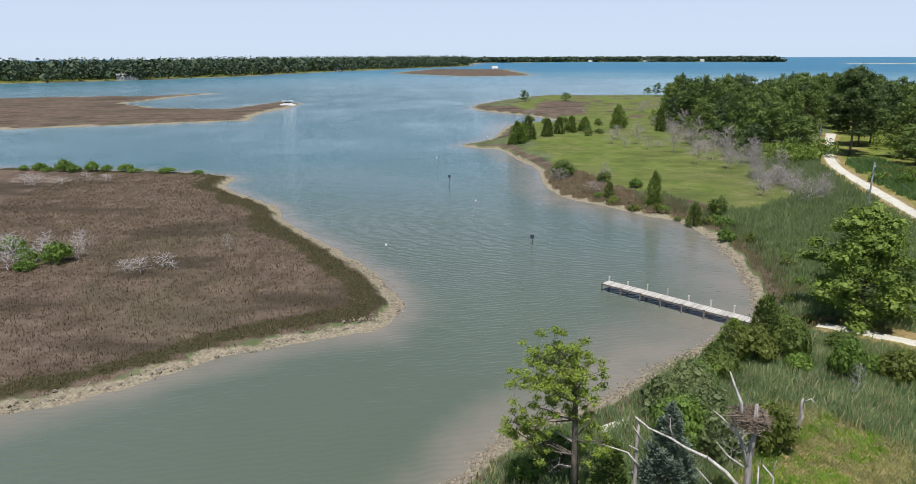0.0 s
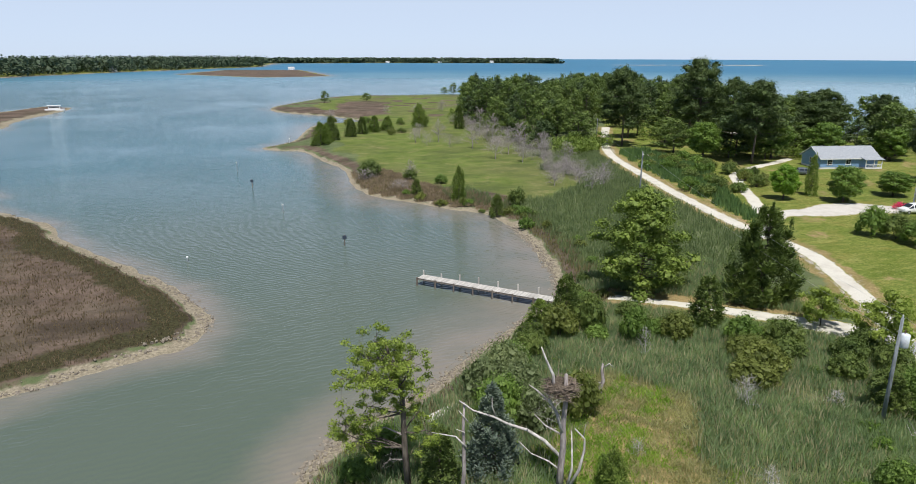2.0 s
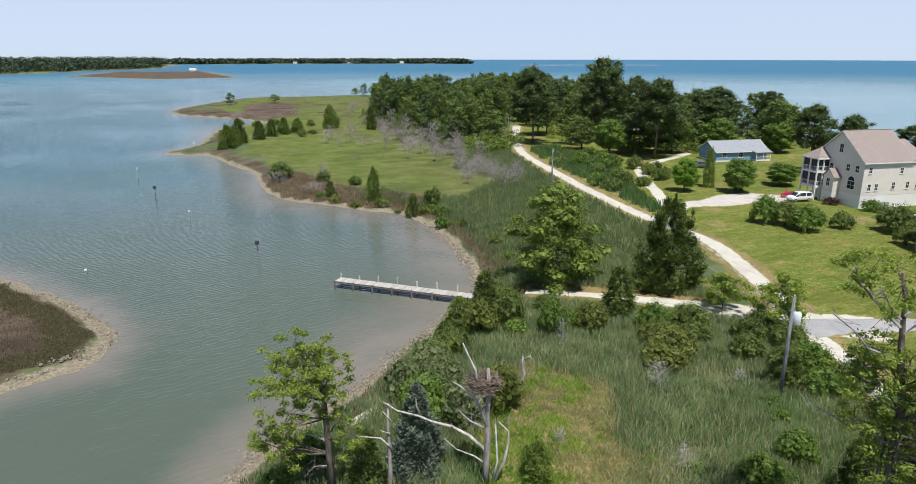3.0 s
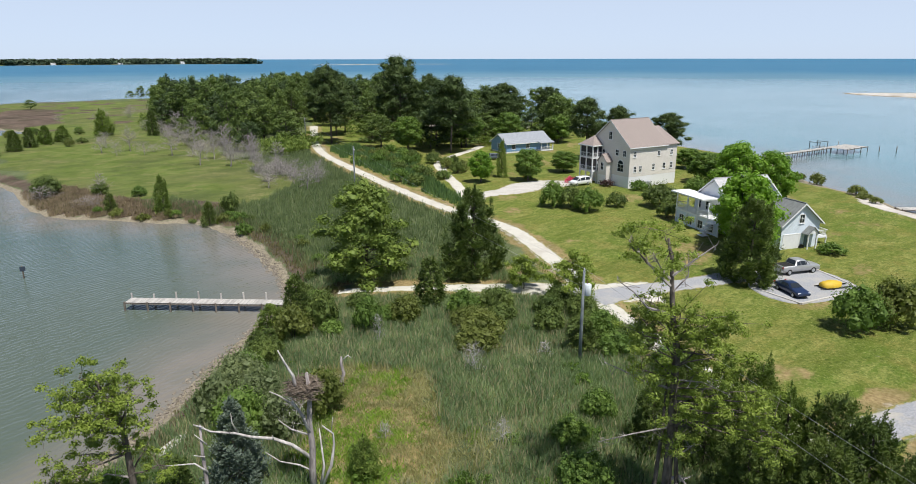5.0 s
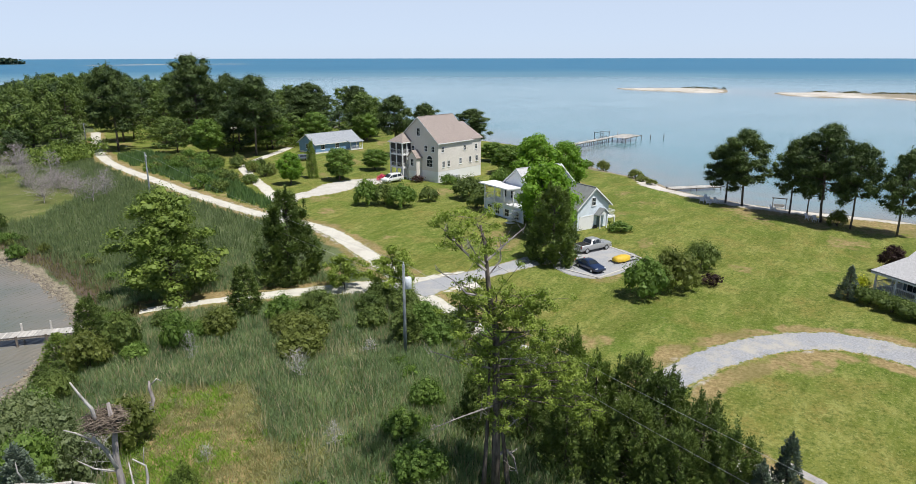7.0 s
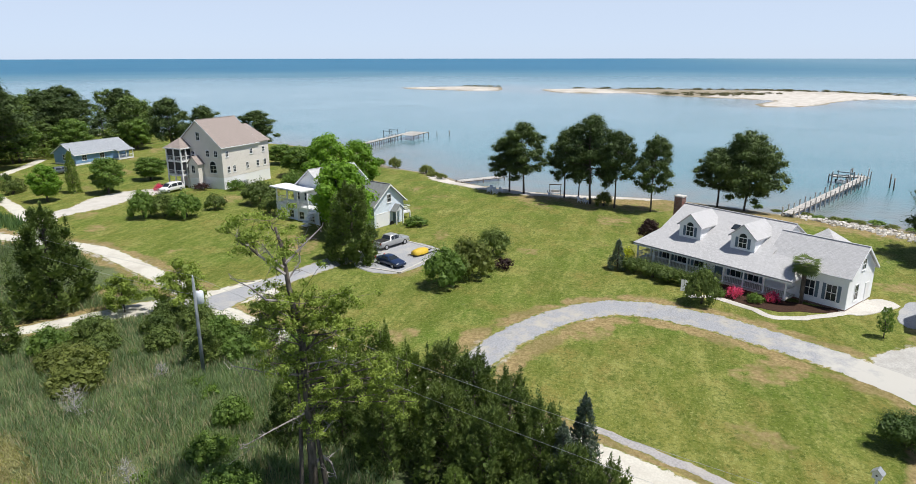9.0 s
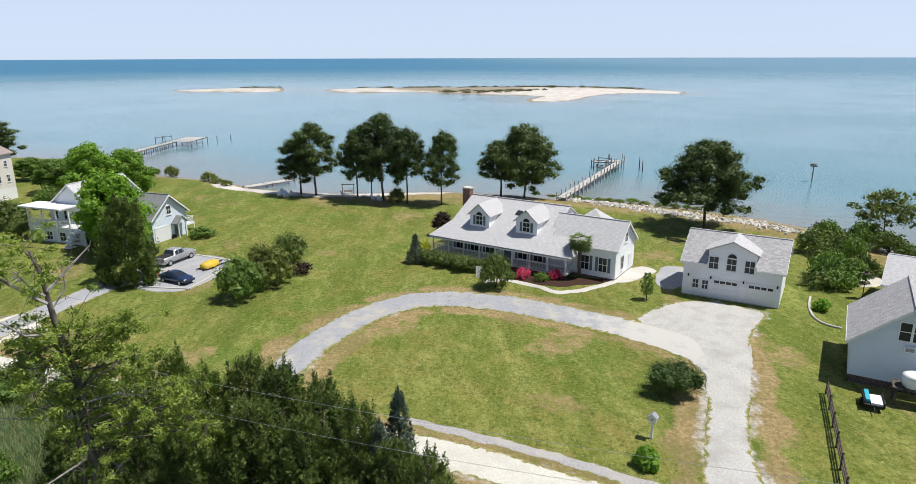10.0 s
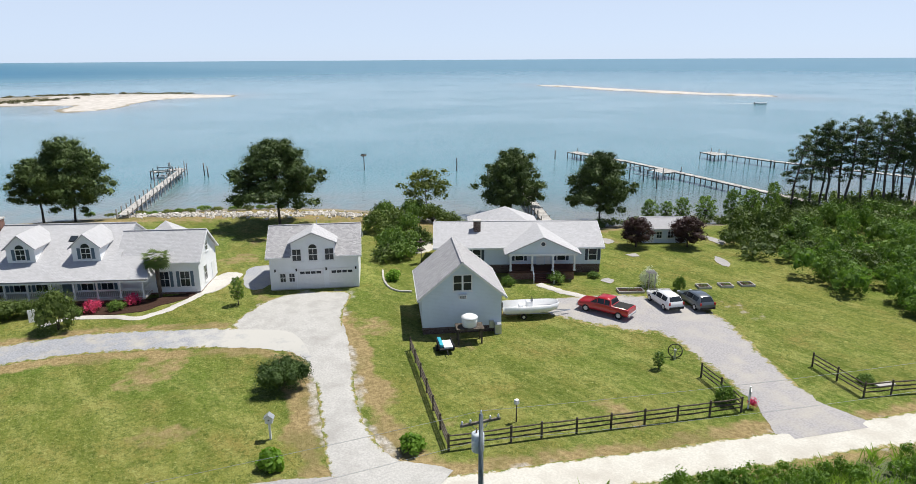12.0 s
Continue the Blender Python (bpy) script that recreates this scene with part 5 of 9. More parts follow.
WILD = [(18.5, 49.3, 4.5, 2.8, 3), (16.3, 47.4, 4.2, 2.6, 3), (18.4, 45.2, 4.2, 2.6, 3), (16.1, 43.2, 4.2, 2.6, 0), (18.4, 41.7, 3.6, 2.2, 3), (22.3, 42.4, 4.1, 2.3, 1), (6.6, 42.0, 2.6, 1.9, 0), (4.3, 39.6, 1.8, 1.6, 0),
        (14.6, 40.6, 3.4, 2.0, 2), (20.2, 33.4, 2.4, 1.1, 0), (31.0, 57.6, 4.6, 2.2, 2), (27.4, 57.0, 4.2, 2.3, 1), (22.6, 53.8, 3.2, 1.9, 2), (20.4, 51.6, 3.0, 2.0, 0), (34.1, 53.4, 4.2, 2.0, 0), (38.3, 53.1, 3.2, 2.2, 1), (41.6, 44.4, 3.4, 2.8, 1),
        (47.5, 48.4, 3.4, 2.4, 2), (44.5, 50.5, 3.2, 2.2, 0), (50.5, 36.5, 3.4, 2.4, 0), (53.7, 44.8, 3.0, 2.2, 2), (53.0, 41.0, 3.2, 2.2, 2), (51.0, 33.0, 3.0, 2.4, 2), (49.0, 28.0, 3.0, 2.2, 0), (30.0, 22.5, 3.2, 2.2, 0), (27.0, 20.0, 2.6, 2.0, 3), (33.5, 26.5, 2.4, 1.8, 0), (38.0, 27.5, 2.6, 1.8, 0), (22.5, 24.5, 2.2, 1.8, 3),
         (37.0, 54.3, 1.9, 1.8, 0), (36.9, 59.4, 2.2, 1.8, 2), (30.7, 55.1, 1.8, 1.5, 0), (39.3, 42.8, 2.6, 2.6, 1), (42.5, 47.8, 2.4, 2.4, 1), (46.5, 46.7, 2.0, 2.2, 2), (47.9, 41.3, 2.6, 2.0, 2),
        (50.0, 38.0, 2.6, 2.4, 2), (48.5, 33.5, 2.4, 2.2, 0), (51.0, 44.0, 2.6, 2.0, 2), (23.8, 155.3, 4.6, 3.4, 2), (31.9, 147.1, 3.0, 2.1, 2), (37.4, 141.0, 2.3, 1.9, 0), (45.7, 115.6, 4.0, 2.0, 2), (42.1, 102.0, 2.4, 1.7, 0)]
for x, y, h, r, k in WILD:
    tagged(put(BIG_SHRUBS[k], x, y, h, r, 5, 3.2) if h > 4 or k == 3 or y < 60 else put(SHRUBS[k], x, y, h, r, 2, 1.6), group="wild shrubs by the creek")
low = []
for i in range(75):
    x, y = RNG.uniform(8, 52), RNG.uniform(24, 62)
    c = lookup(np.array([[x, y]]))
    if c[1]["scrub"][0] > 0.6 and c[3][0] > 3 and wobble(np.array([[x, y]]), 9, 3)[0] > 0.05:
        low.append((x, y, RNG.uniform(0.5, 1.3), RNG.uniform(0.5, 1.3)))
bush_mass("low_scrub", low, foliage("low_scrub_leaf", (0.06, 0.12, 0.02), (0.2, 0.3, 0.06), 0.4), "low bright green weeds among the reeds", 6, 50, 0.16)
for i in range(26):
    f = RNG.uniform(0, 1)
    x, y = np.interp(f, (0, 0.35, 0.7, 1), (30.0, 41.5, 46.5, 27.0)), np.interp(f, (0, 0.35, 0.7, 1), (62.0, 78.0, 108.0, 135.0))
    tagged(put(FAR_SHRUBS[i % 3], x + RNG.normal(0, 1.6), y + RNG.normal(0, 1.6), RNG.uniform(0.8, 1.7), RNG.uniform(0.9, 1.7), 2, 1.6), group="low bushes along the creek bank")
for i in range(60):
    x, y = RNG.uniform(84, 112), RNG.uniform(112, 175)
    if line_distance(np.array([[x, y]]), LANE, False)[0] > 3.5 and x > np.interp(y, (118, 170), (85, 98)):
        tagged(put(FAR_SHRUBS[i % 3], x, y, RNG.uniform(1.6, 3.4), RNG.uniform(1.6, 2.8), 2, 1.6), group="thicket beside the lane")
for i in range(16):
    x, y = RNG.uniform(30, 60), RNG.uniform(235, 300)
    tagged(put(FAR_SHRUBS[i % 3], x, y, RNG.uniform(1.6, 3.0), RNG.uniform(1.6, 2.6), 2, 1.6), group="bushes on the salt meadow")
for i, (x, y, h, r) in enumerate(((-62.8, 90.3, 2.6, 1.9), (-58.2, 90.2, 3.4, 2.5), (-66.0, 86.0, 1.6, 1.8), (-61.0, 87.0, 1.5, 2.0), (-68.0, 95.0, 3.0, 2.4), (-102.5, 167.8, 3.4, 2.6), (-95.5, 168.0, 2.8, 2.2), (-110.0, 169.5, 2.2, 2.2), (-87.0, 168.5, 2.0, 2.4), (-114.1, 169.4, 1.5, 1.6), (-99.5, 166.5, 2.2, 2.2), (-91.8, 168.2, 1.8, 1.9), (-75.0, 165.3, 1.5, 2.7), (-67.0, 165.0, 1.0, 2.0), (-107.0, 168.0, 1.2, 2.4), (-84.0, 167.0, 1.0, 2.4))):
    tagged(put(SHRUBS[0], x, y, h, r, 2, 1.6), group="bushes on the marsh island")
edge = []
for i in range(70):
    f = RNG.uniform(0, 1)
    x, y = np.interp(f, (0, 0.35, 0.6, 1), (86.0, 79.0, 84.0, 100.0)), np.interp(f, (0, 0.35, 0.6, 1), (300.0, 225.0, 176.0, 188.0))
    edge.append((x + RNG.normal(0, 2.2), y + RNG.normal(0, 3.0), RNG.uniform(2.5, 6.0), RNG.uniform(2.4, 3.8)))
for i in range(70):
    x, y = RNG.uniform(110, 205), RNG.uniform(143, 215)
    if inside(np.array([[x, y]]), COPSE)[0] and line_distance(np.array([[x, y]]), LANE, False)[0] > 6:
        edge.append((x, y, RNG.uniform(2.5, 6.0), RNG.uniform(2.6, 4.0)))
bush_mass("undergrowth", edge, CEDAR_GREEN, "dark green undergrowth along the wood", 6, 34, 0.6)
# thickets at the bay edge
HEDGE_EG = [(71.8, -46.5), (68.4, -48.0), (78.5, -59.5), (80.8, -67.4), (89.0, -70.0), (93.0, -59.8), (84.0, -54.0)]
THICKET = [(44.9, -87.5), (38.2, -82.6), (31.6, -79.5), (26.0, -76.8), (20.5, -74.1), (14.2, -71.0), (6.0, -100.0), (30.8, -122.3), (42.9, -114.9), (47.8, -95.0)]
a = np.array(THICKET)
grown = []
while len(grown) < 150:
    p = RNG.uniform(a.min(0), a.max(0))[None]
    if inside(p, THICKET)[0]:
        grown.append((p[0, 0], p[0, 1], RNG.uniform(2.0, 4.6), RNG.uniform(1.9, 3.2)))
grown = sorted(grown, key=lambda g: g[0] + 0.25 * g[1] + RNG.normal(0, 6))
bush_mass("thicket_green", grown[:84], foliage("thicket_leaf", (0.06, 0.13, 0.026), (0.21, 0.32, 0.075), 0.4), "rolling bright green thicket beside the grove", 9, 100, 0.22)
bush_mass("thicket_shade", grown[84:122], SHRUB_LEAF, "mid-green rounded bushes in the thicket", 9, 90, 0.24)
bush_mass("thicket_dark", grown[122:], CEDAR_LEAF, "dark evergreen bushes in the thicket", 9, 90, 0.26)
for area, count, lo, hi, group in ((HEDGE_EG, 28, 1.8, 4.2, "thicket at the bay edge"),):
    a = np.array(area)
    n = 0
    while n < count:
        p = RNG.uniform(a.min(0), a.max(0))[None]
        if inside(p, area)[0]:
            k = (2 if RNG.uniform() < 0.65 else 0)
            tagged(put(FAR_SHRUBS[k], p[0, 0], p[0, 1], RNG.uniform(lo, hi), RNG.uniform(1.7, 2.9), 2, 1.6, z=1.1), group=group)
            n += 1
under = []
for i in range(60):
    under.append((RNG.uniform(26, 54), RNG.uniform(-136, -112), RNG.uniform(2.0, 4.6), RNG.uniform(2.2, 3.4)))
bush_mass("grove_undergrowth", under, CEDAR_LEAF, "dark undergrowth beneath the grove of pines", 6, 44, 0.4)
row = []
for i in range(34):
    f = i / 33
    x, y = np.interp(f, (0, 0.3, 0.6, 1), (84.0, 70.0, 60.0, 48.0)), np.interp(f, (0, 0.3, 0.6, 1), (-66.0, -79.0, -91.0, -110.0))
    row.append((x + RNG.normal(0, 0.7), y + RNG.normal(0, 0.7), RNG.uniform(1.1, 1.7), RNG.uniform(1.4, 2.2)))
bush_mass("bay_hedge", row, CEDAR_LEAF, "dark low hedge along the bay", 6, 40, 0.34)
for i in range(14):
    f = i / 13
    tagged(put(SHRUBS[i % 2], 127.5 - 16 * f + RNG.normal(0, 0.5), -24 - 26 * f + RNG.normal(0, 0.5), RNG.uniform(0.5, 1.0), RNG.uniform(1.0, 1.8), 2, 1.6, z=0.8), group="low green scrub along the bay shore")
for x, y, h, r in ((146.0, 44.0, 1.6, 2.0), (149.0, 46.5, 2.4, 2.2), (143.0, 41.0, 1.4, 1.6), (158.0, 62.0, 2.0, 2.4), (156.5, 57.0, 3.0, 2.0), (121.0, 4.0, 3.0, 2.0), (165.0, 70.0, 1.8, 2.5)):
    put(SHRUBS[1], x, y, h, r, 2, 1.6)
BARBERRY = shrub(1.3, 1.2, 700, 0.16, PURPLE_LEAF, "low dark red barberry bush on the lawn")
put(BARBERRY, 80.0, 15.0, 1.6, 1.7, 1.3, 1.2)
put(BARBERRY, 116.0, 84.5, 1.6, 2.0, 1.3, 1.2)
HEDGE_BALL = shrub(3.0, 2.0, 9500, 0.13, foliage("boxwood_leaf", (0.028, 0.062, 0.016), (0.11, 0.17, 0.04), 0.12), "large clipped dense green bush on the lawn", flat=True)
put(HEDGE_BALL, 47.1, -20.0, 2.7, 2.5, 3.0, 2.0)
GRASSY = shrub(1.5, 0.9, 700, 0.35, BROAD_LEAF, "clump of bright green ornamental grass", category="grass clump")
for x, y in ((37.4, -14.4), (32.9, -22.6), (63.3, -42.5)):
    put(GRASSY, x, y, 1.4, 1.0, 1.5, 0.9)
YELLOW = shrub(2.2, 1.2, 700, 0.2, foliage("yellow_green_leaf", (0.33, 0.36, 0.03), (0.675, 0.63, 0.075), 0.35), "yellow-green conifer shrub by the porch")
put(YELLOW, 87.0, -0.6, 2.4, 1.2, 2.2, 1.2)
put(BIG_SHRUBS[2], 73.1, -8.6, 4.7, 2.3, 5, 3.2)
LOW = shrub(2.2, 1.6, 3200, 0.14, CEDAR_LEAF, "clipped dark evergreen hedge before the porch", category="hedge", flat=True)
for x, y in ((83.0, -1.5), (81.4, -3.6), (79.8, -5.4)):
    put(LOW, x, y, 2.0, 2.0, 2.2, 1.6)
for x, y, h, r in ((49.7, -56.6, 1.5, 1.4), (52.8, -51.6, 1.3, 1.0), (48.0, -61.5, 0.8, 1.0), (16.2, -56.7, 0.8, 0.9), (38.5, -65.1, 1.9, 0.9), (56.0, -48.5, 1.4, 1.3)):
    put(SHRUBS[0], x, y, h, r, 2, 1.6)
PEONY = shrub(1.6, 1.2, 700, 0.16, PINK_PETAL, "flowering bush full of pink blossom", category="flowering bush")
put(PEONY, 76.2, -12.4, 1.5, 1.25, 1.6, 1.2)
put(PEONY, 75.6, -16.3, 1.4, 1.1, 1.6, 1.2)
put(PEONY, 113.5, 92.5, 1.6, 1.6, 1.6, 1.2)
put(SHRUBS[0], 75.0, -14.4, 1.2, 1.1, 2, 1.6)
put(SHRUBS[0], 76.0, -10.8, 1.0, 1.0, 2, 1.6)
ROSE = shrub(1.5, 0.9, 900, 0.14, WHITE_PETAL, "climbing white roses over an arbour", category="flowering bush")
put(ROSE, 41.6, -63.6, 2.6, 1.3, 1.5, 0.9)
for pat in (*SHRUBS, *BIG_SHRUBS, *FAR_SHRUBS, BARBERRY, HEDGE_BALL, GRASSY, YELLOW, LOW, PEONY, ROSE):
    keep(pat)

# dead trees and snags
DEADS = [dead_tree(6, 2.6, 24, 10, GREYTWIG, "leafless grey dead tree with fine twigs") for i in range(3)]
for i, (x, y, h, r) in enumerate(((66.4, 164.7, 6.7, 3.3), (61.7, 194.1, 7.5, 3.2), (61.2, 171.8, 6.7, 3.1), (68.0, 179.6, 8.1, 2.9), (66.6, 125.2, 4.7, 2.6), (68.8, 137.2, 3.8, 2.3), (64.3, 138.9, 3.6, 2.3), (55.7, 212.3, 7.5, 2.7),
                                  (48.1, 212.9, 4.7, 2.7), (101.3, 342.4, 5.3, 3.6), (90.4, 336.1, 5.2, 3.6), (78.6, 337.2, 4.4, 3.0), (67.1, 151.8, 9.7, 2.0), (97.4, 288.5, 10.1, 3.1), (31.9, 147.1, 4.7, 1.9), (73.0, 183.0, 9.0, 3.4),
                                  (72.0, 205.0, 9.5, 3.4), (75.0, 172.0, 7.0, 3.2), (70.0, 145.0, 4.0, 2.6), (72.5, 132.0, 4.0, 2.4), (77.0, 160.0, 6.0, 3.0), (74.0, 225.0, 10.0, 3.4), (61.0, 132.0, 3.0, 2.2), (52.0, 225.0, 5.0, 3.0))):
    tagged(put(DEADS[i % 3], x, y, h, r, 6, 2.6), group="dead trees at the edge of the wood")
BRUSH = dead_tree(3.5, 2.6, 30, 8, GREYTWIG, "dense grey leafless dead brush", thick=0.016, start=0.06)
for i in range(44):
    f = RNG.uniform(0, 1)
    x, y = np.interp(f, (0, 0.3, 0.6, 0.8, 1), (84.0, 74.0, 72.0, 68.0, 70.0)), np.interp(f, (0, 0.3, 0.6, 0.8, 1), (290.0, 225.0, 182.0, 150.0, 126.0))
    tagged(put(BRUSH, x + RNG.normal(0, 3.2), y + RNG.normal(0, 4.0), RNG.uniform(1.8, 5.5), RNG.uniform(2.0, 3.6), 3.5, 2.6), group="dead brush along the wood")
for x, y in ((22.0, 152.0), (33.0, 330.0), (60.0, 330.0), (75.0, 330.0), (88.0, 330.0), (50.0, 205.0), (56.0, 200.0), (60.0, 205.0), (28.0, 138.0)):
    tagged(put(BRUSH, x, y, RNG.uniform(2.0, 4.0), RNG.uniform(2.4, 4.0), 3.5, 2.6), group="dead brush along the wood")
keep(BRUSH)
SNAG = [dead_tree(3, 1.6, 22, 7, DEADWOOD, "bleached white leafless dead shrub") for i in range(2)]
for i, (x, y, h, r) in enumerate(((-35.3, 95.0, 3.0, 1.1), (-44.1, 85.4, 2.2, 2.2), (-40.3, 86.9, 1.4, 1.2), (-60.3, 90.2, 3.6, 2.4), (-64.9, 90.3, 4.4, 2.8), (-58.9, 97.7, 3.0, 2.0), (-98.0, 148.6, 2.4, 3.6), (-84.0, 152.7, 2.0, 2.6),
                                  (-93.0, 150.0, 1.6, 3.0), (-67.5, 88.0, 4.0, 2.8), (-63.0, 86.5, 3.0, 2.4), (-56.5, 92.5, 3.4, 2.2), (-69.5, 92.5, 4.2, 2.8), (-61.5, 93.5, 3.8, 2.4), (-42.0, 88.0, 2.0, 2.0), (-46.5, 86.0, 1.8, 1.8), (-101.5, 150.0, 2.6, 3.2), (-89.0, 153.5, 2.2, 2.8), (35.8, 39.5, 3.0, 1.3), (29.8, 29.8, 2.2, 0.8), (23.9, 36.1, 1.4, 0.7), (19.0, 40.5, 3.4, 1.4), (33.0, 50.0, 3.2, 0.7), (43.0, 37.5, 1.6, 1.0))):
    tagged(put(SNAG[i % 2], x, y, h, r, 3, 1.6), group="bleached dead shrubs")
for pat in (*DEADS, *SNAG):
    keep(pat)


def snag_trunk(x, y, h, arms, label, thick=0.27):
    """A bare standing trunk with a few thick bleached arms."""
    root = thing("dead_tree", pose(x, y, ground_z(x, y)), label, "dead tree")
    smooth(part("trunk", tubed((curve_pts((0, 0, -0.2), (0.1, 0.1, h), 0, 6, 0.06), [thick * k for k in (1.0, 0.88, 0.76, 0.67, 0.55, 0.36)])), GREYTWIG, root))
    for pts, r in arms:
        pts = [Vector(p) for p in pts]
        rough_pts = [p + Vector(RNG.normal(0, 0.05, 3)) for p in pts]
        smooth(part("branch", tubed((rough_pts, [r * (1 - 0.7 * i / (len(pts) - 1)) for i in range(len(pts))]), seg=6), DEADWOOD, root, "bleached bare limb"))
    return root


# directions across the view from the drone: s to the side, t away
sx, sy = Vector((0.9, -0.44, 0)), Vector((0.44, 0.9, 0))


def arm(*steps):
    return [sx * a + sy * b + Vector((0, 0, c)) for a, b, c in steps]


snag_trunk(16.9, 34.2, 8.4, [
    (arm((0, 0, 4.4), (-0.4, 0.1, 5.5), (-1.0, 0.1, 6.6), (-1.1, 0.2, 7.5)), 0.13), (arm((-0.8, 0.1, 6.3), (-1.3, 0.1, 6.6), (-1.7, 0, 7.1), (-2.2, 0, 7.6)), 0.09), (arm((0, 0, 4.1), (-1.1, 0, 4.7), (-1.8, 0, 5.5)), 0.08),
    (arm((0.1, 0, 2.3), (-1.1, 0.2, 3.6), (-2.2, 0.2, 4.1), (-3.6, 0.2, 4.5), (-4.4, 0.2, 5.0), (-5.9, 0.2, 5.2), (-6.5, 0.2, 5.7), (-6.8, 0.2, 5.8)), 0.13), (arm((-4.3, 0.2, 4.95), (-4.6, 0.1, 5.6), (-4.6, 0, 6.4)), 0.06),
    (arm((0.1, 0, 1.4), (-0.9, 0, 2.0), (-2.0, 0, 2.6), (-2.8, 0, 3.3)), 0.08), (arm((0.5, 0, -0.1), (1.2, 0.1, 1.7), (1.4, 0.1, 3.1), (1.3, 0.2, 3.9), (0.8, 0.2, 4.6)), 0.13), (arm((1.3, 0.2, 3.9), (1.3, 0.2, 5.0)), 0.04),
    (arm((-0.7, 0.2, 7.2), (-0.8, 0.2, 8.3), (-1.2, 0.2, 9.2), (-1.6, 0.2, 10.1)), 0.13), (arm((0.3, 0, -0.1), (0.7, 0.1, 1.7), (0.6, 0.2, 4.3)), 0.12), (arm((-2.2, 0.2, 4.1), (-2.3, 0.1, 4.5)), 0.04)], "dead tree with bleached arms holding an osprey nest")
snag_trunk(10.1, 33.9, 7.6, [(arm((0.2, 0, 4.7), (-0.5, 0, 5.4), (-1.9, 0, 5.4)), 0.08), (arm((0.2, 0, 5.6), (-0.4, 0, 5.9)), 0.05), (arm((0.2, 0, 6.4), (-0.3, 0, 7.1)), 0.05), (arm((0.3, 0, 7.5), (-0.1, 0, 7.7)), 0.05)], "bare grey dead trunk with short arms", 0.17)
snag_trunk(25.0, 43.8, 3.4, [(arm((0.2, 0, 3.2), (0.5, 0, 3.5), (0.9, 0, 3.3)), 0.07), (arm((0.1, 0, 1.7), (-0.3, 0, 1.7)), 0.06)], "short broken grey stump", 0.22)


def osprey_nest(x, y, z, r):
    """A heap of sticks laid round in a shallow bowl."""
    bm = bmesh.new()
    for i in range(340):
        a = RNG.uniform(0, math.tau)
        rr = r * RNG.uniform(0.35, 1.0)
        h = RNG.uniform(-0.5, 0.25) * r * (0.5 + rr / r * 0.6)
        t = a + math.pi / 2 + RNG.normal(0, 0.6)
        c = Vector((math.cos(a) * rr, math.sin(a) * rr, h))
        d = Vector((math.cos(t), math.sin(t), RNG.normal(0, 0.25))) * RNG.uniform(0.3, 0.75) * r
        tube(bm, [c - d, c + Vector(RNG.normal(0, 0.03, 3)), c + d], [0.014, 0.03, 0.012], 3)
    ob = part("osprey_nest", bm, bark_mat("nest_sticks", (0.1, 0.08, 0.06), (0.26, 0.21, 0.17)))
    ob.matrix_basis = pose(x, y, z)
    return tagged(ob, "large osprey nest of sticks in a dead tree", "nest")


osprey_nest(16.75, 34.5, 8.75, 1.05)


# ---- reeds, marsh grass, far woods ----
def blades(name, places, z, h, w, per, material, label, category, droop=0.13):
    """Many upright pointed blades in tufts, as one mesh."""
    n = len(places)
    c = np.repeat(np.column_stack([places, z]), per, 0) + np.column_stack([RNG.normal(0, 0.22, (n * per, 2)), np.zeros(n * per)])
    a = RNG.uniform(0, math.tau, n * per)
    hh = RNG.uniform(*h, n * per)
    lean = RNG.normal(0, droop, (n * per, 2)) * hh[:, None]
    side = np.column_stack([np.cos(a), np.sin(a), np.zeros(n * per)]) * (w * RNG.uniform(0.6, 1.3, n * per))[:, None]
    tip = c + np.column_stack([lean, hh])
    mid = c + np.column_stack([lean * 0.3, hh * 0.55])
    v = np.stack([c - side * 0.5, c + side * 0.5, mid + side * 0.6, tip], 1)
    ob = new(name, quads_mesh(name, v, material))
    return tagged(ob, label, category, kind="stuff")


def scatter(n, x0, x1, y0, y1, test):
    p = np.column_stack([RNG.uniform(x0, x1, n), RNG.uniform(y0, y1, n)])
    z, cov, d, main = lookup(p)
    k = test(p, z, cov, d, main)
    return p[k], z[k]


TRACK = [(66, 40), (57, 50), (45, 61), (38, 66)]


def glade(p):
    return signed(p, GLADE) + 2.2 * wobble(p, 3.5, 4)


p, z = scatter(100000, -10, 58, 14, 75, lambda p, z, c, d, m: (c["scrub"] > 0.6) & (m > 2.5) & (glade(p) < 0) & (wobble(p, 6, 2) > -0.5 - RNG.uniform(0, 0.3, len(p))) & (line_distance(p, TRACK, False) > 3.0))
blades("reed_bed", p, z, (0.3, 0.95), 0.028, 4, REED_LEAF, "tall dark blue-green reeds", "reeds", 0.22)
p, z = scatter(48000, -10, 58, 14, 75, lambda p, z, c, d, m: (c["scrub"] > 0.6) & (m > 2.5) & (glade(p) < 0.8) & (wobble(p, 5, 6) > -0.3 - RNG.uniform(0, 0.5, len(p))) & (line_distance(p, TRACK, False) > 3.0))
blades("reed_plumes", p, z, (0.7, 1.15), 0.05, 1, foliage("reed_plume", (0.3, 0.27, 0.19), (0.52, 0.48, 0.36), 0.4), "pale dry plumes among the reeds", "reeds")
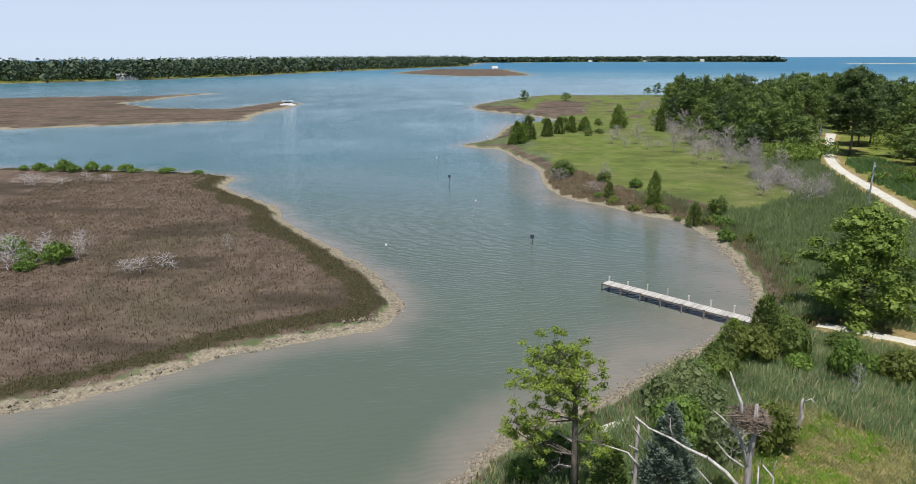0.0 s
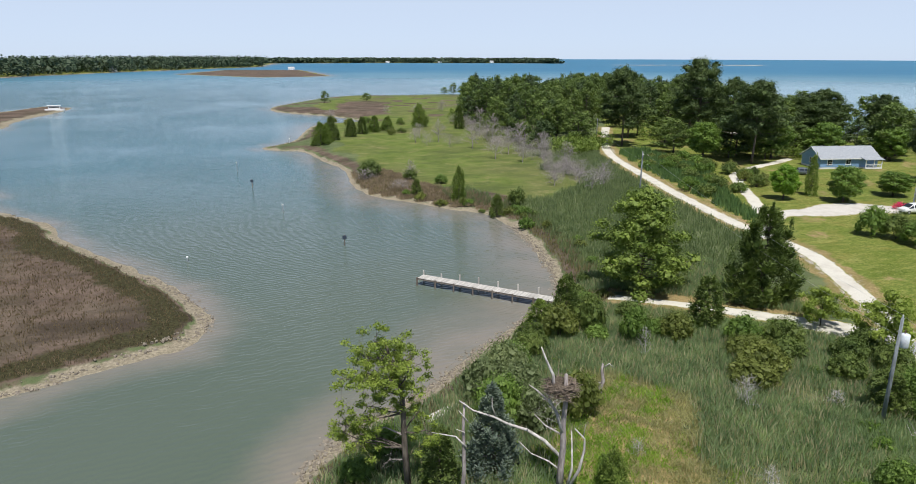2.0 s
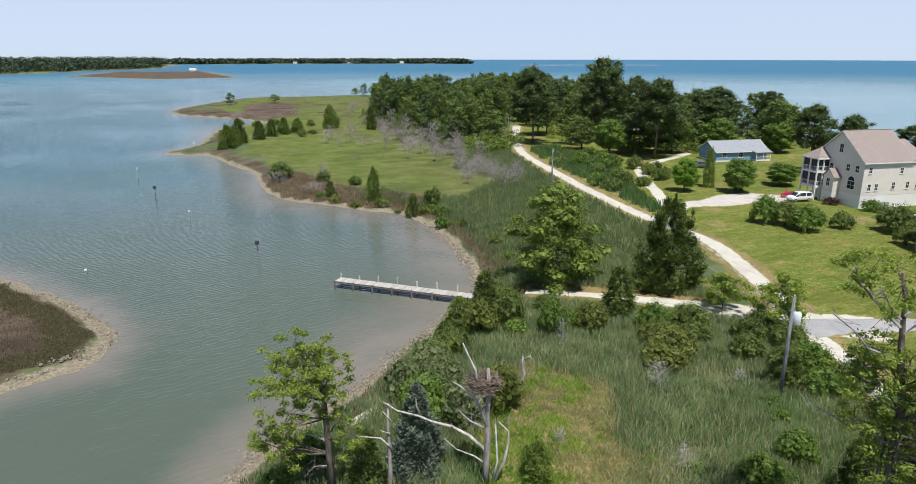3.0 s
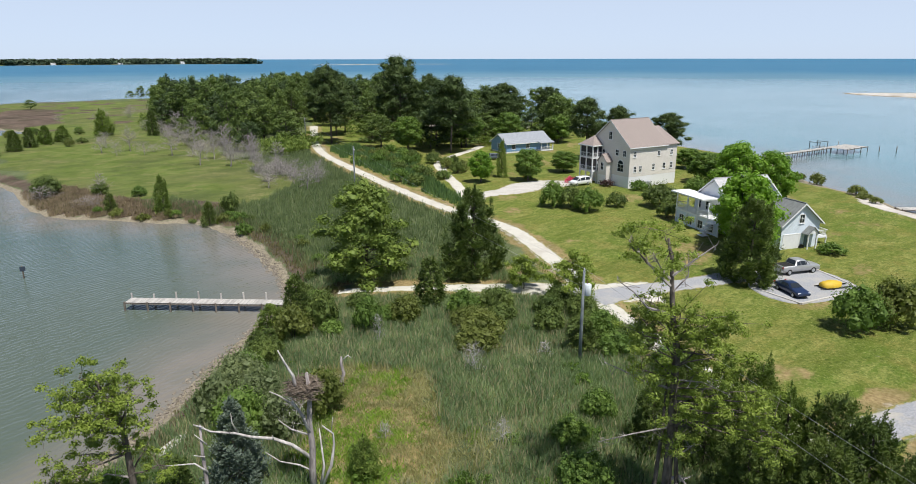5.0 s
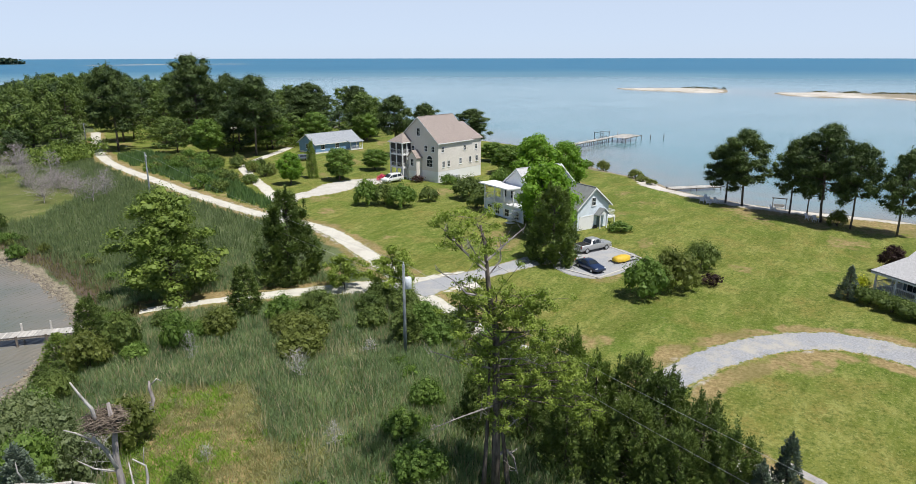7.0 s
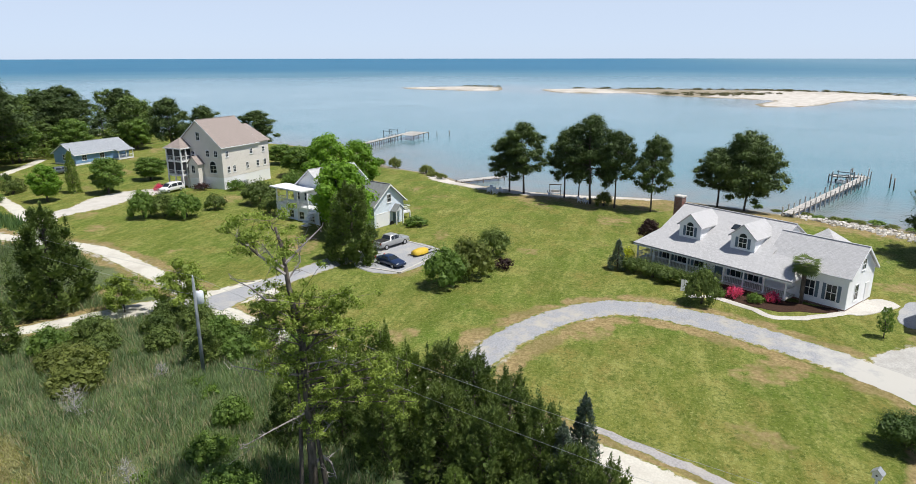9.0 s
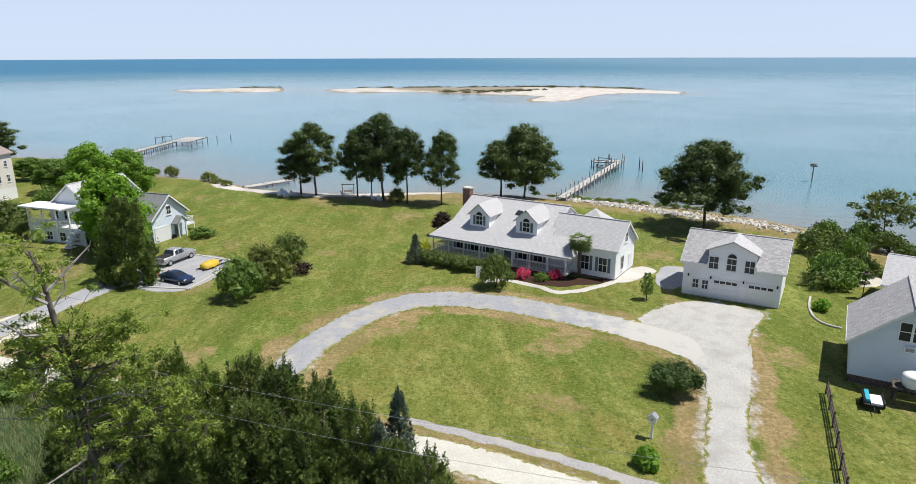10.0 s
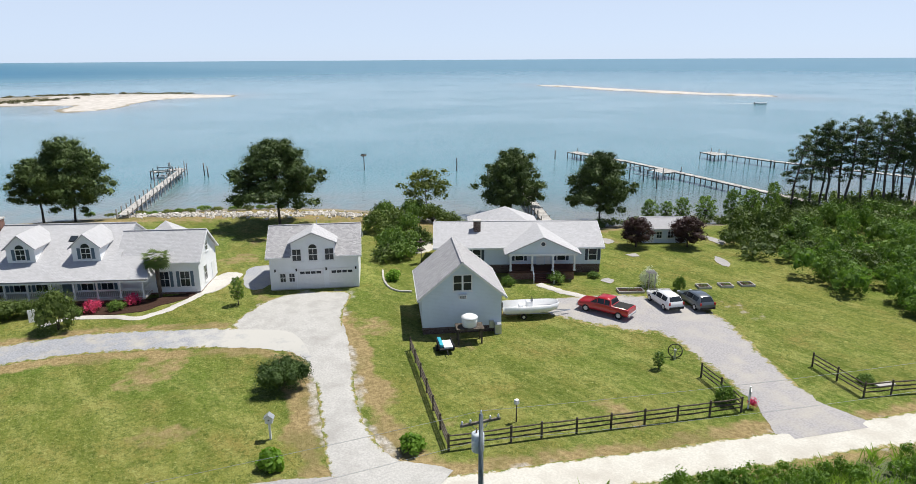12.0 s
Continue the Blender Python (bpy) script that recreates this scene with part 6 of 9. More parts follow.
p, z = scatter(44000, 0, 58, 18, 70, lambda p, z, c, d, m: (c["scrub"] > 0.6) & (m > 2.5) & ((glade(p) > -1.0) | (RNG.uniform(0, 1, len(p)) < 0.06)) & (line_distance(p, TRACK, False) > 2.5))
bright = wobble(p, 5, 1) + 0.7 * wobble(p, 1.3, 5) + 0.5 * wobble(p, 0.5, 3) + 0.14 * (25 - p[:, 0])
blades("glade_grass", p[bright > 0], z[bright > 0], (0.12, 0.45), 0.035, 9, foliage("glade_grass_blades", (0.17, 0.3, 0.05), (0.4, 0.52, 0.12), 0.5), "bright green rough grass in the glade", "grass", 0.4)
blades("straw_grass", p[bright <= 0], z[bright <= 0], (0.12, 0.45), 0.035, 9, foliage("straw_grass_blades", (0.32, 0.3, 0.16), (0.64, 0.58, 0.37), 0.45), "straw-coloured dry grass in the glade", "grass", 0.4)
p, z = scatter(32000, 35, 100, 70, 175, lambda p, z, c, d, m: (c["scrub"] > 0.6) & (c["meadow"] < 0.4) & (m > 3) & (c["dry"] < 0.5))
blades("reed_bed_far", p, z, (0.4, 1.2), 0.075, 4, foliage("far_reed_blades", (0.085, 0.13, 0.065), (0.235, 0.285, 0.15), 0.35), "dense dark green reeds beside the lane", "reeds", 0.14)
p, z = scatter(16000, 76, 114, 85, 178, lambda p, z, c, d, m: (c["scrub"] < 0.3) & (c["dry"] < 0.3) & (p[:, 0] < np.interp(p[:, 1], (85, 110, 140, 178), (80, 90, 106, 112))) & (line_distance(p, [(83.0, 90.0), (91.5, 103.0), (101.0, 120.0), (112.0, 140.0)], False) > 2))
blades("reed_bed_strip", p, z, (0.5, 1.6), 0.13, 4, foliage("green_reed_blades", (0.06, 0.13, 0.05), (0.18, 0.27, 0.1), 0.3), "dense green reeds between lane and track", "reeds")
p, z = scatter(34000, -95, -6, 48, 165, lambda p, z, c, d, m: (c["marsh"] > 0.7) & (z > 0.3) & (d > 1.5))
blades("marsh_grass", p, z, (0.12, 0.38), 0.09, 3, MARSH_LEAF, "dry brown marsh grass", "marsh grass")
p, z = scatter(22000, 0, 50, 36, 165, lambda p, z, c, d, m: (c["marsh"] > 0.4) & (m > 1.3) & (m < 9))
blades("bank_grass", p, z, (0.25, 0.7), 0.08, 4, foliage("bank_blades", (0.09, 0.083, 0.045), (0.285, 0.247, 0.135), 0.3), "brown and olive grass along the creek bank", "marsh grass")
p, z = scatter(9000, 18, 42, 118, 165, lambda p, z, c, d, m: (c["marsh"] > 0.45) & (m > 1))
blades("brown_bank_grass", p, z, (0.3, 0.8), 0.1, 5, foliage("straw_bank_blades", (0.15, 0.115, 0.085), (0.4, 0.32, 0.245), 0.3), "dry brown grass along the cove shore", "marsh grass")
p, z = scatter(7000, -8, 22, -75, 0, lambda p, z, c, d, m: (c["scrub"] > 0.7))
blades("verge_grass", p, z, (0.35, 1.0), 0.035, 10, foliage("verge_blades", (0.12, 0.22, 0.035), (0.33, 0.42, 0.11), 0.45), "bright green rough grass along the lane", "grass", 0.32)


weeds = []
for i in range(90):
    f = RNG.uniform(0, 1)
    x, y = 20.6 - 14.5 * f, -30.5 - 24.5 * f
    d = abs(RNG.normal(0, 1.6)) + 0.4
    weeds.append((x - 0.86 * d, y + 0.5 * d, RNG.uniform(0.6, 1.5), RNG.uniform(0.5, 1.2)))
bush_mass("verge_weeds", weeds, foliage("verge_weed_leaf", (0.07, 0.15, 0.02), (0.24, 0.36, 0.07), 0.4), "bright green weeds along the lane", 6, 60, 0.15)


# the bluish haze over the distant woods is mixed into their leaf colour
HAZED_LEAF = foliage("hazed_wood_leaf", (0.03, 0.055, 0.034), (0.07, 0.1, 0.058), 0.05)


def far_wood(name, line, depth, count, h, r, label, leaf):
    """A distant belt of trees: many uneven crowns set along a shore, as one mesh."""
    c = smooth_line(line, 4.0)
    lv = []
    for i in range(count):
        k = RNG.integers(0, len(c))
        p = c[k] + np.array([RNG.uniform(-0.15, 1) * depth[0], RNG.uniform(-0.15, 1) * depth[1]])
        hh, rr = h * RNG.uniform(0.8, 1.1), r * RNG.uniform(0.8, 1.3)
        for j in range(2):
            cc = (p[0] + RNG.normal(0, 0.5 * rr), p[1] + RNG.normal(0, 0.5 * rr), hh * (0.3 + 0.36 * j))
            lv.append(pad(cc, (rr, rr, hh * 0.3), 22, leaf, leaf * 0.8, 0.7))
    ob = new(name, quads_mesh(name, np.concatenate(lv), HAZED_LEAF))
    return tagged(ob, label, "woods", kind="stuff")


far_wood("far_woods", [(-900.0, 575.0), (-507.2, 760.0), (-415.9, 835.0), (-330.0, 975.0), (-245.0, 1215.0), (-120.0, 1490.0), (5.0, 1745.0)], (-150, 80), 1900, 27, 11, "dark belt of woods along the far creek shore", 3.4)
far_wood("horizon_woods", [(-100.0, 2360.0), (350.0, 2510.0), (800.0, 2460.0), (1060.0, 2285.0)], (0, 120), 420, 20, 18, "dark distant woods on the horizon", 9.0)


isle_scrub = []
for line, n in (([(590.0, 50.0), (592.0, -20.0), (582.0, -88.0), (570.0, -128.0), (535.0, -178.0)], 120), ([(596.0, 185.0), (618.0, 145.0), (612.0, 96.0)], 40), ([(520.0, -20.0), (505.0, -60.0), (515.0, -95.0)], 40)):
    c = smooth_line(line, 1.0)
    for k in RNG.integers(0, len(c), n):
        isle_scrub.append((c[k, 0] + RNG.normal(0, 7), c[k, 1] + RNG.normal(0, 4), RNG.uniform(0.5, 1.7), RNG.uniform(2.0, 5.0)))
bush_mass("island_scrub", isle_scrub, foliage("dune_scrub_leaf", (0.06, 0.06, 0.03), (0.16, 0.15, 0.085), 0.2), "low brown-green scrub on the sand islands", 5, 14, 1.0)


# ---- houses ----
def window(parent, x, y, z, w, h, axis="x", sign=-1, shutters=None, arch=False, bars=1, frame_mat=None, name="window"):
    """A framed sash window on a wall; axis: the way the wall runs, sign: the side that it faces."""
    def place(u0, d0, v0, u1, d1, v1):
        d0, d1 = sorted((sign * d0, sign * d1))
        return (u0 + x, y + d0, v0 + z, u1 + x, y + d1, v1 + z) if axis == "x" else (x + d0, u0 + y, v0 + z, x + d1, u1 + y, v1 + z)

    t = 0.09
    ring = bmesh.new()
    loops = []
    for d0, e in ((-0.02, 0.0), (0.06, 0.0), (0.06, t), (-0.02, t)):
        loops.append([ring.verts.new(place(u, d0, v, u, d0, v)[:3]) for u, v in ((-w / 2 - e, -e), (w / 2 + e, -e), (w / 2 + e, h + e), (-w / 2 - e, h + e))])
    for a, b in zip(loops, loops[1:] + loops[:1]):
        for i in range(4):
            ring.faces.new((a[i], a[(i + 1) % 4], b[(i + 1) % 4], b[i]))
    bmesh.ops.recalc_face_normals(ring, faces=ring.faces[:])
    win = part(name, ring, frame_mat or WHITE, parent)
    part("sill", boxed(place(-w / 2 - t - 0.04, 0.0, -t - 0.06, w / 2 + t + 0.04, 0.11, -t - 0.002)), WHITE, win)
    part("sash_bar", boxed(place(-w / 2, 0.0, h * 0.5 - 0.03, w / 2, 0.04, h * 0.5 + 0.03)), WHITE, win)
    if bars:
        part("sash_bar", boxed(place(-0.02, 0.0, 0, 0.02, 0.035, h)), WHITE, win)
    part("pane", boxed(place(-w / 2, -0.02, 0, w / 2, 0.018, h)), GLASS, win, "dark reflecting glass pane")
    if arch:
        rr = w / 2 + t
        pts = [(math.cos(a) * rr, math.sin(a) * rr) for a in np.linspace(0, math.pi, 11)]
        ring = bmesh.new()
        off = Vector((0, sign * 0.06, 0)) if axis == "x" else Vector((sign * 0.06, 0, 0))
        prism(ring, [(x + u, y, z + h + t + v) if axis == "x" else (x, y + u, z + h + t + v) for u, v in pts], off)
        part("arch", ring, WHITE, win)
        ring = bmesh.new()
        off = Vector((0, sign * 0.075, 0)) if axis == "x" else Vector((sign * 0.075, 0, 0))
        prism(ring, [(x + u * 0.82, y, z + h + t + 0.02 + v * 0.82) if axis == "x" else (x, y + u * 0.82, z + h + t + 0.02 + v * 0.82) for u, v in pts], off)
        part("pane", ring, GLASS, win)
    if shutters:
        for k in (-1, 1):
            c = k * (w / 2 + t + 0.2)
            rows = [place(c - 0.17, -0.01, -0.05, c + 0.17, 0.035, h + 0.05)] + [place(c - 0.13, 0.03, v, c + 0.13, 0.05, v + 0.05) for v in np.arange(0.06, h - 0.06, 0.14)]
            part("shutter", boxed(*rows), shutters, win, "dark louvred shutter")
    return win


def gable_roof(parent, x0, x1, y0, y1, ze, zr, axis, mat, over=0.4, th=0.16, name="roof", gap=None):
    """Two sloping slabs that meet in a ridge along x or y, with barge boards."""
    mid = (y0 + y1) / 2 if axis == "x" else (x0 + x1) / 2
    a0, a1 = (x0 - over, x1 + over) if axis == "x" else (y0 - over, y1 + over)
    half = abs((y1 - y0) / 2 if axis == "x" else (x1 - x0) / 2)
    slope = (zr - ze) / half
    bm = bmesh.new()
    for s in (-1, 1):
        e = mid + s * (half + over)
        zz = ze - slope * over
        spans = [(a0, a1, over)] if not (gap and s < 0) else [(a0, gap[0], over), (gap[0], gap[1], 0.0), (gap[1], a1, over)]
        for b0, b1, ov in spans:
            ee, ez = mid + s * (half + ov), ze - slope * ov
            out = [(mid, zr + th), (ee, ez + th), (ee, ez), (mid, zr)]
            prism(bm, [(b0, u, v) if axis == "x" else (u, b0, v) for u, v in out], (b1 - b0, 0, 0) if axis == "x" else (0, b1 - b0, 0))
            if ov:
                part("gutter", boxed((b0, e - 0.05, zz - 0.06, b1, e + 0.05, zz + th - 0.03) if axis == "x" else (e - 0.05, b0, zz - 0.06, e + 0.05, b1, zz + th - 0.03)), WHITE, parent)
        for a in (a0 - 0.03, a1 - 0.02):
            o2 = [(mid, zr + th - 0.02), (e, zz + th - 0.02), (e, zz - 0.1), (mid, zr - 0.12)]
            bt = bmesh.new()
            prism(bt, [(a, u, v) if axis == "x" else (u, a, v) for u, v in o2], (0.05, 0, 0) if axis == "x" else (0, 0.05, 0))
            bmesh.ops.recalc_face_normals(bt, faces=bt.faces[:])
            part("barge_board", bt, WHITE, parent)
    bmesh.ops.recalc_face_normals(bm, faces=bm.faces[:])
    roof = part(name, bm, mat, parent)
    part("ridge_cap", boxed((a0, mid - 0.12, zr + th - 0.03, a1, mid + 0.12, zr + th + 0.03) if axis == "x" else (mid - 0.12, a0, zr + th - 0.03, mid + 0.12, a1, zr + th + 0.03)), mat, parent)
    return roof


def gable_body(x0, x1, y0, y1, z0, ze, zr, axis):
    """A block of walls with gable ends."""
    if axis == "x":
        return solid([(x0, y0, z0), (x0, y1, z0), (x0, y1, ze), (x0, (y0 + y1) / 2, zr), (x0, y0, ze)], (x1 - x0, 0, 0))
    return solid([(x0, y0, z0), (x1, y0, z0), (x1, y0, ze), ((x0 + x1) / 2, y0, zr), (x0, y0, ze)], (0, y1 - y0, 0))


def railing(parent, a, b, z, h=0.95, gap=0.2, mat=None):
    """A porch railing with top and bottom rails and balusters."""
    a, b = Vector((*a, z)), Vector((*b, z))
    d = b - a
    n = max(2, int(d.length / gap))
    root = part("railing", tubed(([a + Vector((0, 0, h)), b + Vector((0, 0, h))], [0.05, 0.05]), seg=4), mat or WHITE, parent)
    part("bottom_rail", tubed(([a + Vector((0, 0, 0.12)), b + Vector((0, 0, 0.12))], [0.04, 0.04]), seg=4), mat or WHITE, root)
    me = bpy.data.meshes.new("baluster")
    bm = tubed(([(0, 0, 0.12), (0, 0, h)], [0.02, 0.02]), seg=4)
    bm.to_mesh(me)
    bm.free()
    me.materials.append(mat or WHITE)
    for i in range(1, n):
        ob = new("baluster", me)
        ob.parent = root
        ob.matrix_basis = Matrix.Translation(a + d * (i / n))
    return root


def posts(parent, pts, z0, z1, r=0.09, name="post", mat=None):
    for x, y in pts:
        part(name, boxed((x - r, y - r, z0, x + r, y + r, z1), (x - r * 1.4, y - r * 1.4, z0 - 0.005, x + r * 1.4, y + r * 1.4, z0 + 0.15), (x - r * 1.4, y - r * 1.4, z1 - 0.12, x + r * 1.4, y + r * 1.4, z1 + 0.005)), mat or WHITE, parent)


def house_frame(x, y, angle, name, label, z=1.15):
    return thing(name, pose(x, y, z, 0, 0, angle), label, "house")


def dormer(parent, cx, y0, z0, w, hw, rise, back, wall_mat, roof_mat, shutters):
    """A gabled dormer with an arched window."""
    part("dormer_wall", solid([(cx - w / 2, y0, z0), (cx + w / 2, y0, z0), (cx + w / 2, y0, z0 + hw), (cx, y0, z0 + hw + rise), (cx - w / 2, y0, z0 + hw)], (0, back, 0)), wall_mat, parent)
    bm = bmesh.new()
    o = 0.28
    for s in (-1, 1):
        sl = rise / (w / 2)
        prism(bm, [(cx, y0 - o, z0 + hw + rise + 0.13), (cx + s * (w / 2 + o), y0 - o, z0 + hw - sl * o + 0.13), (cx + s * (w / 2 + o), y0 - o, z0 + hw - sl * o), (cx, y0 - o, z0 + hw + rise)], (0, back + o, 0))
    bmesh.ops.recalc_face_normals(bm, faces=bm.faces[:])
    part("dormer_roof", bm, roof_mat, parent)
    window(parent, cx, y0, z0 + 0.35, 0.95, 1.15, "x", -1, shutters, True)


def cape_house():
    """White cape house with a long porch, two dormers and a side wing."""
    h = house_frame(86.75, -2.0, -126.6, "farmhouse", "white clapboard house with grey roof, porch and dormers")
    x0, x1, yf, yr, yb = 1.3, 15.7, 2.3, 8.2, 14.1
    zf, ze, zr, zp = 0.75, 4.25, 7.3, 3.0
    slope = (zr - zp) / (yr + 0.45)
    part("foundation", boxed((x0 + 0.05, yf + 0.05, -0.3, x1 - 0.05, yb - 0.05, zf)), BRICK, h)
    part("wall", gable_body(x0, x1, yf, yb, zf, ze - 0.15, zr - 0.1, "x"), WHITE_SIDING, h, "white lap siding")
    # front roof: one long slope from the ridge down over the porch, hipped at the porch ends
    zk = zr - slope * (yr - yf - 0.6)
    part("roof", solid([(x0 - 0.35, yr, zr), (x1 + 0.35, yr, zr), (x1 + 0.35, yf + 0.6, zk), (19.0, yf + 0.6, zk), (20.0, -0.45, zp), (-0.75, -0.45, zp), (x0 - 0.35, yf + 0.6, zk)], (0, 0, -0.16)), ROOF_GREY, h, "pale grey shingle roof")
    part("porch_roof", solid([(-0.76, -0.45, zp - 0.005), (x0 - 0.36, yf + 0.6, zk - 0.005), (x0 - 0.36, 6.4, zk - 0.005), (-0.76, 6.4, zp - 0.005)], (0, 0, -0.14)), ROOF_GREY, h, "hipped shingle end of the porch roof")
    part("porch_roof", solid([(20.01, -0.45, zp - 0.005), (19.01, yf + 0.6, zk - 0.005), (20.01, yf + 0.6, zp - 0.005)], (0, 0, -0.14)), ROOF_GREY, h, "hipped shingle end of the porch roof")
    part("rear_roof", solid([(x0 - 0.35, u, v) for u, v in ((yr, zr + 0.02), (yb + 0.4, ze - 0.5), (yb + 0.4, ze - 0.65), (yr, zr - 0.13))], (x1 - x0 + 0.7, 0, 0)), ROOF_GREY, h)
    part("ridge_cap", boxed((x0 - 0.35, yr - 0.14, zr - 0.02, x1 + 0.35, yr + 0.14, zr + 0.07)), ROOF_DARK, h)
    pe = -0.45
    part("porch_fascia", boxed((-0.7, pe + 0.02, zp - 0.34, 19.95, pe + 0.14, zp - 0.1), (-0.7, pe + 0.15, zp - 0.34, -0.58, 6.0, zp - 0.1)), WHITE, h)
    part("porch_floor", boxed((-0.4, -0.1, zf - 0.2, 19.3, yf, zf), (-0.4, yf + 0.005, zf - 0.2, x0, 6.0, zf)), WOOD_GREY, h)
    part("porch_skirt", boxed((-0.35, 0.0, -0.3, 19.25, 0.1, zf - 0.2)), DECK_RED, h)
    xs = np.linspace(-0.3, 19.2, 9)
    posts(h, [(x, 0.02) for x in xs] + [(-0.3, 3.0), (-0.3, 5.9)], zf, zp - 0.1, 0.08)
    for a, b in zip(xs, xs[1:]):
        if not 8.5 < (a + b) / 2 < 11.5:
            railing(h, (a, 0.02), (b, 0.02), zf)
    railing(h, (-0.3, 0.02), (-0.3, 5.9), zf)
    railing(h, (19.2, 0.02), (19.2, yf), zf)
    for x in (2.6, 4.9, 7.3, 12.2, 14.4):
        window(h, x, yf, zf + 0.25, 1.25, 1.85, "x", -1, NAVY)
    part("door", boxed((9.5, yf - 0.06, zf, 10.5, yf, zf + 2.05), (9.6, yf - 0.08, zf + 0.2, 10.4, yf - 0.055, zf + 0.9)), NAVY, h)
    part("step", boxed((9.2, -1.3, -0.2, 10.8, -0.1, 0.22), (9.2, -0.9, 0.2, 10.8, -0.1, 0.48)), BRICK, h)
    for cx in (5.6, 12.6):
        dormer(h, cx, 2.35, zr - slope * (yr - 2.35) - 0.05, 3.0, 1.75, 1.35, 4.6, WHITE_SIDING, ROOF_GREY, NAVY)
    part("skylight", solid([(9.4, 5.3, zr - slope * 2.9), (10.2, 5.3, zr - slope * 2.9), (10.2, 6.1, zr - slope * 2.1), (9.4, 6.1, zr - slope * 2.1)], (0, 0, 0.12)), GLASS, h)
    ch = part("chimney", boxed((-0.5, yr - 1.0, -0.2, 0.9, yr + 0.5, 3.6), (-0.3, yr - 0.7, 3.6, 0.88, yr + 0.25, 8.1)), BRICK, h, "red brick chimney")
    part("cap", boxed((-0.38, yr - 0.78, 8.1, 0.96, yr + 0.33, 8.28)), CONCRETE, ch)
    # side wing
    wx0, wx1, wy0, wy1 = x1 + 0.02, 24.5, 2.7, 9.5
    part("foundation", boxed((wx0, wy0 + 0.04, -0.3, wx1 - 0.04, wy1 - 0.04, 0.35)), BRICK, h)
    part("wing_wall", gable_body(wx0, wx1, wy0, wy1, 0.3, 4.05, 6.65, "x"), WHITE_SIDING, h, "white lap siding")
    gable_roof(h, wx0, wx1, wy0, wy1, 4.05, 6.7, "x", ROOF_GREY, 0.35)
    for x in (20.6, 22.9):
        window(h, x, wy0, 1.0, 1.0, 1.75, "x", -1, NAVY)
    window(h, wx1, 6.1, 4.3, 0.8, 1.1, "y", 1)
    window(h, wx1, 5.0, 1.0, 0.9, 1.7, "y", 1)
    part("side_door", boxed((wx1, 7.4, 0.3, wx1 + 0.06, 8.4, 2.4)), WHITE, h)
    part("side_step", boxed((wx1 + 0.06, 7.2, -0.2, wx1 + 1.2, 8.6, 0.2)), CONCRETE, h)
    # sunroom at the back with a pyramid roof
    bm = bmesh.new()
    base = [(14.0, 12.2), (20.0, 12.2), (20.0, 17.4), (14.0, 17.4)]
    vb = [bm.verts.new((*p, 3.6)) for p in base]
    ap = bm.verts.new((17.0, 14.8, 5.9))
    for i in range(4):
        bm.faces.new((vb[i], vb[(i + 1) % 4], ap))
    bm.faces.new(vb[::-1])
    part("sunroom_roof", bm, ROOF_GREY, h)
    part("sunroom_wall", boxed((15.9, 12.5, -0.2, 19.7, 17.1, 3.6)), WHITE_SIDING, h)
    return h


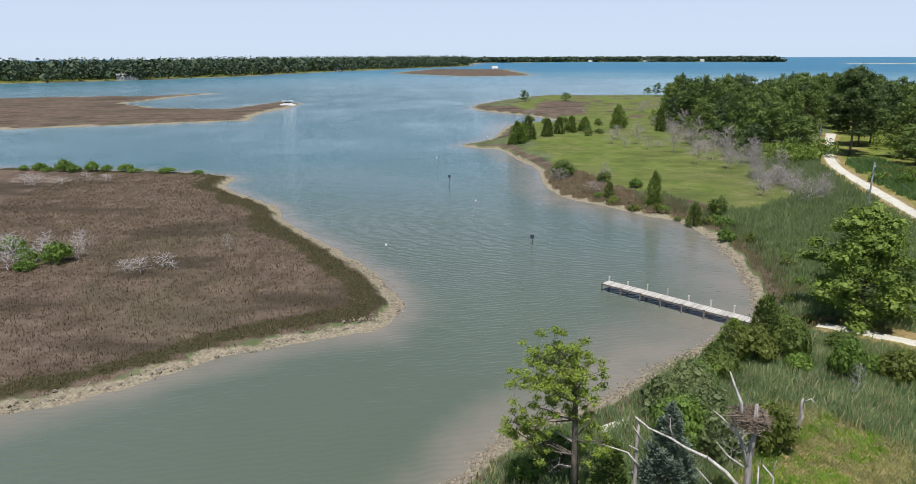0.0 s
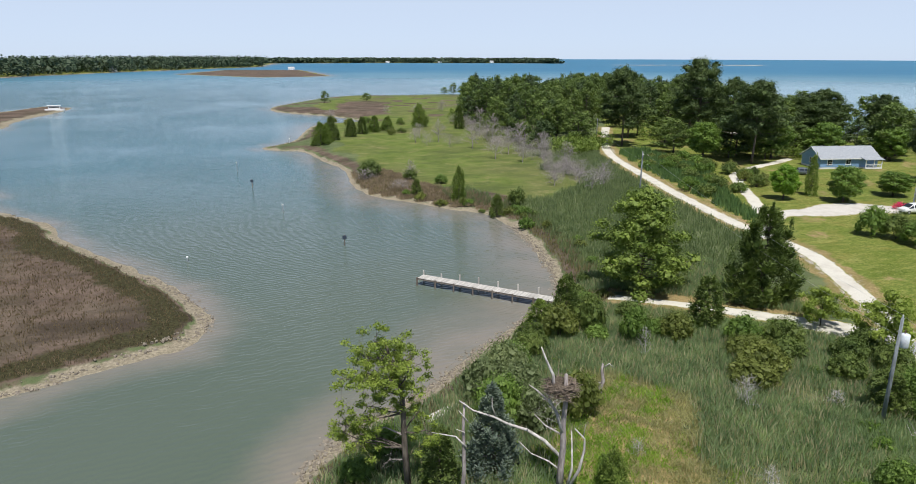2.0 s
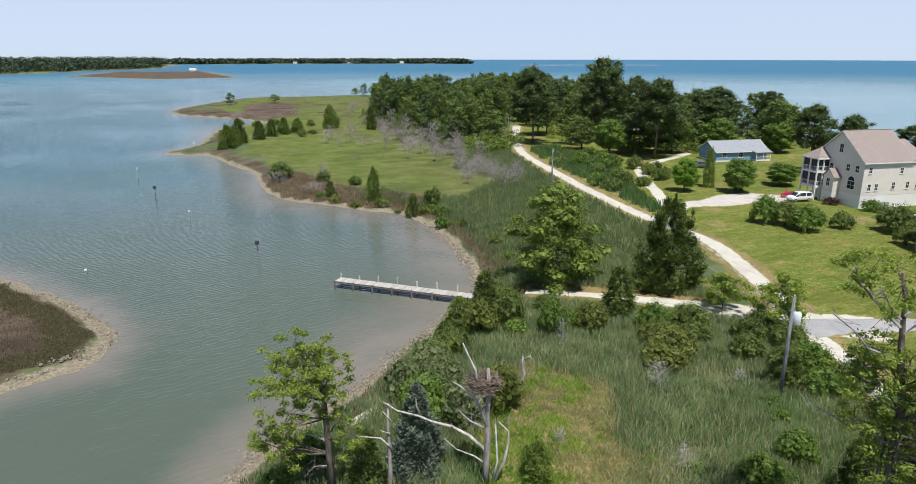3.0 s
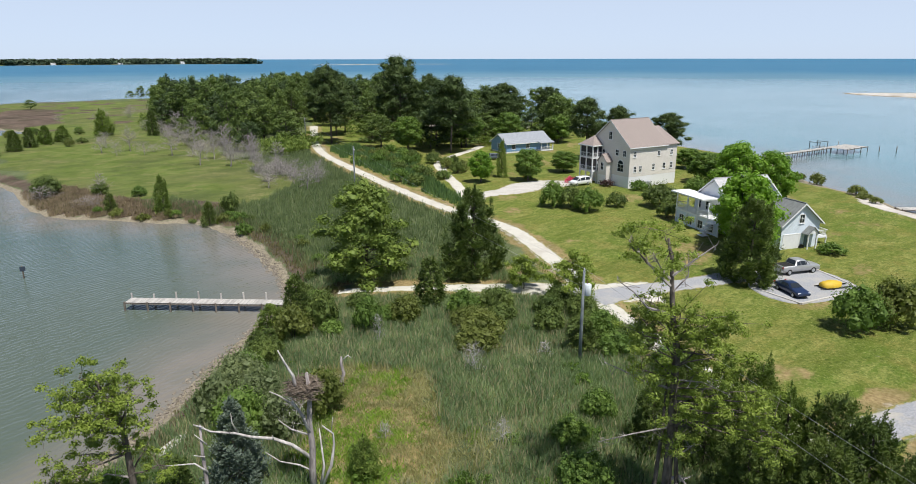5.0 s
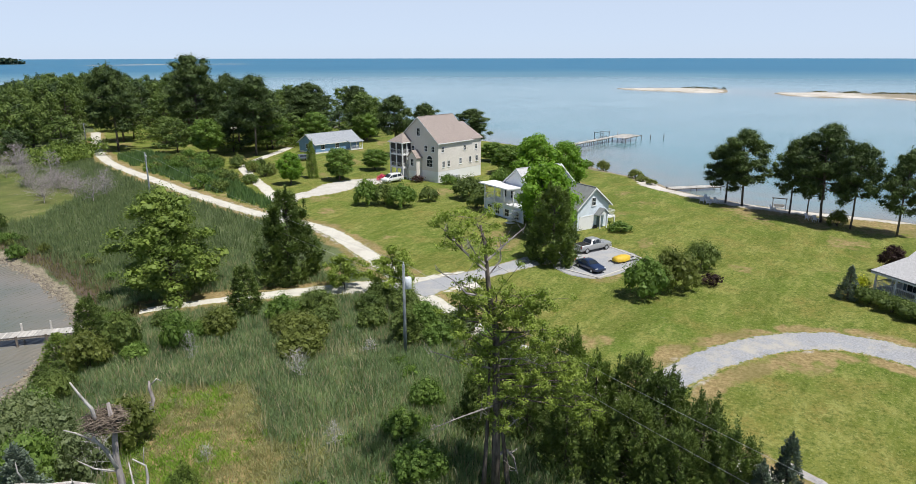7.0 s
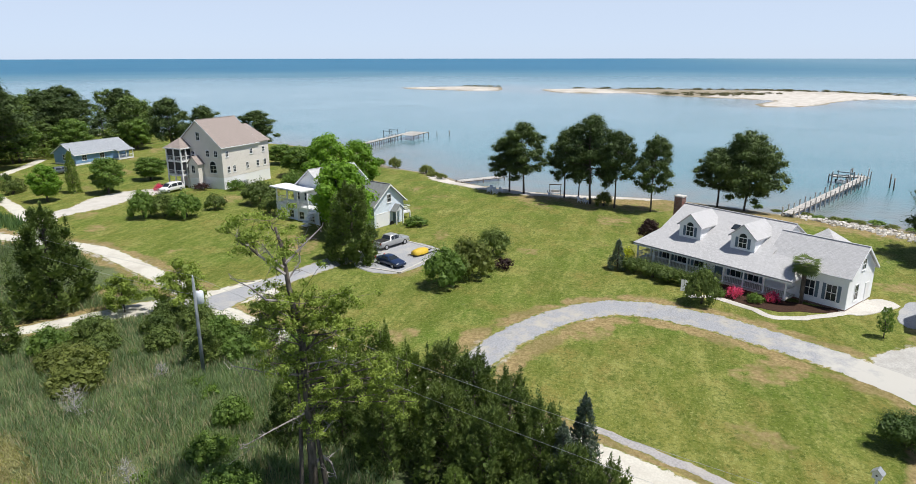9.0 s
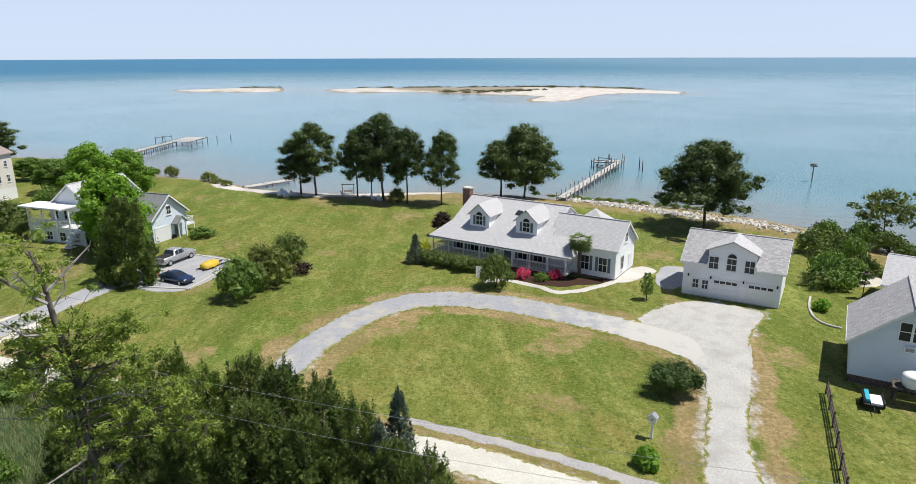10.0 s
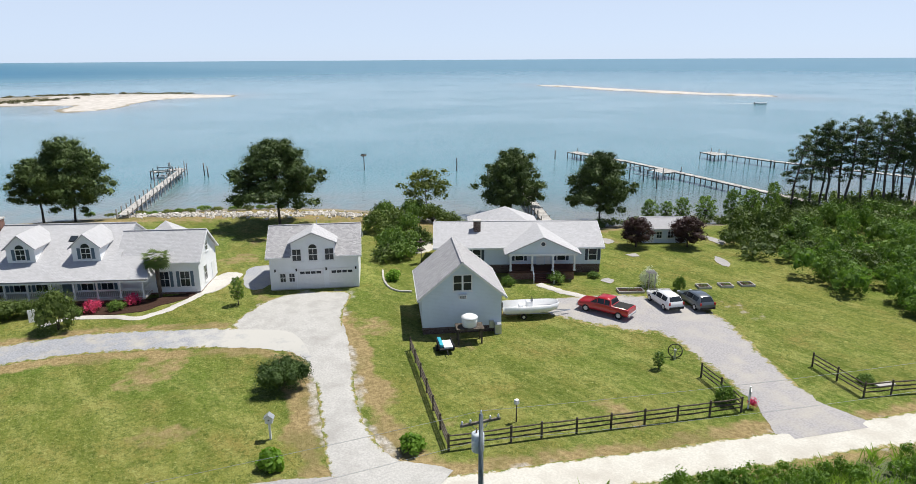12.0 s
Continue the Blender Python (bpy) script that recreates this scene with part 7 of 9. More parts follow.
def garage_house():
    """White two-storey garage with a wall dormer over two doors."""
    h = house_frame(69.65, -29.7, -123.6, "garage", "white two-storey garage with grey roof and two doors")
    w, d, ze, zr = 10.15, 8.0, 4.2, 6.75
    part("foundation", boxed((0.03, 0.03, -0.3, w - 0.03, d - 0.03, 0.25)), CONCRETE, h)
    part("wall", gable_body(0, w, 0, d, 0.2, ze, zr - 0.03, "x"), WHITE_SIDING, h, "white lap siding")
    gable_roof(h, 0, w, 0, d, ze, zr, "x", ROOF_DARK, 0.35, gap=(2.45, 7.55))
    dw = 4.9
    cx = 5.0
    part("dormer_wall", solid([(cx - dw / 2, -0.012, ze - 0.3), (cx + dw / 2, -0.012, ze - 0.3), (cx + dw / 2, -0.012, 5.75), (cx, -0.012, 6.85), (cx - dw / 2, -0.012, 5.75)], (0, 3.6, 0)), WHITE_SIDING, h)
    bm = bmesh.new()
    for s in (-1, 1):
        prism(bm, [(cx, -0.35, 7.0), (cx + s * (dw / 2 + 0.35), -0.35, 5.73), (cx + s * (dw / 2 + 0.35), -0.35, 5.58), (cx, -0.35, 6.85)], (0, 4.4, 0))
    bmesh.ops.recalc_face_normals(bm, faces=bm.faces[:])
    part("dormer_roof", bm, ROOF_GREY, h)
    for x, hh, arch in ((cx - 1.85, 1.35, False), (cx, 1.35, True), (cx + 1.85, 1.35, False)):
        window(h, x, -0.012, 3.6, 0.95, hh, "x", -1, None, arch)
    for x in (4.6, 8.2):
        door = part("garage_door", boxed(*[(x - 1.35, -0.03, 0.24 + i * 0.54, x + 1.35, 0.01, 0.76 + i * 0.54) for i in range(4)]), WHITE, h, "white panelled garage door")
        for k in range(4):
            part("pane", boxed((x - 1.2 + k * 0.62, -0.045, 1.96, x - 0.68 + k * 0.62, -0.03, 2.26)), GLASS, door)
        part("door_trim", boxed((x - 1.5, -0.05, 0.2, x - 1.37, 0.02, 2.55), (x + 1.37, -0.05, 0.2, x + 1.5, 0.02, 2.55), (x - 1.5, -0.05, 2.42, x + 1.5, 0.02, 2.56)), WHITE, h)
    part("side_door", boxed((0.95, -0.04, 0.25, 1.93, 0.0, 2.3), (1.97, -0.04, 0.25, 2.95, 0.0, 2.3)), WHITE, h)
    for x in (1.44, 2.46):
        window(h, x, -0.04, 1.1, 0.6, 1.0)
    for x in (0.6, 3.0, 6.4, 9.8):
        part("wall_lamp", soft_box(x - 0.08, -0.16, 2.35, x + 0.08, 0.0, 2.65, 0.02), BLACK, h)
    part("flue", tubed(([(5.2, 4.6, 6.3), (5.2, 4.6, 7.3)], [0.05, 0.05])), METAL, h)
    return h


def gable_barn():
    """Pale blue-white gabled workshop on a brick base."""
    h = house_frame(48.08, -35.22, -124.1, "workshop", "pale blue-white gabled workshop on a brick base")
    w, d, zb, ze, zr = 7.75, 8.4, 0.75, 4.05, 7.3
    part("foundation", boxed((0.03, 0.03, -0.3, w - 0.03, d - 0.03, zb)), DARK_BRICK, h, "dark red brick base")
    part("wall", gable_body(0, w, 0, d, zb, ze, zr - 0.02, "y"), BLUE_SIDING, h, "pale blue-white lap siding")
    gable_roof(h, 0, w, 0, d, ze, zr, "y", ROOF_DARK, 0.45)
    for k in (-0.47, 0.47):
        window(h, w / 2 + 0.05 + k, 0, 4.5, 0.76, 1.5, "x", -1, None, False, 0)
    ac = part("air_conditioner", soft_box(w / 2 - 0.35, -0.35, 3.7, w / 2 + 0.45, 0, 4.15, 0.03), WHITE, h)
    part("grille", boxed(*[(w / 2 - 0.25, -0.365, 3.77 + i * 0.06, w / 2 + 0.35, -0.35, 3.8 + i * 0.06) for i in range(5)]), BLACK, ac)
    part("electric_meter", soft_box(w - 1.2, -0.2, 0.5, w - 0.75, 0, 1.3, 0.03), METAL, h)
    part("heat_pump", soft_box(w - 0.75, -0.8, -0.1, w - 0.1, -0.15, 1.1, 0.04), METAL, h)
    part("skylight", solid([(w * 0.78, 1.5, 5.12), (w * 0.84, 1.5, 4.68), (w * 0.84, 2.1, 4.68), (w * 0.78, 2.1, 5.12)], (0, 0, 0.2)), METAL, h)
    return h


def ranch_house():
    """White ranch house with a gabled portico and dark shutters."""
    h = house_frame(61.8, -48.0, -130.0, "ranch_house", "white ranch house with grey roof and gabled portico", 1.45)
    w, d, zb, ze, zr = 20.4, 9.4, 0.9, 3.2, 5.15
    part("foundation", boxed((0.05, 0.05, -0.6, w - 0.05, d - 0.05, zb)), DARK_BRICK, h, "dark red brick foundation")
    part("wall", gable_body(0, w, 0, d, zb, ze, zr - 0.03, "x"), BLUE_SIDING, h, "white lap siding")
    gable_roof(h, 0, w, 0, d, ze, zr, "x", ROOF_GREY, 0.4)
    px0, px1, py = 8.7, 17.0, -2.6
    part("porch_deck", boxed((px0 + 0.2, py, zb - 0.25, px1 - 0.2, -0.01, zb - 0.02)), DECK_RED, h, "red-brown porch boards")
    part("porch_base", boxed((px0 + 0.3, py + 0.1, -0.6, px1 - 0.3, -0.06, zb - 0.26)), BRICK, h)
    part("portico_gable", solid([(px0, py + 0.02, ze - 0.15), (px1, py + 0.02, ze - 0.15), ((px0 + px1) / 2, py + 0.02, 5.0)], (0, 0.15, 0)), BLUE_SIDING, h)
    bm = bmesh.new()
    c = (px0 + px1) / 2
    for s in (-1, 1):
        e = c + s * (px1 - px0 + 0.9) / 2
        prism(bm, [(c, py - 0.35, 5.18), (e, py - 0.35, 3.06), (e, py - 0.35, 2.92), (c, py - 0.35, 5.04)], (0, 7.1, 0))
    bmesh.ops.recalc_face_normals(bm, faces=bm.faces[:])
    part("portico_roof", bm, ROOF_GREY, h, "pale grey shingles over the portico")
    part("beam", boxed((px0, py - 0.06, ze - 0.4, px1, py + 0.2, ze - 0.152)), WHITE, h)
    posts(h, [(px0 + 0.3, py + 0.1), (px0 + 2.9, py + 0.1), (px1 - 2.9, py + 0.1), (px1 - 0.3, py + 0.1)], zb - 0.02, ze - 0.38, 0.11)
    vent = part("gable_vent", tubed(([(c, py - 0.05, 4.25), (c, py + 0.05, 4.25)], [0.34, 0.34]), seg=20), WHITE, h, "round louvred gable vent")
    part("louvre", tubed(([(c, py - 0.07, 4.25), (c, py, 4.25)], [0.24, 0.24]), seg=16), SHUTTER, vent)
    for x in (5.0, 10.3, 15.5, 19.4):
        window(h, x, 0, zb + 0.55, 0.95, 1.4, "x", -1, SHUTTER, False, 0)
    window(h, 1.1, 0, zb + 1.1, 0.7, 0.8)
    part("door", boxed((12.4, -0.06, zb - 0.02, 13.4, 0.0, zb + 2.03), (13.5, -0.05, zb, 14.1, 0, zb + 2.0)), WHITE, h)
    for i in range(4):
        part("step", boxed((c - 1.1, py - 0.35 * (4 - i), -0.25, c + 1.1, py - 0.005 - 0.35 * (3 - i), -0.02 + 0.19 * (i + 1) - 0.19)), DECK_RED, h)
    for s in (-1.2, 1.2):
        part("stair_rail", tubed(([(c + s, py, zb + 0.9), (c + s, py - 1.5, 0.85)], [0.05, 0.05]), ([(c + s, py - 1.45, -0.2), (c + s, py - 1.45, 0.9)], [0.06, 0.06]), ([(c + s, py, zb + 0.3), (c + s, py - 1.5, 0.3)], [0.04, 0.04]), seg=5), WHITE, h)
    for a, b in ((px0 + 0.3, px0 + 2.9), (px1 - 2.9, px1 - 0.3)):
        railing(h, (a, py + 0.1), (b, py + 0.1), zb, 0.8, 0.2, DECK_RED)
    ch = part("chimney", boxed((4.7, 2.6, 3.8, 5.6, 3.4, 5.8)), DARK_BRICK, h, "dark red brick chimney")
    part("cap", boxed((4.63, 2.53, 5.8, 5.67, 3.47, 5.92)), CONCRETE, ch)
    # rear wing with its hipped roof behind the ridge
    part("rear_wall", boxed((4.6, d + 0.02, -0.3, 13.6, d + 5.8, 3.4)), BLUE_SIDING, h)
    bm = bmesh.new()
    vb = [bm.verts.new(p) for p in ((4.2, d - 2.0, 3.35), (14.0, d - 2.0, 3.35), (14.0, d + 6.2, 3.35), (4.2, d + 6.2, 3.35))]
    ap = bm.verts.new((9.4, d + 2.1, 5.75))
    for i in range(4):
        bm.faces.new((vb[i], vb[(i + 1) % 4], ap))
    bm.faces.new(vb[::-1])
    part("rear_roof", bm, ROOF_GREY, h)
    return h


def tall_house():
    """Tall beige house on a raised storey, with stacked screened porches."""
    a = 78.9 + 180
    h = house_frame(119.65, 91.97, a, "tall_house", "tall beige three-storey house with screened porch tower")
    w, d, ze, zr = 12.2, 13.9, 8.9, 13.9
    part("base", boxed((0.02, 0.02, -0.3, w - 0.02, d, 2.5)), WHITE, h, "white rendered ground storey")
    part("wall", solid([(0, 0, 2.5), (w, 0, 2.5), (w, 0, ze), (w / 2, 0, zr), (0, 0, ze)], (0, 10.4, 0)), TAN_SIDING, h, "beige lap siding")
    part("rear_wall", solid([(0.01, 10.41, 2.5), (w - 0.01, 10.41, 2.5), (w - 0.01, 10.41, ze), (w / 2, 10.41, 12.0), (0.01, 10.41, ze)], (0, d - 10.42, 0)), TAN_SIDING, h)
    gable_roof(h, 0, w, 0, 10.4, ze, zr, "y", ROOF_TAN, 0.4)
    bm = bmesh.new()
    for s in (-1, 1):
        e = w / 2 + s * (w / 2 + 0.35)
        prism(bm, [(w / 2, 10.85, 12.1), (e, 10.85, 8.85), (e, 10.85, 8.7), (w / 2, 10.85, 11.95)], (0, d - 10.5, 0))
    bmesh.ops.recalc_face_normals(bm, faces=bm.faces[:])
    part("rear_roof", bm, ROOF_TAN, h)
    # screened porch tower at the front corner
    tx0, tx1, ty = -0.4, 3.6, -2.6
    part("porch_screen", boxed((tx0 + 0.08, ty + 0.08, 2.95, tx1 - 0.08, -0.01, 8.35)), SCREEN, h, "dark insect screen")
    for z in (2.6, 5.5):
        part("porch_floor", boxed((tx0 - 0.1, ty - 0.1, z, tx1 + 0.1, 0, z + 0.32)), WHITE, h)
        railing(h, (tx0, ty - 0.02), (tx1, ty - 0.02), z + 0.32, 0.9, 0.25)
        railing(h, (tx1 + 0.02, ty), (tx1 + 0.02, -0.02), z + 0.32, 0.9, 0.25)
    posts(h, [(tx0, ty), ((tx0 + tx1) / 2, ty), (tx1, ty), (tx1, ty / 2)], -0.3, 8.5, 0.12)
    bm = bmesh.new()
    vb = [bm.verts.new(p) for p in ((tx0 - 0.4, ty - 0.4, 8.4), (tx1 + 0.4, ty - 0.4, 8.4), (tx1 + 0.4, 0.6, 8.4), (tx0 - 0.4, 0.6, 8.4))]
    ap = [bm.verts.new(((tx0 + tx1) / 2, -0.6, 10.3)), bm.verts.new(((tx0 + tx1) / 2, 0.6, 10.3))]
    bm.faces.new((vb[0], vb[1], ap[0]))
    bm.faces.new((vb[1], vb[2], ap[1], ap[0]))
    bm.faces.new((vb[3], vb[0], ap[0], ap[1]))
    bm.faces.new((vb[2], vb[3], ap[1]))
    bm.faces.new(vb[::-1])
    part("porch_roof", bm, ROOF_TAN, h)
    part("fascia", boxed((tx0 - 0.42, ty - 0.42, 8.2, tx1 + 0.42, ty - 0.3, 8.42), (tx1 + 0.3, ty - 0.3, 8.2, tx1 + 0.42, 0, 8.42)), WHITE, h)
    # entry bay
    part("entry_bay", solid([(4.4, -1.6, -0.3), (7.0, -1.6, -0.3), (7.0, -1.6, 5.3), (5.7, -1.6, 6.7), (4.4, -1.6, 5.3)], (0, 1.59, 0)), TAN_SIDING, h)
    bm = bmesh.new()
    for s in (-1, 1):
        prism(bm, [(5.7, -1.85, 6.85), (5.7 + s * 1.6, -1.85, 5.2), (5.7 + s * 1.6, -1.85, 5.05), (5.7, -1.85, 6.7)], (0, 2.2, 0))
    bmesh.ops.recalc_face_normals(bm, faces=bm.faces[:])
    part("entry_roof", bm, ROOF_TAN, h)
    part("garage_door", boxed((4.6, -1.64, -0.2, 6.8, -1.59, 2.3)), WHITE, h)
    window(h, 5.7, -1.6, 3.4, 0.8, 1.5)
    window(h, w / 2, 0, 9.9, 0.9, 1.6)
    window(h, 9.6, 0, 3.4, 1.7, 1.5, "x", -1, None, True)
    for x, z in ((4.3, 6.3), (8.4, 6.7), (10.6, 6.7)):
        window(h, x, 0, z, 0.8, 1.2)
    for y, z in ((1.6, 3.3), (3.2, 3.3), (7.0, 3.5), (10.2, 3.5), (12.4, 3.5), (8.4, 6.4), (12.2, 6.4), (1.4, 6.6)):
        window(h, w, y, z + 0.15, 0.66, 1.2 if z < 6 else 1.0, "y", 1)
    for y in (3.4, 4.6):
        part("heat_pump", soft_box(w + 0.4, y, -0.2, w + 1.3, y + 0.9, 1.4, 0.05), METAL, h)
    return h


def deck_house():
    """White and pale blue house with decks and a gabled garage wing."""
    h = house_frame(95.11, 38.58, -23.3, "deck_house", "white house with pale blue gables and roofed decks")
    w = 6.9
    part("wall", gable_body(0, w, 0, 9.0, -0.3, 3.9, 6.7, "y"), BLUE_SIDING, h, "pale blue-white lap siding")
    gable_roof(h, 0, w, 0, 9.0, 3.9, 6.72, "y", ROOF_COAL, 0.45)
    window(h, w / 2, 0, 3.9, 0.8, 1.2)
    part("garage_door", boxed((0.5, -0.05, -0.2, 3.4, 0.0, 2.2), (0.35, -0.07, -0.2, 0.49, 0.0, 2.35), (3.41, -0.07, -0.2, 3.55, 0.0, 2.35), (0.35, -0.07, 2.21, 3.55, 0, 2.36)), WHITE, h)
    part("entry_hood", solid([(3.9, -1.1, 2.4), (5.7, -1.1, 2.4), (4.8, -1.1, 3.3)], (0, 1.09, 0)), WHITE, h)
    bm = bmesh.new()
    for s in (-1, 1):
        prism(bm, [(4.8, -1.25, 3.42), (4.8 + s * 1.15, -1.25, 2.36), (4.8 + s * 1.15, -1.25, 2.26), (4.8, -1.25, 3.31)], (0, 1.2, 0))
    bmesh.ops.recalc_face_normals(bm, faces=bm.faces[:])
    part("hood_roof", bm, ROOF_COAL, h, "grey shingle hood over the door")
    posts(h, [(4.05, -1.0), (5.55, -1.0)], -0.2, 2.4, 0.08)
    smooth(part("tub", tubed(([(w + 1.3, 3.6, 1.2), (w + 1.3, 3.6, 1.25), (w + 1.3, 3.6, 2.1), (w + 1.3, 3.6, 2.2)], [0.85, 0.9, 0.9, 0.8]), seg=20), DECK_RED, h, "round brown hot tub on the deck"))
    part("tyre", tubed(([(3.75, -0.35, 0.25), (3.75, -0.12, 0.25)], [0.42, 0.42]), seg=16), BLACK, h)
    part("door", boxed((4.3, -0.05, -0.1, 5.3, 0, 2.0)), NAVY, h)
    # side deck
    part("side_deck", boxed((w + 0.05, 0.8, 1.0, w + 2.6, 5.0, 1.2)), WHITE, h)
    posts(h, [(w + 0.2, 0.9), (w + 2.5, 0.9), (w + 2.5, 4.9)], -0.3, 1.0, 0.09)
    railing(h, (w + 0.1, 0.85), (w + 2.5, 0.85), 1.2)
    railing(h, (w + 2.55, 0.85), (w + 2.55, 4.95), 1.2)
    # main block
    part("main_wall", gable_body(-1.0, 8.6, 9.02, 18.4, -0.3, 4.6, 8.2, "x"), WHITE_SIDING, h, "white lap siding")
    gable_roof(h, -1.0, 8.6, 9.02, 18.4, 4.6, 8.2, "x", ROOF_GREY, 0.45)
    part("gable_block", gable_body(2.6, 6.2, 8.0, 14.0, 4.0, 6.6, 8.4, "y"), BLUE_SIDING, h)
    gable_roof(h, 2.6, 6.2, 8.0, 14.0, 6.6, 8.4, "y", ROOF_GREY, 0.3)
    window(h, 4.4, 8.0, 6.2, 0.8, 1.1)
    # roofed deck on the near side
    part("deck", boxed((-4.0, 8.4, 2.3, -1.05, 19.4, 2.55)), WHITE, h)
    part("deck_roof", boxed((-4.6, 12.0, 5.2, -1.05, 20.2, 5.4)), WHITE, h, "white flat deck roof")
    part("upper_deck", boxed((-1.0, 9.4, 5.0, 0.4, 14.0, 5.15)), WHITE, h)
    posts(h, [(-3.9, 8.6), (-3.9, 11.2), (-3.9, 13.8), (-3.9, 16.4), (-3.9, 19.2)], -0.3, 5.0, 0.09)
    railing(h, (-3.9, 8.5), (-3.9, 19.3), 2.55)
    railing(h, (-3.9, 19.3), (-1.1, 19.3), 2.55)
    railing(h, (-0.9, 9.4), (-0.9, 14.0), 5.15)
    part("deck_skirt", boxed((-3.8, 8.6, -0.3, -3.7, 19.2, 2.3)), BLUE_SIDING, h)
    for y in (10.4, 13.0, 15.6, 17.8):
        window(h, -3.8, y, 0.5, 1.1, 1.2, "y", -1)
    for y in (10.4, 12.6, 15.0, 17.2):
        window(h, -1.0, y, 2.9, 0.9, 1.3, "y", -1)
    for i in range(5):
        part("stair_tread", boxed((-5.2 - 0.3 * i, 9.0, 2.1 - 0.45 * i, -4.0 - 0.3 * i, 10.2, 2.2 - 0.45 * i)), WHITE, h)
    return h


def cottage():
    """Small grey-blue cottage with a pale roof."""
    h = house_frame(135.3, 133.9, -11.0, "cottage", "small slate-blue cottage with weathered grey roof")
    w, d, ze, zr = 15.5, 8.0, 2.9, 5.2
    part("foundation", boxed((0.04, 0.04, -0.3, w - 0.04, d - 0.04, 0.5)), WHITE, h)
    part("wall", gable_body(0, w, 0, d, 0.5, ze, zr - 0.03, "x"), GREY_BLUE_SIDING, h, "slate-blue lap siding")
    gable_roof(h, 0, w, 0, d, ze, zr, "x", ROOF_BLUE, 0.5)
    for x in (2.5, 7.5):
        window(h, x, 0, 1.2, 1.2, 1.2)
    window(h, 0, d / 2, 1.3, 1.1, 1.2, "y", -1)
    part("porch_floor", boxed((w - 4.5, -1.8, 0.2, w, -0.02, 0.4)), WHITE, h)
    posts(h, [(w - 4.4, -1.7), (w - 2.2, -1.7), (w - 0.1, -1.7)], 0.4, 2.4, 0.08)
    part("porch_roof", solid([(w - 4.9, -2.1, 2.45), (w + 0.4, -2.1, 2.45), (w + 0.4, 0.3, 3.05), (w - 4.9, 0.3, 3.05)], (0, 0, 0.12)), ROOF_BLUE, h)
    railing(h, (w - 4.4, -1.7), (w - 0.1, -1.7), 0.4)
    return h


def shed():
    h = thing("garden_shed", pose(52.6, -79.4, 1.1, 0, 0, -131), "pale garden shed with grey roof between purple trees", "shed")
    part("wall", gable_body(-0.5, 6.0, 0, 3.6, -0.2, 2.3, 3.4, "x"), BLUE_SIDING, h)
    gable_roof(h, -0.5, 6.0, 0, 3.6, 2.3, 3.45, "x", ROOF_GREY, 0.25)
    for x in (1.8, 3.4):
        window(h, x, 0, 0.9, 0.7, 0.9)
    part("door", boxed((0.2, -0.05, -0.1, 1.1, 0, 1.9)), WHITE, h)
    return h


cape_house()
garage_house()
gable_barn()
ranch_house()
tall_house()
deck_house()
cottage()
shed()


def far_house(x, y, a, w, d, ze, zr, wall, roof, label):
    h = house_frame(x, y, a, "far_house", label, ground_z(x, y))
    part("wall", gable_body(0, w, 0, d, -0.3, ze, zr, "x"), wall, h)
    gable_roof(h, 0, w, 0, d, ze, zr, "x", roof, 0.4)
    for k in range(int(w // 4)):
        window(h, 2 + k * 4, 0, 1.0, 1.2, 1.4)
    return h


far_house(163.0, 208.0, -40, 14, 9, 5.0, 8.5, TAN_SIDING, ROOF_TAN, "beige house half hidden among tall pines")
far_house(-425.0, 832.0, 25, 24, 10, 3.2, 7.0, WHITE_SIDING, ROOF_DARK, "distant pale house at the edge of the woods")
far_house(-228.0, 1236.0, 50, 9, 8, 5.0, 9.0, WHITE_SIDING, ROOF_GREY, "distant white house at the edge of the woods")
far_house(60.0, 1400.0, 0, 12, 9, 4.0, 7.0, WHITE_SIDING, ROOF_GREY, "distant white house on the low point")
for k in range(3):
    far_house(460.0 + 190 * k, 2500.0 - 40 * k, 0, 13, 10, 5.0, 8.0, WHITE_SIDING, ROOF_GREY, "distant white house on the horizon shore")


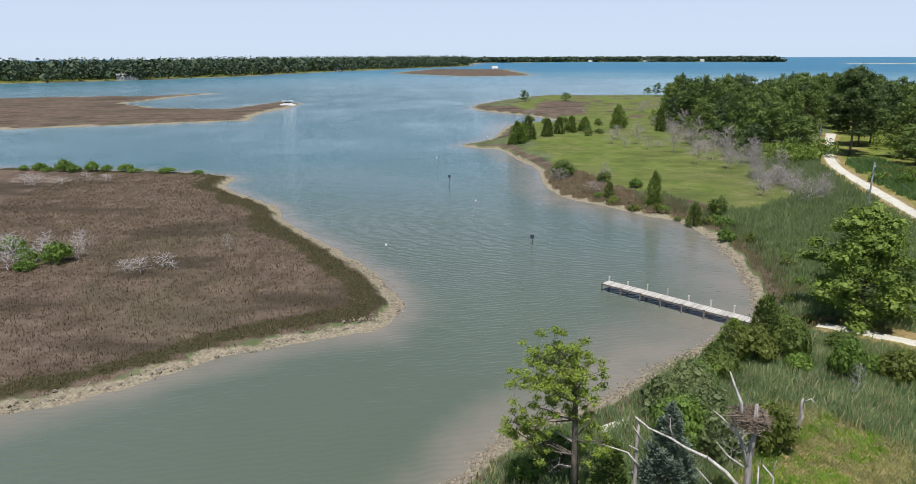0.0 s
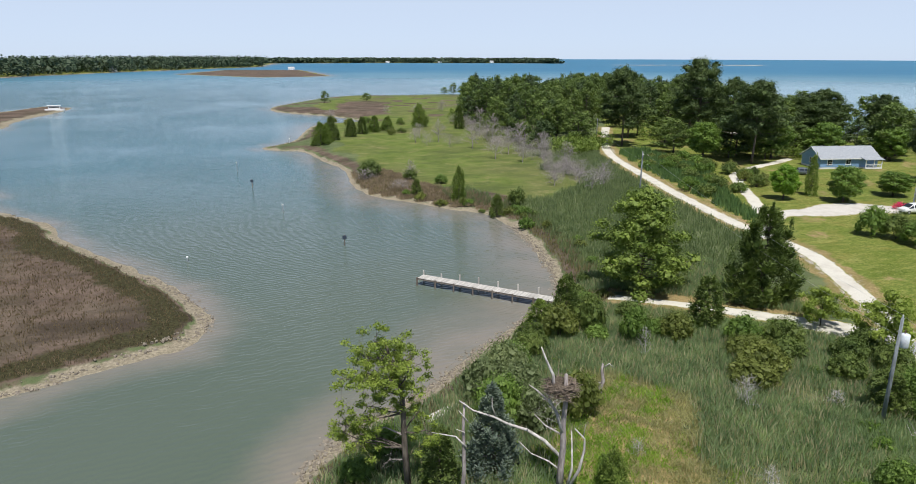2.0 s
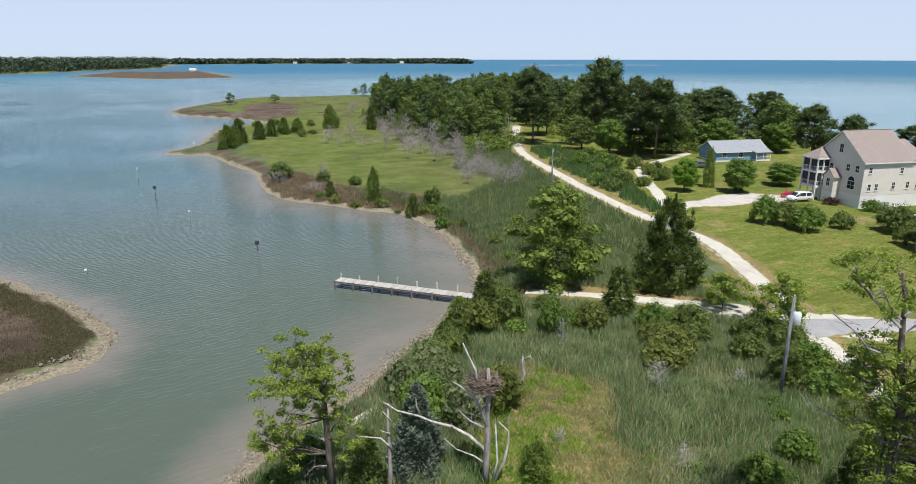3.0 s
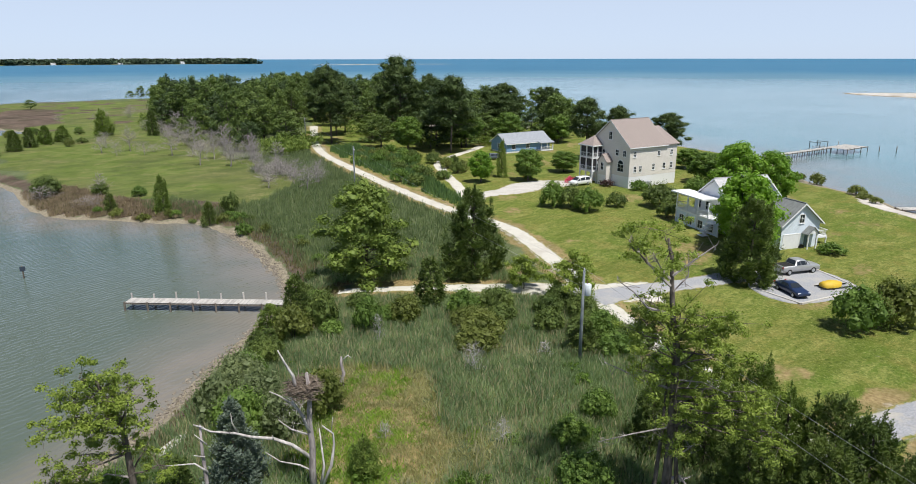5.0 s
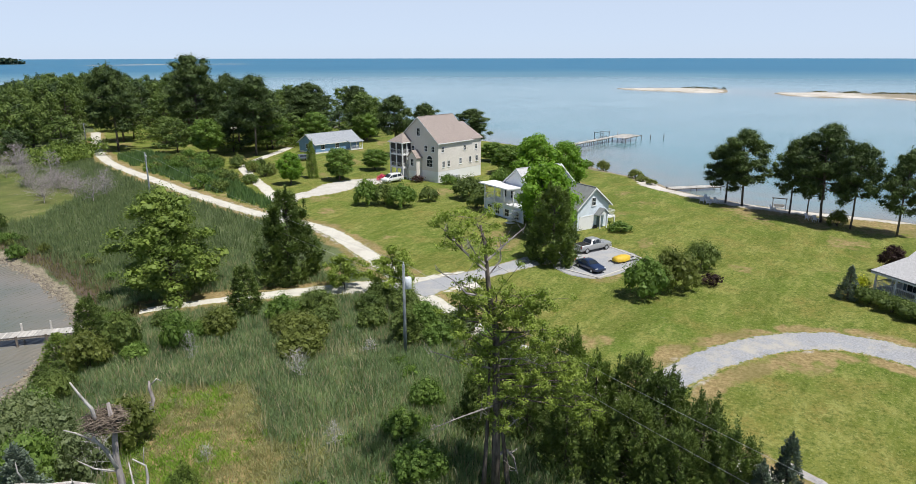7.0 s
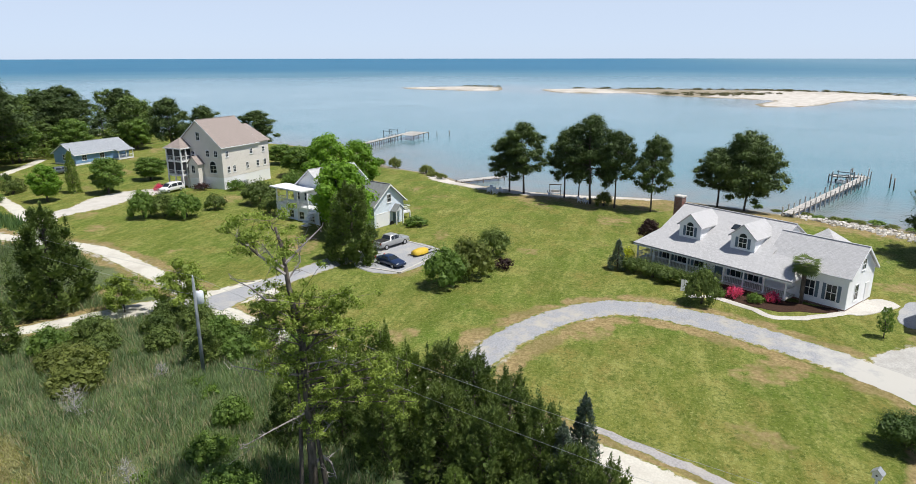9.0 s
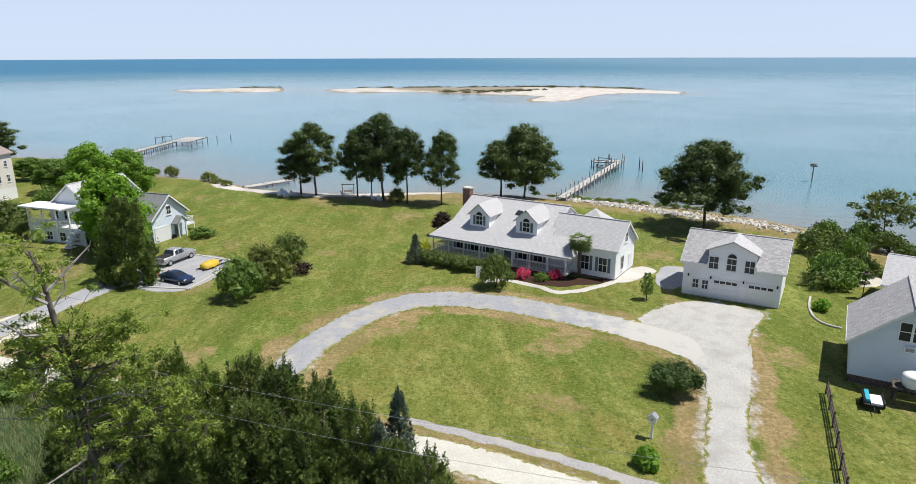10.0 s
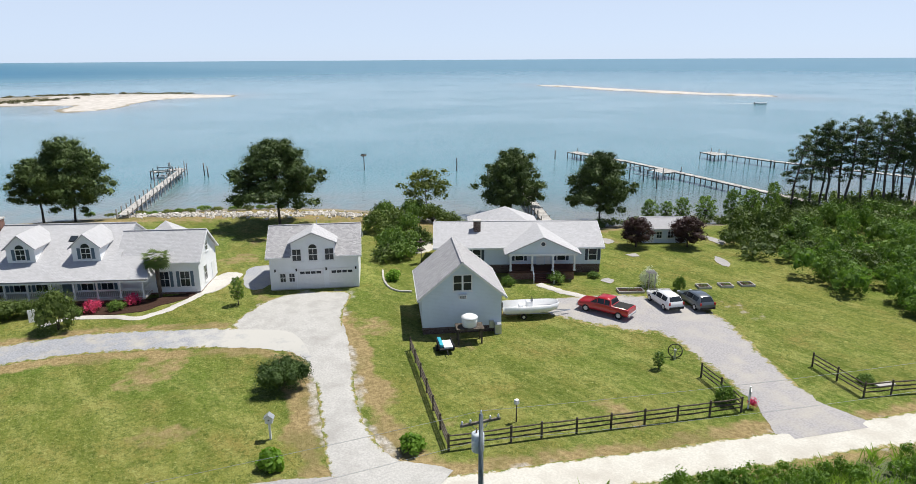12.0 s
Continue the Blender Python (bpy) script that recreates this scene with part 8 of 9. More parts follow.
# ---- docks ----
def dock(points, width, z, label, bay=3.0, tall=0.9, tall_every=1, planks=False, group="", mat=None, both=False):
    """A timber pier: decking on stringers and paired piles, some standing above the deck."""
    root = thing("dock", pose(points[0][0], points[0][1], 0), label, "dock", group)
    o = np.array(points[0], float)
    plank_me = bpy.data.meshes.new("plank")
    bm = boxed((-0.066, -width / 2 - 0.03, -0.02, 0.066, width / 2 + 0.03, 0.02))
    bm.to_mesh(plank_me)
    bm.free()
    plank_me.materials.append(mat or WOOD_GREY)
    for a, b in zip(points, points[1:]):
        a, b = np.array(a, float) - o, np.array(b, float) - o
        d = b - a
        ln = float(np.hypot(*d))
        d /= ln
        n = np.array([-d[1], d[0]])
        ang = math.degrees(math.atan2(d[1], d[0]))
        if planks:
            for i in range(int(ln / 0.145)):
                p = a + d * (0.0725 + i * 0.145)
                ob = new("plank", plank_me)
                ob.parent = root
                ob.matrix_basis = pose(p[0], p[1], z + RNG.normal(0, 0.006), 0, 0, ang + RNG.normal(0, 0.6))
        else:
            bm = bmesh.new()
            for i in range(int(ln / 0.3)):
                p = a + d * (0.15 + i * 0.3)
                vs = box(bm, -0.138, -width / 2 - 0.03, -0.02, 0.138, width / 2 + 0.03, 0.02)
                m = pose(p[0], p[1], z + RNG.normal(0, 0.008), 0, 0, ang)
                for v in vs:
                    v.co = m @ v.co
            bmesh.ops.recalc_face_normals(bm, faces=bm.faces[:])
            part("decking", bm, mat or WOOD_GREY, root)["kind"] = "stuff"
        for s in (-1, 1):
            q0, q1 = a + n * s * (width / 2 - 0.08), b + n * s * (width / 2 - 0.08)
            part("stringer", tubed(([(*q0, z - 0.15), (*q1, z - 0.15)], [0.12, 0.12]), seg=4), WOOD_POST, root)
            k = max(2, int(ln / bay) + 1)
            for i in range(k):
                p = a + d * (ln * i / (k - 1)) + n * s * (width / 2 + 0.12)
                top = z + (tall * RNG.uniform(0.6, 1.3) if (i % tall_every == 0 and (s > 0 or both)) else 0.12)
                part("post", tubed(([(*p, -1.6), (*p, top)], [0.13, 0.11]), seg=7), WOOD_POST if top < z + 0.3 else WOOD_GREY, root)
    return root


dock([(18.3, 80.2), (31.9, 67.2)], 1.5, 1.0, "weathered grey timber dock reaching into the creek", 2.6, 0.7, 1, True)
dock([(121.0, -27.0), (163.8, -51.6)], 1.6, 1.6, "long grey timber pier with tall piles in the bay", 2.9, 1.0, 1, False, both=True)
dock([(163.8, -51.6), (163.9, -44.5)], 2.4, 1.62, "cross platform at the end of a pier", 2.4, 1.6, 1, False)
dock([(181.0, 80.9), (214.0, 76.3)], 1.9, 1.6, "long grey timber pier with low piles", 2.4, 0.35, 2, False)
dock([(213.5, 73.9), (225.5, 72.4)], 6.6, 1.62, "wide timber platform at the end of a pier", 3.5, 0.9, 2, False)
dock([(70.0, -77.6), (101.0, -101.0)], 1.7, 1.6, "pale timber pier reaching into the bay", 3.2, 0.9, 1, False)
dock([(44.0, -122.6), (81.5, -134.5), (98.4, -139.3), (117.8, -142.0)], 1.5, 1.6, "very long timber pier on thin piles", 3.2, 0.15, 3, False)
dock([(83.5, -136.0), (85.0, -131.0)], 5.0, 1.62, "square timber boat platform beside a pier", 2.5, 1.4, 2, False)
dock([(119.0, -142.5), (113.0, -141.0)], 3.0, 1.62, "small timber platform at a pier end", 2.5, 0.8, 2, False)
dock([(20.0, -163.0), (43.5, -166.5), (74.3, -166.3), (92.3, -169.5)], 1.5, 1.6, "distant timber pier on thin piles", 3.4, 0.2, 3, False)
dock([(94.0, -169.0), (88.0, -166.0)], 3.2, 1.62, "small platform at the end of a distant pier", 2.5, 1.3, 1, False)
dock([(188.0, 176.0), (226.0, 190.0)], 1.8, 1.6, "far timber pier behind the cottage", 4.0, 0.3, 2, False)


def boat_lift(x, y, a):
    r = thing("boat_lift", pose(x, y, 0, 0, 0, a), "boat lift frame on four tall piles", "boat lift")
    for u in (-2.2, 2.2):
        for v in (-1.6, 1.6):
            part("post", tubed(([(u, v, -1.5), (u, v, 2.9)], [0.12, 0.1]), seg=7), WOOD_POST, r)
        part("beam", boxed((u - 0.1, -1.8, 2.5, u + 0.1, 1.8, 2.7)), METAL, r)
    for v in (-0.6, 0.6):
        part("cradle", boxed((-2.2, v - 0.08, 1.0, 2.2, v + 0.08, 1.2)), METAL, r)


boat_lift(218.0, 80.5, -8)
boat_lift(160.5, -46.0, -30)
boat_lift(86.5, -128.0, -12)


def piling(x, y, h, label="lone weathered piling standing in the water"):
    ob = smooth(part("piling", tubed(([(0, 0, -1.5), (0.02, 0, h * 0.5), (0, 0.03, h)], [0.15, 0.14, 0.12]), seg=8), WOOD_POST))
    ob.matrix_basis = pose(x, y, 0, 0, RNG.normal(0, 1.5))
    return tagged(ob, label, "piling", "pilings in the bay")


for x, y, h in ((157.1, -55.1, 2.6), (160.1, -55.3, 3.0), (124.0, -104.5, 3.2), (107.5, -99.5, 2.6), (229.0, 67.0, 1.5), (233.0, 63.5, 1.5), (120.5, -137.0, 2.4), (168.0, -50.0, 2.8), (78.0, -121.0, 2.6)):
    piling(x, y, h)


def channel_marker(x, y, h, sign):
    r = thing("channel_marker", pose(x, y, 0), "slim channel marker post standing in the creek", "marker", "channel markers in the creek")
    part("post", tubed(([(0, 0, -1.5), (0, 0, h)], [0.11, 0.09]), seg=7), WOOD_POST if sign else METAL, r)
    if sign:
        part("board", boxed((-0.32, -0.12, h - 0.7, 0.32, -0.08, h - 0.1)), SHUTTER, r)
    else:
        part("cap", soft_box(-0.16, -0.16, h, 0.16, 0.16, h + 0.25, 0.05), WHITE, r)


for x, y, h, sign in ((-7.0, 177.1, 2.3, 0), (-3.2, 154.2, 1.9, 1), (2.5, 126.5, 1.5, 0), (11.0, 101.2, 1.7, 1), (8.5, 230.0, 1.6, 0), (-12.0, 99.0, 0.5, 0)):
    channel_marker(x, y, h, sign)


def osprey_platform(x, y):
    r = thing("nest_platform", pose(x, y, 0), "osprey nest platform on a post in the bay", "platform")
    part("post", tubed(([(0, 0, -1.5), (0, 0, 3.4)], [0.13, 0.11]), seg=7), WOOD_POST, r)
    part("table", boxed((-0.6, -0.6, 3.4, 0.6, 0.6, 3.55)), WOOD_POST, r)
    bm = bmesh.new()
    for i in range(50):
        a = RNG.uniform(0, math.tau)
        c = Vector((math.cos(a) * 0.45, math.sin(a) * 0.45, 3.62 + RNG.uniform(0, 0.3)))
        d = Vector((math.cos(a + 1.7), math.sin(a + 1.7), RNG.normal(0, 0.2))) * 0.5
        tube(bm, [c - d, c + d], [0.02, 0.015], 3)
    part("nest", bm, FENCE, r)


osprey_platform(141.1, -88.5)


# ---- poles and wires ----
CAN = plain("pale_grey_enamel", (0.6, 0.65, 0.7), 0.35)
def utility_pole(x, y, h, angle, transformer, arm=True):
    r = thing("utility_pole", pose(x, y, ground_z(x, y), 0, 0, angle), "weathered grey wooden utility pole with crossarm", "utility pole", "poles along the lane")
    smooth(part("post", tubed(([(0, 0, -0.5), (0, 0, h * 0.5), (0, 0, h)], [0.17, 0.145, 0.11]), seg=10), POLE, r))
    if arm:
        part("crossarm", boxed((-1.1, -0.14, h - 0.55, 1.1, -0.02, h - 0.42)), WOOD_POST, r)
        for u in (-1.0, -0.55, 0.55, 1.0):
            part("insulator", tubed(([(u, -0.08, h - 0.42), (u, -0.08, h - 0.3), (u, -0.08, h - 0.22)], [0.03, 0.06, 0.035]), seg=8), WHITE, r)
        part("brace", tubed(([(-0.6, -0.1, h - 0.5), (0, -0.13, h - 1.1), (0.6, -0.1, h - 0.5)], [0.02, 0.02, 0.02]), seg=4), METAL, r)
    part("insulator", tubed(([(0, 0, h), (0, 0, h + 0.15), (0, 0, h + 0.25)], [0.03, 0.06, 0.03]), seg=8), WHITE, r)
    if transformer:
        can = smooth(part("transformer", tubed(([(0.0, -0.42, h - 2.35), (0.0, -0.42, h - 2.3), (0, -0.42, h - 1.35), (0, -0.42, h - 1.28)], [0.3, 0.34, 0.34, 0.25]), seg=14), CAN, r, "pale grey transformer can"))
        part("bushing", tubed(([(0.08, -0.42, h - 1.28), (0.08, -0.42, h - 1.0)], [0.05, 0.03]), seg=6), BRICK, can)
        part("bracket", boxed((-0.08, -0.2, h - 2.1, 0.08, -0.1, h - 1.5)), METAL, r)


POLES = [(22.6, -19.5, 8.6, 70, True), (44.6, 34.6, 8.9, 66, True), (69.2, 110.7, 10.0, 66, False), (105.5, 196.9, 7.8, 66, False), (-5.0, -75.0, 8.8, 64, True)]
for x, y, h, a, tr in POLES:
    utility_pole(x, y, h, a, tr, h != 8.9)


def wire(a, b, sag, label="thin overhead power wire between the poles"):
    a, b = Vector(a), Vector(b)
    pts = [a.lerp(b, s) - Vector((0, 0, sag * 4 * s * (1 - s))) for s in np.linspace(0, 1, 25)]
    ob = part("power_line", tubed((pts, [0.009] * 25), seg=4), METAL)
    return tagged(ob, label, "power line", "wires along the lane")


tops = {i: Vector((p[0], p[1], ground_z(p[0], p[1]) + p[2])) for i, p in enumerate(POLES)}
for i, j in ((4, 0), (0, 1), (1, 2), (2, 3)):
    for off, drop in ((0.0, 0.2), (0.15, -1.6)):
        side = Vector((0.9, -0.4, 0)) * off
        wire(tops[i] + side + Vector((0, 0, drop)), tops[j] + side + Vector((0, 0, drop)), 0.9 if drop > -1 else 1.2)


# ---- fences ----
def rail_fence(runs, label):
    r = thing("rail_fence", pose(runs[0][0][0], runs[0][0][1], 0), label, "fence")
    o = Vector((*runs[0][0], 0))
    for line in runs:
        pts = []
        for a, b in zip(line, line[1:]):
            a, b = Vector((*a, 0)) - o, Vector((*b, 0)) - o
            n = max(1, round((b - a).length / 2.7))
            pts += [a.lerp(b, i / n) for i in range(n)]
        pts.append(Vector((*line[-1], 0)) - o)
        zs = [ground_z(p.x + o.x, p.y + o.y) for p in pts]
        for p, z in zip(pts, zs):
            part("post", tubed(([(p.x, p.y, z - 0.3), (p.x, p.y, z + 1.32)], [0.085, 0.08]), seg=6), FENCE, r)
        for (p, z), (q2, z2) in zip(zip(pts, zs), zip(pts[1:], zs[1:])):
            for hgt in (0.42, 0.78, 1.14):
                j = RNG.normal(0, 0.025, 2)
                part("rail", tubed(([(p.x, p.y, z + hgt + j[0]), ((p.x + q2.x) / 2, (p.y + q2.y) / 2, (z + z2) / 2 + hgt - 0.01), (q2.x, q2.y, z2 + hgt + j[1])], [0.045, 0.065, 0.045]), seg=5), FENCE, r)


rail_fence([[(46.0, -32.2), (31.3, -24.5), (28.2, -30.5), (20.6, -44.4), (23.2, -46.2), (25.6, -47.4)]], "dark weathered split-rail fence round a yard")
rail_fence([[(20.3, -56.4), (15.4, -53.9), (12.8, -57.9), (6.0, -69.0)]], "dark weathered split-rail fence by the drive")


# ---- vehicles ----
def paint(name, c, metal=0.0):
    m = Nodes(name, 0.28, metal, 0.5)
    m.color(m.mix(m.ramp(m.noise(2, 4), 0.35, 0.65), tuple(v * 0.92 for v in c), c))
    m.bsdf.inputs["Coat Weight"].default_value = 0.6
    m.bsdf.inputs["Coat Roughness"].default_value = 0.08
    return m.mat


RED_PAINT, WHITE_PAINT = paint("red_car_paint", (0.42, 0.012, 0.015)), paint("white_car_paint", (0.78, 0.79, 0.8))
GREY_PAINT, SILVER_PAINT, BLUE_PAINT = paint("grey_car_paint", (0.09, 0.11, 0.13)), paint("silver_car_paint", (0.42, 0.43, 0.44), 0.3), paint("dark_blue_car_paint", (0.015, 0.03, 0.08))
YELLOW_TARP = plain("yellow_tarpaulin", (0.62, 0.42, 0.04), 0.6)
TAIL = plain("red_tail_lamp", (0.4, 0.01, 0.01), 0.3)
LAMP = plain("clear_headlamp", (0.7, 0.72, 0.74), 0.15)


def smooth_by(ob):
    for p in ob.data.polygons:
        p.use_smooth = abs(p.normal.x) < 0.98
    return ob


def wheels(root, xs, half, r=0.36, rim=None):
    for x in xs:
        for s in (-1, 1):
            y = s * (half - 0.1)
            w = smooth(part("wheel", tubed(([(x, y - 0.12, r - 0.02), (x, y - 0.09, r - 0.02), (x, y + 0.09, r - 0.02), (x, y + 0.12, r - 0.02)], [r * 0.88, r, r, r * 0.88]), seg=18), BLACK, root))
            part("rim", tubed(([(x, y + s * 0.1, r - 0.02), (x, y + s * 0.135, r - 0.02)], [r * 0.62, r * 0.56]), seg=10), rim or METAL, w)


def lamps(root, x_front, x_rear, half, z):
    for s in (-1, 1):
        part("headlight", soft_box(x_front - 0.1, s * half * 0.74 - 0.17, z - 0.08, x_front + 0.03, s * half * 0.74 + 0.17, z + 0.1, 0.03), LAMP, root)
        part("tail_light", soft_box(x_rear - 0.03, s * half * 0.84 - 0.09, z - 0.02, x_rear + 0.08, s * half * 0.84 + 0.09, z + 0.28, 0.02), TAIL, root)


def shell_body(root, rows, mat, sides, screen, back):
    """A car body lofted along its length, rows of (x, sill, belt, top, half width, half roof), with glass set into sides, front and back."""
    bm = bmesh.new()
    rings = []
    for x, zl, zb, zt, wb, wt in rows:
        e = min(0.06, (zt - zb) * 0.4)
        half = [(wb * 0.9, zl), (wb, zl + 0.14), (wb * 1.01, zl + (zb - zl) * 0.7), (wb * 0.975, zb), (wt, zt - e), (wt * 0.78, zt), (wt * 0.35, zt + 0.015)]
        rings.append([bm.verts.new((x, -y, z)) for y, z in half] + [bm.verts.new((x, y, z)) for y, z in reversed(half)])
    n = len(rings[0])
    for a, b in zip(rings, rings[1:]):
        for i in range(n):
            bm.faces.new((a[i], a[(i + 1) % n], b[(i + 1) % n], b[i]))
    bm.faces.new(rings[0])
    bm.faces.new(rings[-1][::-1])
    bmesh.ops.recalc_face_normals(bm, faces=bm.faces[:])
    smooth_by(part("body", bm, mat, root))

    def edge(i, s, k):
        x, zl, zb, zt, wb, wt = rows[i]
        return Vector((x, s * wb * 0.975, zb)).lerp(Vector((x, s * wt, zt - min(0.06, (zt - zb) * 0.4))), k)

    for i in sides:
        for s in (-1, 1):
            a0, a1, b0, b1 = edge(i, s, 0.08), edge(i, s, 0.9), edge(i + 1, s, 0.08), edge(i + 1, s, 0.9)
            part("side_window", solid([a0.lerp(b0, 0.05), b0.lerp(a0, 0.05), b1.lerp(a1, 0.05), a1.lerp(b1, 0.05)], (0, s * 0.014, 0.006)), GLASS, root)
    for name, (i, j), d in (("windscreen", screen, 0.012), ("rear_window", back, -0.012)):
        lo, hi = rows[i], rows[j]
        pts = [Vector((lo[0], s * lo[5] * 0.94, lo[3])) for s in (-1, 1)] + [Vector((hi[0], s * hi[5] * 0.84, hi[3])) for s in (1, -1)]
        m0, m1 = (pts[0] + pts[1]) / 2, (pts[2] + pts[3]) / 2
        low, high = (m1 - m0) * 0.1, (m0 - m1) * 0.08
        part(name, solid([pts[0] + low, pts[1] + low, pts[2] + high, pts[3] + high], (d, 0, 0.02)), GLASS, root, "dark tinted glass")


def car(x, y, a, kind, mat, label):
    r = thing("pickup_truck" if kind == "pickup" else "car", pose(x, y, ground_z(x, y) + 0.09, 0, 0, a), label, "pickup truck" if kind == "pickup" else "car")
    if kind == "pickup":
        h = 0.98
        shell_body(r, [(2.88, 0.5, 0.86, 0.9, 0.88, 0.8), (2.7, 0.42, 1.02, 1.1, 0.97, 0.84), (1.4, 0.4, 1.14, 1.2, 0.98, 0.84), (0.6, 0.4, 1.18, 1.84, 0.98, 0.74), (-0.2, 0.4, 1.18, 1.88, 0.98, 0.75), (-0.8, 0.4, 1.18, 1.84, 0.98, 0.74), (-1.02, 0.4, 1.18, 1.22, 0.98, 0.88), (-2.78, 0.42, 1.18, 1.22, 0.98, 0.9), (-2.86, 0.5, 1.1, 1.14, 0.96, 0.88)], mat, (2, 3, 4), (2, 3), (6, 5))
        part("bed_cover", soft_box(-2.72, -0.8, 1.2, -1.08, 0.8, 1.265, 0.02), BLACK, r, "dark cover over the load bed")
        wheels(r, (1.85, -1.85), h, 0.42)
        part("bumper", soft_box(-2.98, -0.9, 0.45, -2.8, 0.9, 0.68, 0.04), METAL, r)
        part("bumper", soft_box(2.8, -0.92, 0.4, 2.98, 0.92, 0.62, 0.04), METAL, r)
        lamps(r, 2.85, -2.85, h, 0.9)
    elif kind == "suv":
        h = 0.95
        shell_body(r, [(2.38, 0.45, 0.68, 0.72, 0.78, 0.66), (2.2, 0.35, 0.84, 0.9, 0.9, 0.76), (1.2, 0.3, 0.98, 1.06, 0.95, 0.8), (0.35, 0.3, 1.0, 1.6, 0.95, 0.69), (-0.8, 0.3, 1.02, 1.67, 0.95, 0.71), (-1.8, 0.3, 1.05, 1.6, 0.95, 0.68), (-2.26, 0.36, 1.03, 1.1, 0.92, 0.78), (-2.4, 0.45, 0.84, 0.88, 0.86, 0.74)], mat, (2, 3, 4), (2, 3), (6, 5))
        wheels(r, (1.5, -1.4), h, 0.38)
        lamps(r, 2.32, -2.38, h, 0.82)
        part("bumper", soft_box(-2.48, -0.85, 0.38, -2.34, 0.85, 0.62, 0.04), BLACK, r)
    elif kind == "van":
        h = 0.98
        shell_body(r, [(2.5, 0.45, 0.7, 0.75, 0.8, 0.68), (2.3, 0.35, 0.9, 0.98, 0.92, 0.78), (1.7, 0.32, 1.02, 1.12, 0.98, 0.82), (0.7, 0.3, 1.05, 1.8, 0.98, 0.74), (-0.8, 0.3, 1.05, 1.86, 0.98, 0.76), (-2.1, 0.3, 1.05, 1.8, 0.98, 0.74), (-2.42, 0.36, 1.05, 1.12, 0.95, 0.82), (-2.5, 0.45, 0.84, 0.9, 0.9, 0.8)], mat, (2, 3, 4), (2, 3), (6, 5))
        wheels(r, (1.6, -1.5), h, 0.36)
        lamps(r, 2.4, -2.5, h, 0.85)
    else:
        h = 0.88
        shell_body(r, [(2.28, 0.4, 0.58, 0.62, 0.74, 0.64), (2.05, 0.3, 0.74, 0.8, 0.85, 0.72), (0.95, 0.28, 0.86, 0.93, 0.88, 0.74), (0.15, 0.28, 0.88, 1.32, 0.88, 0.6), (-0.4, 0.28, 0.88, 1.36, 0.88, 0.61), (-0.95, 0.28, 0.9, 1.3, 0.88, 0.58), (-1.6, 0.3, 0.9, 0.95, 0.87, 0.72), (-2.1, 0.32, 0.84, 0.88, 0.82, 0.68), (-2.25, 0.42, 0.7, 0.74, 0.76, 0.64)], mat, (2, 3, 4), (2, 3), (6, 5))
        wheels(r, (1.35, -1.35), h, 0.32)
        lamps(r, 2.15, -2.22, h, 0.66)
    return r


car(39.7, -53.0, 11, "pickup", RED_PAINT, "bright red pickup truck with dark bed cover on gravel")
car(36.9, -59.5, -27, "suv", WHITE_PAINT, "white sport utility car parked on grey gravel")
car(34.7, -62.0, -29, "suv", GREY_PAINT, "dark grey sport utility car parked on gravel")
car(86.3, 32.6, -25, "pickup", SILVER_PAINT, "silver pickup truck parked on the tarmac pad")
car(77.9, 29.6, -120, "sedan", BLUE_PAINT, "dark blue convertible car parked on tarmac")
car(112.9, 89.3, 171, "van", WHITE_PAINT, "white minivan parked before the tall house")
car(124.0, 128.5, 150, "suv", GREY_PAINT, "dark car parked in shade beside the cottage")


def tarp_boat(x, y, a):
    r = thing("covered_boat", pose(x, y, ground_z(x, y) + 0.1, 0, 0, a), "small boat under a bright yellow tarpaulin", "boat")
    bm = bmesh.new()
    rings = []
    for u, w, h in ((-1.8, 0.5, 0.7), (-1.5, 0.85, 0.95), (0, 0.95, 1.1), (1.2, 0.75, 1.0), (1.9, 0.25, 0.8)):
        rings.append([bm.verts.new((u * 0.72, s * w * 0.8, z * 0.85)) for s, z in ((-1, 0.25), (-1.02, h * 0.6), (-0.4, h), (0.4, h), (1.02, h * 0.6), (1, 0.25))])
    for p0, p1 in zip(rings, rings[1:]):
        for i in range(5):
            bm.faces.new((p0[i], p0[i + 1], p1[i + 1], p1[i]))
    bm.faces.new(rings[0])
    bm.faces.new(rings[-1])
    bmesh.ops.recalc_face_normals(bm, faces=bm.faces[:])
    smooth(part("tarpaulin", bm, YELLOW_TARP, r))
    part("trailer", boxed((-1.8, -0.6, 0.12, 2.6, -0.5, 0.24), (-1.8, 0.5, 0.12, 2.6, 0.6, 0.24), (-0.3, -0.9, 0.1, -0.1, 0.9, 0.22)), BLACK, r)


tarp_boat(83.2, 27.2, -30)


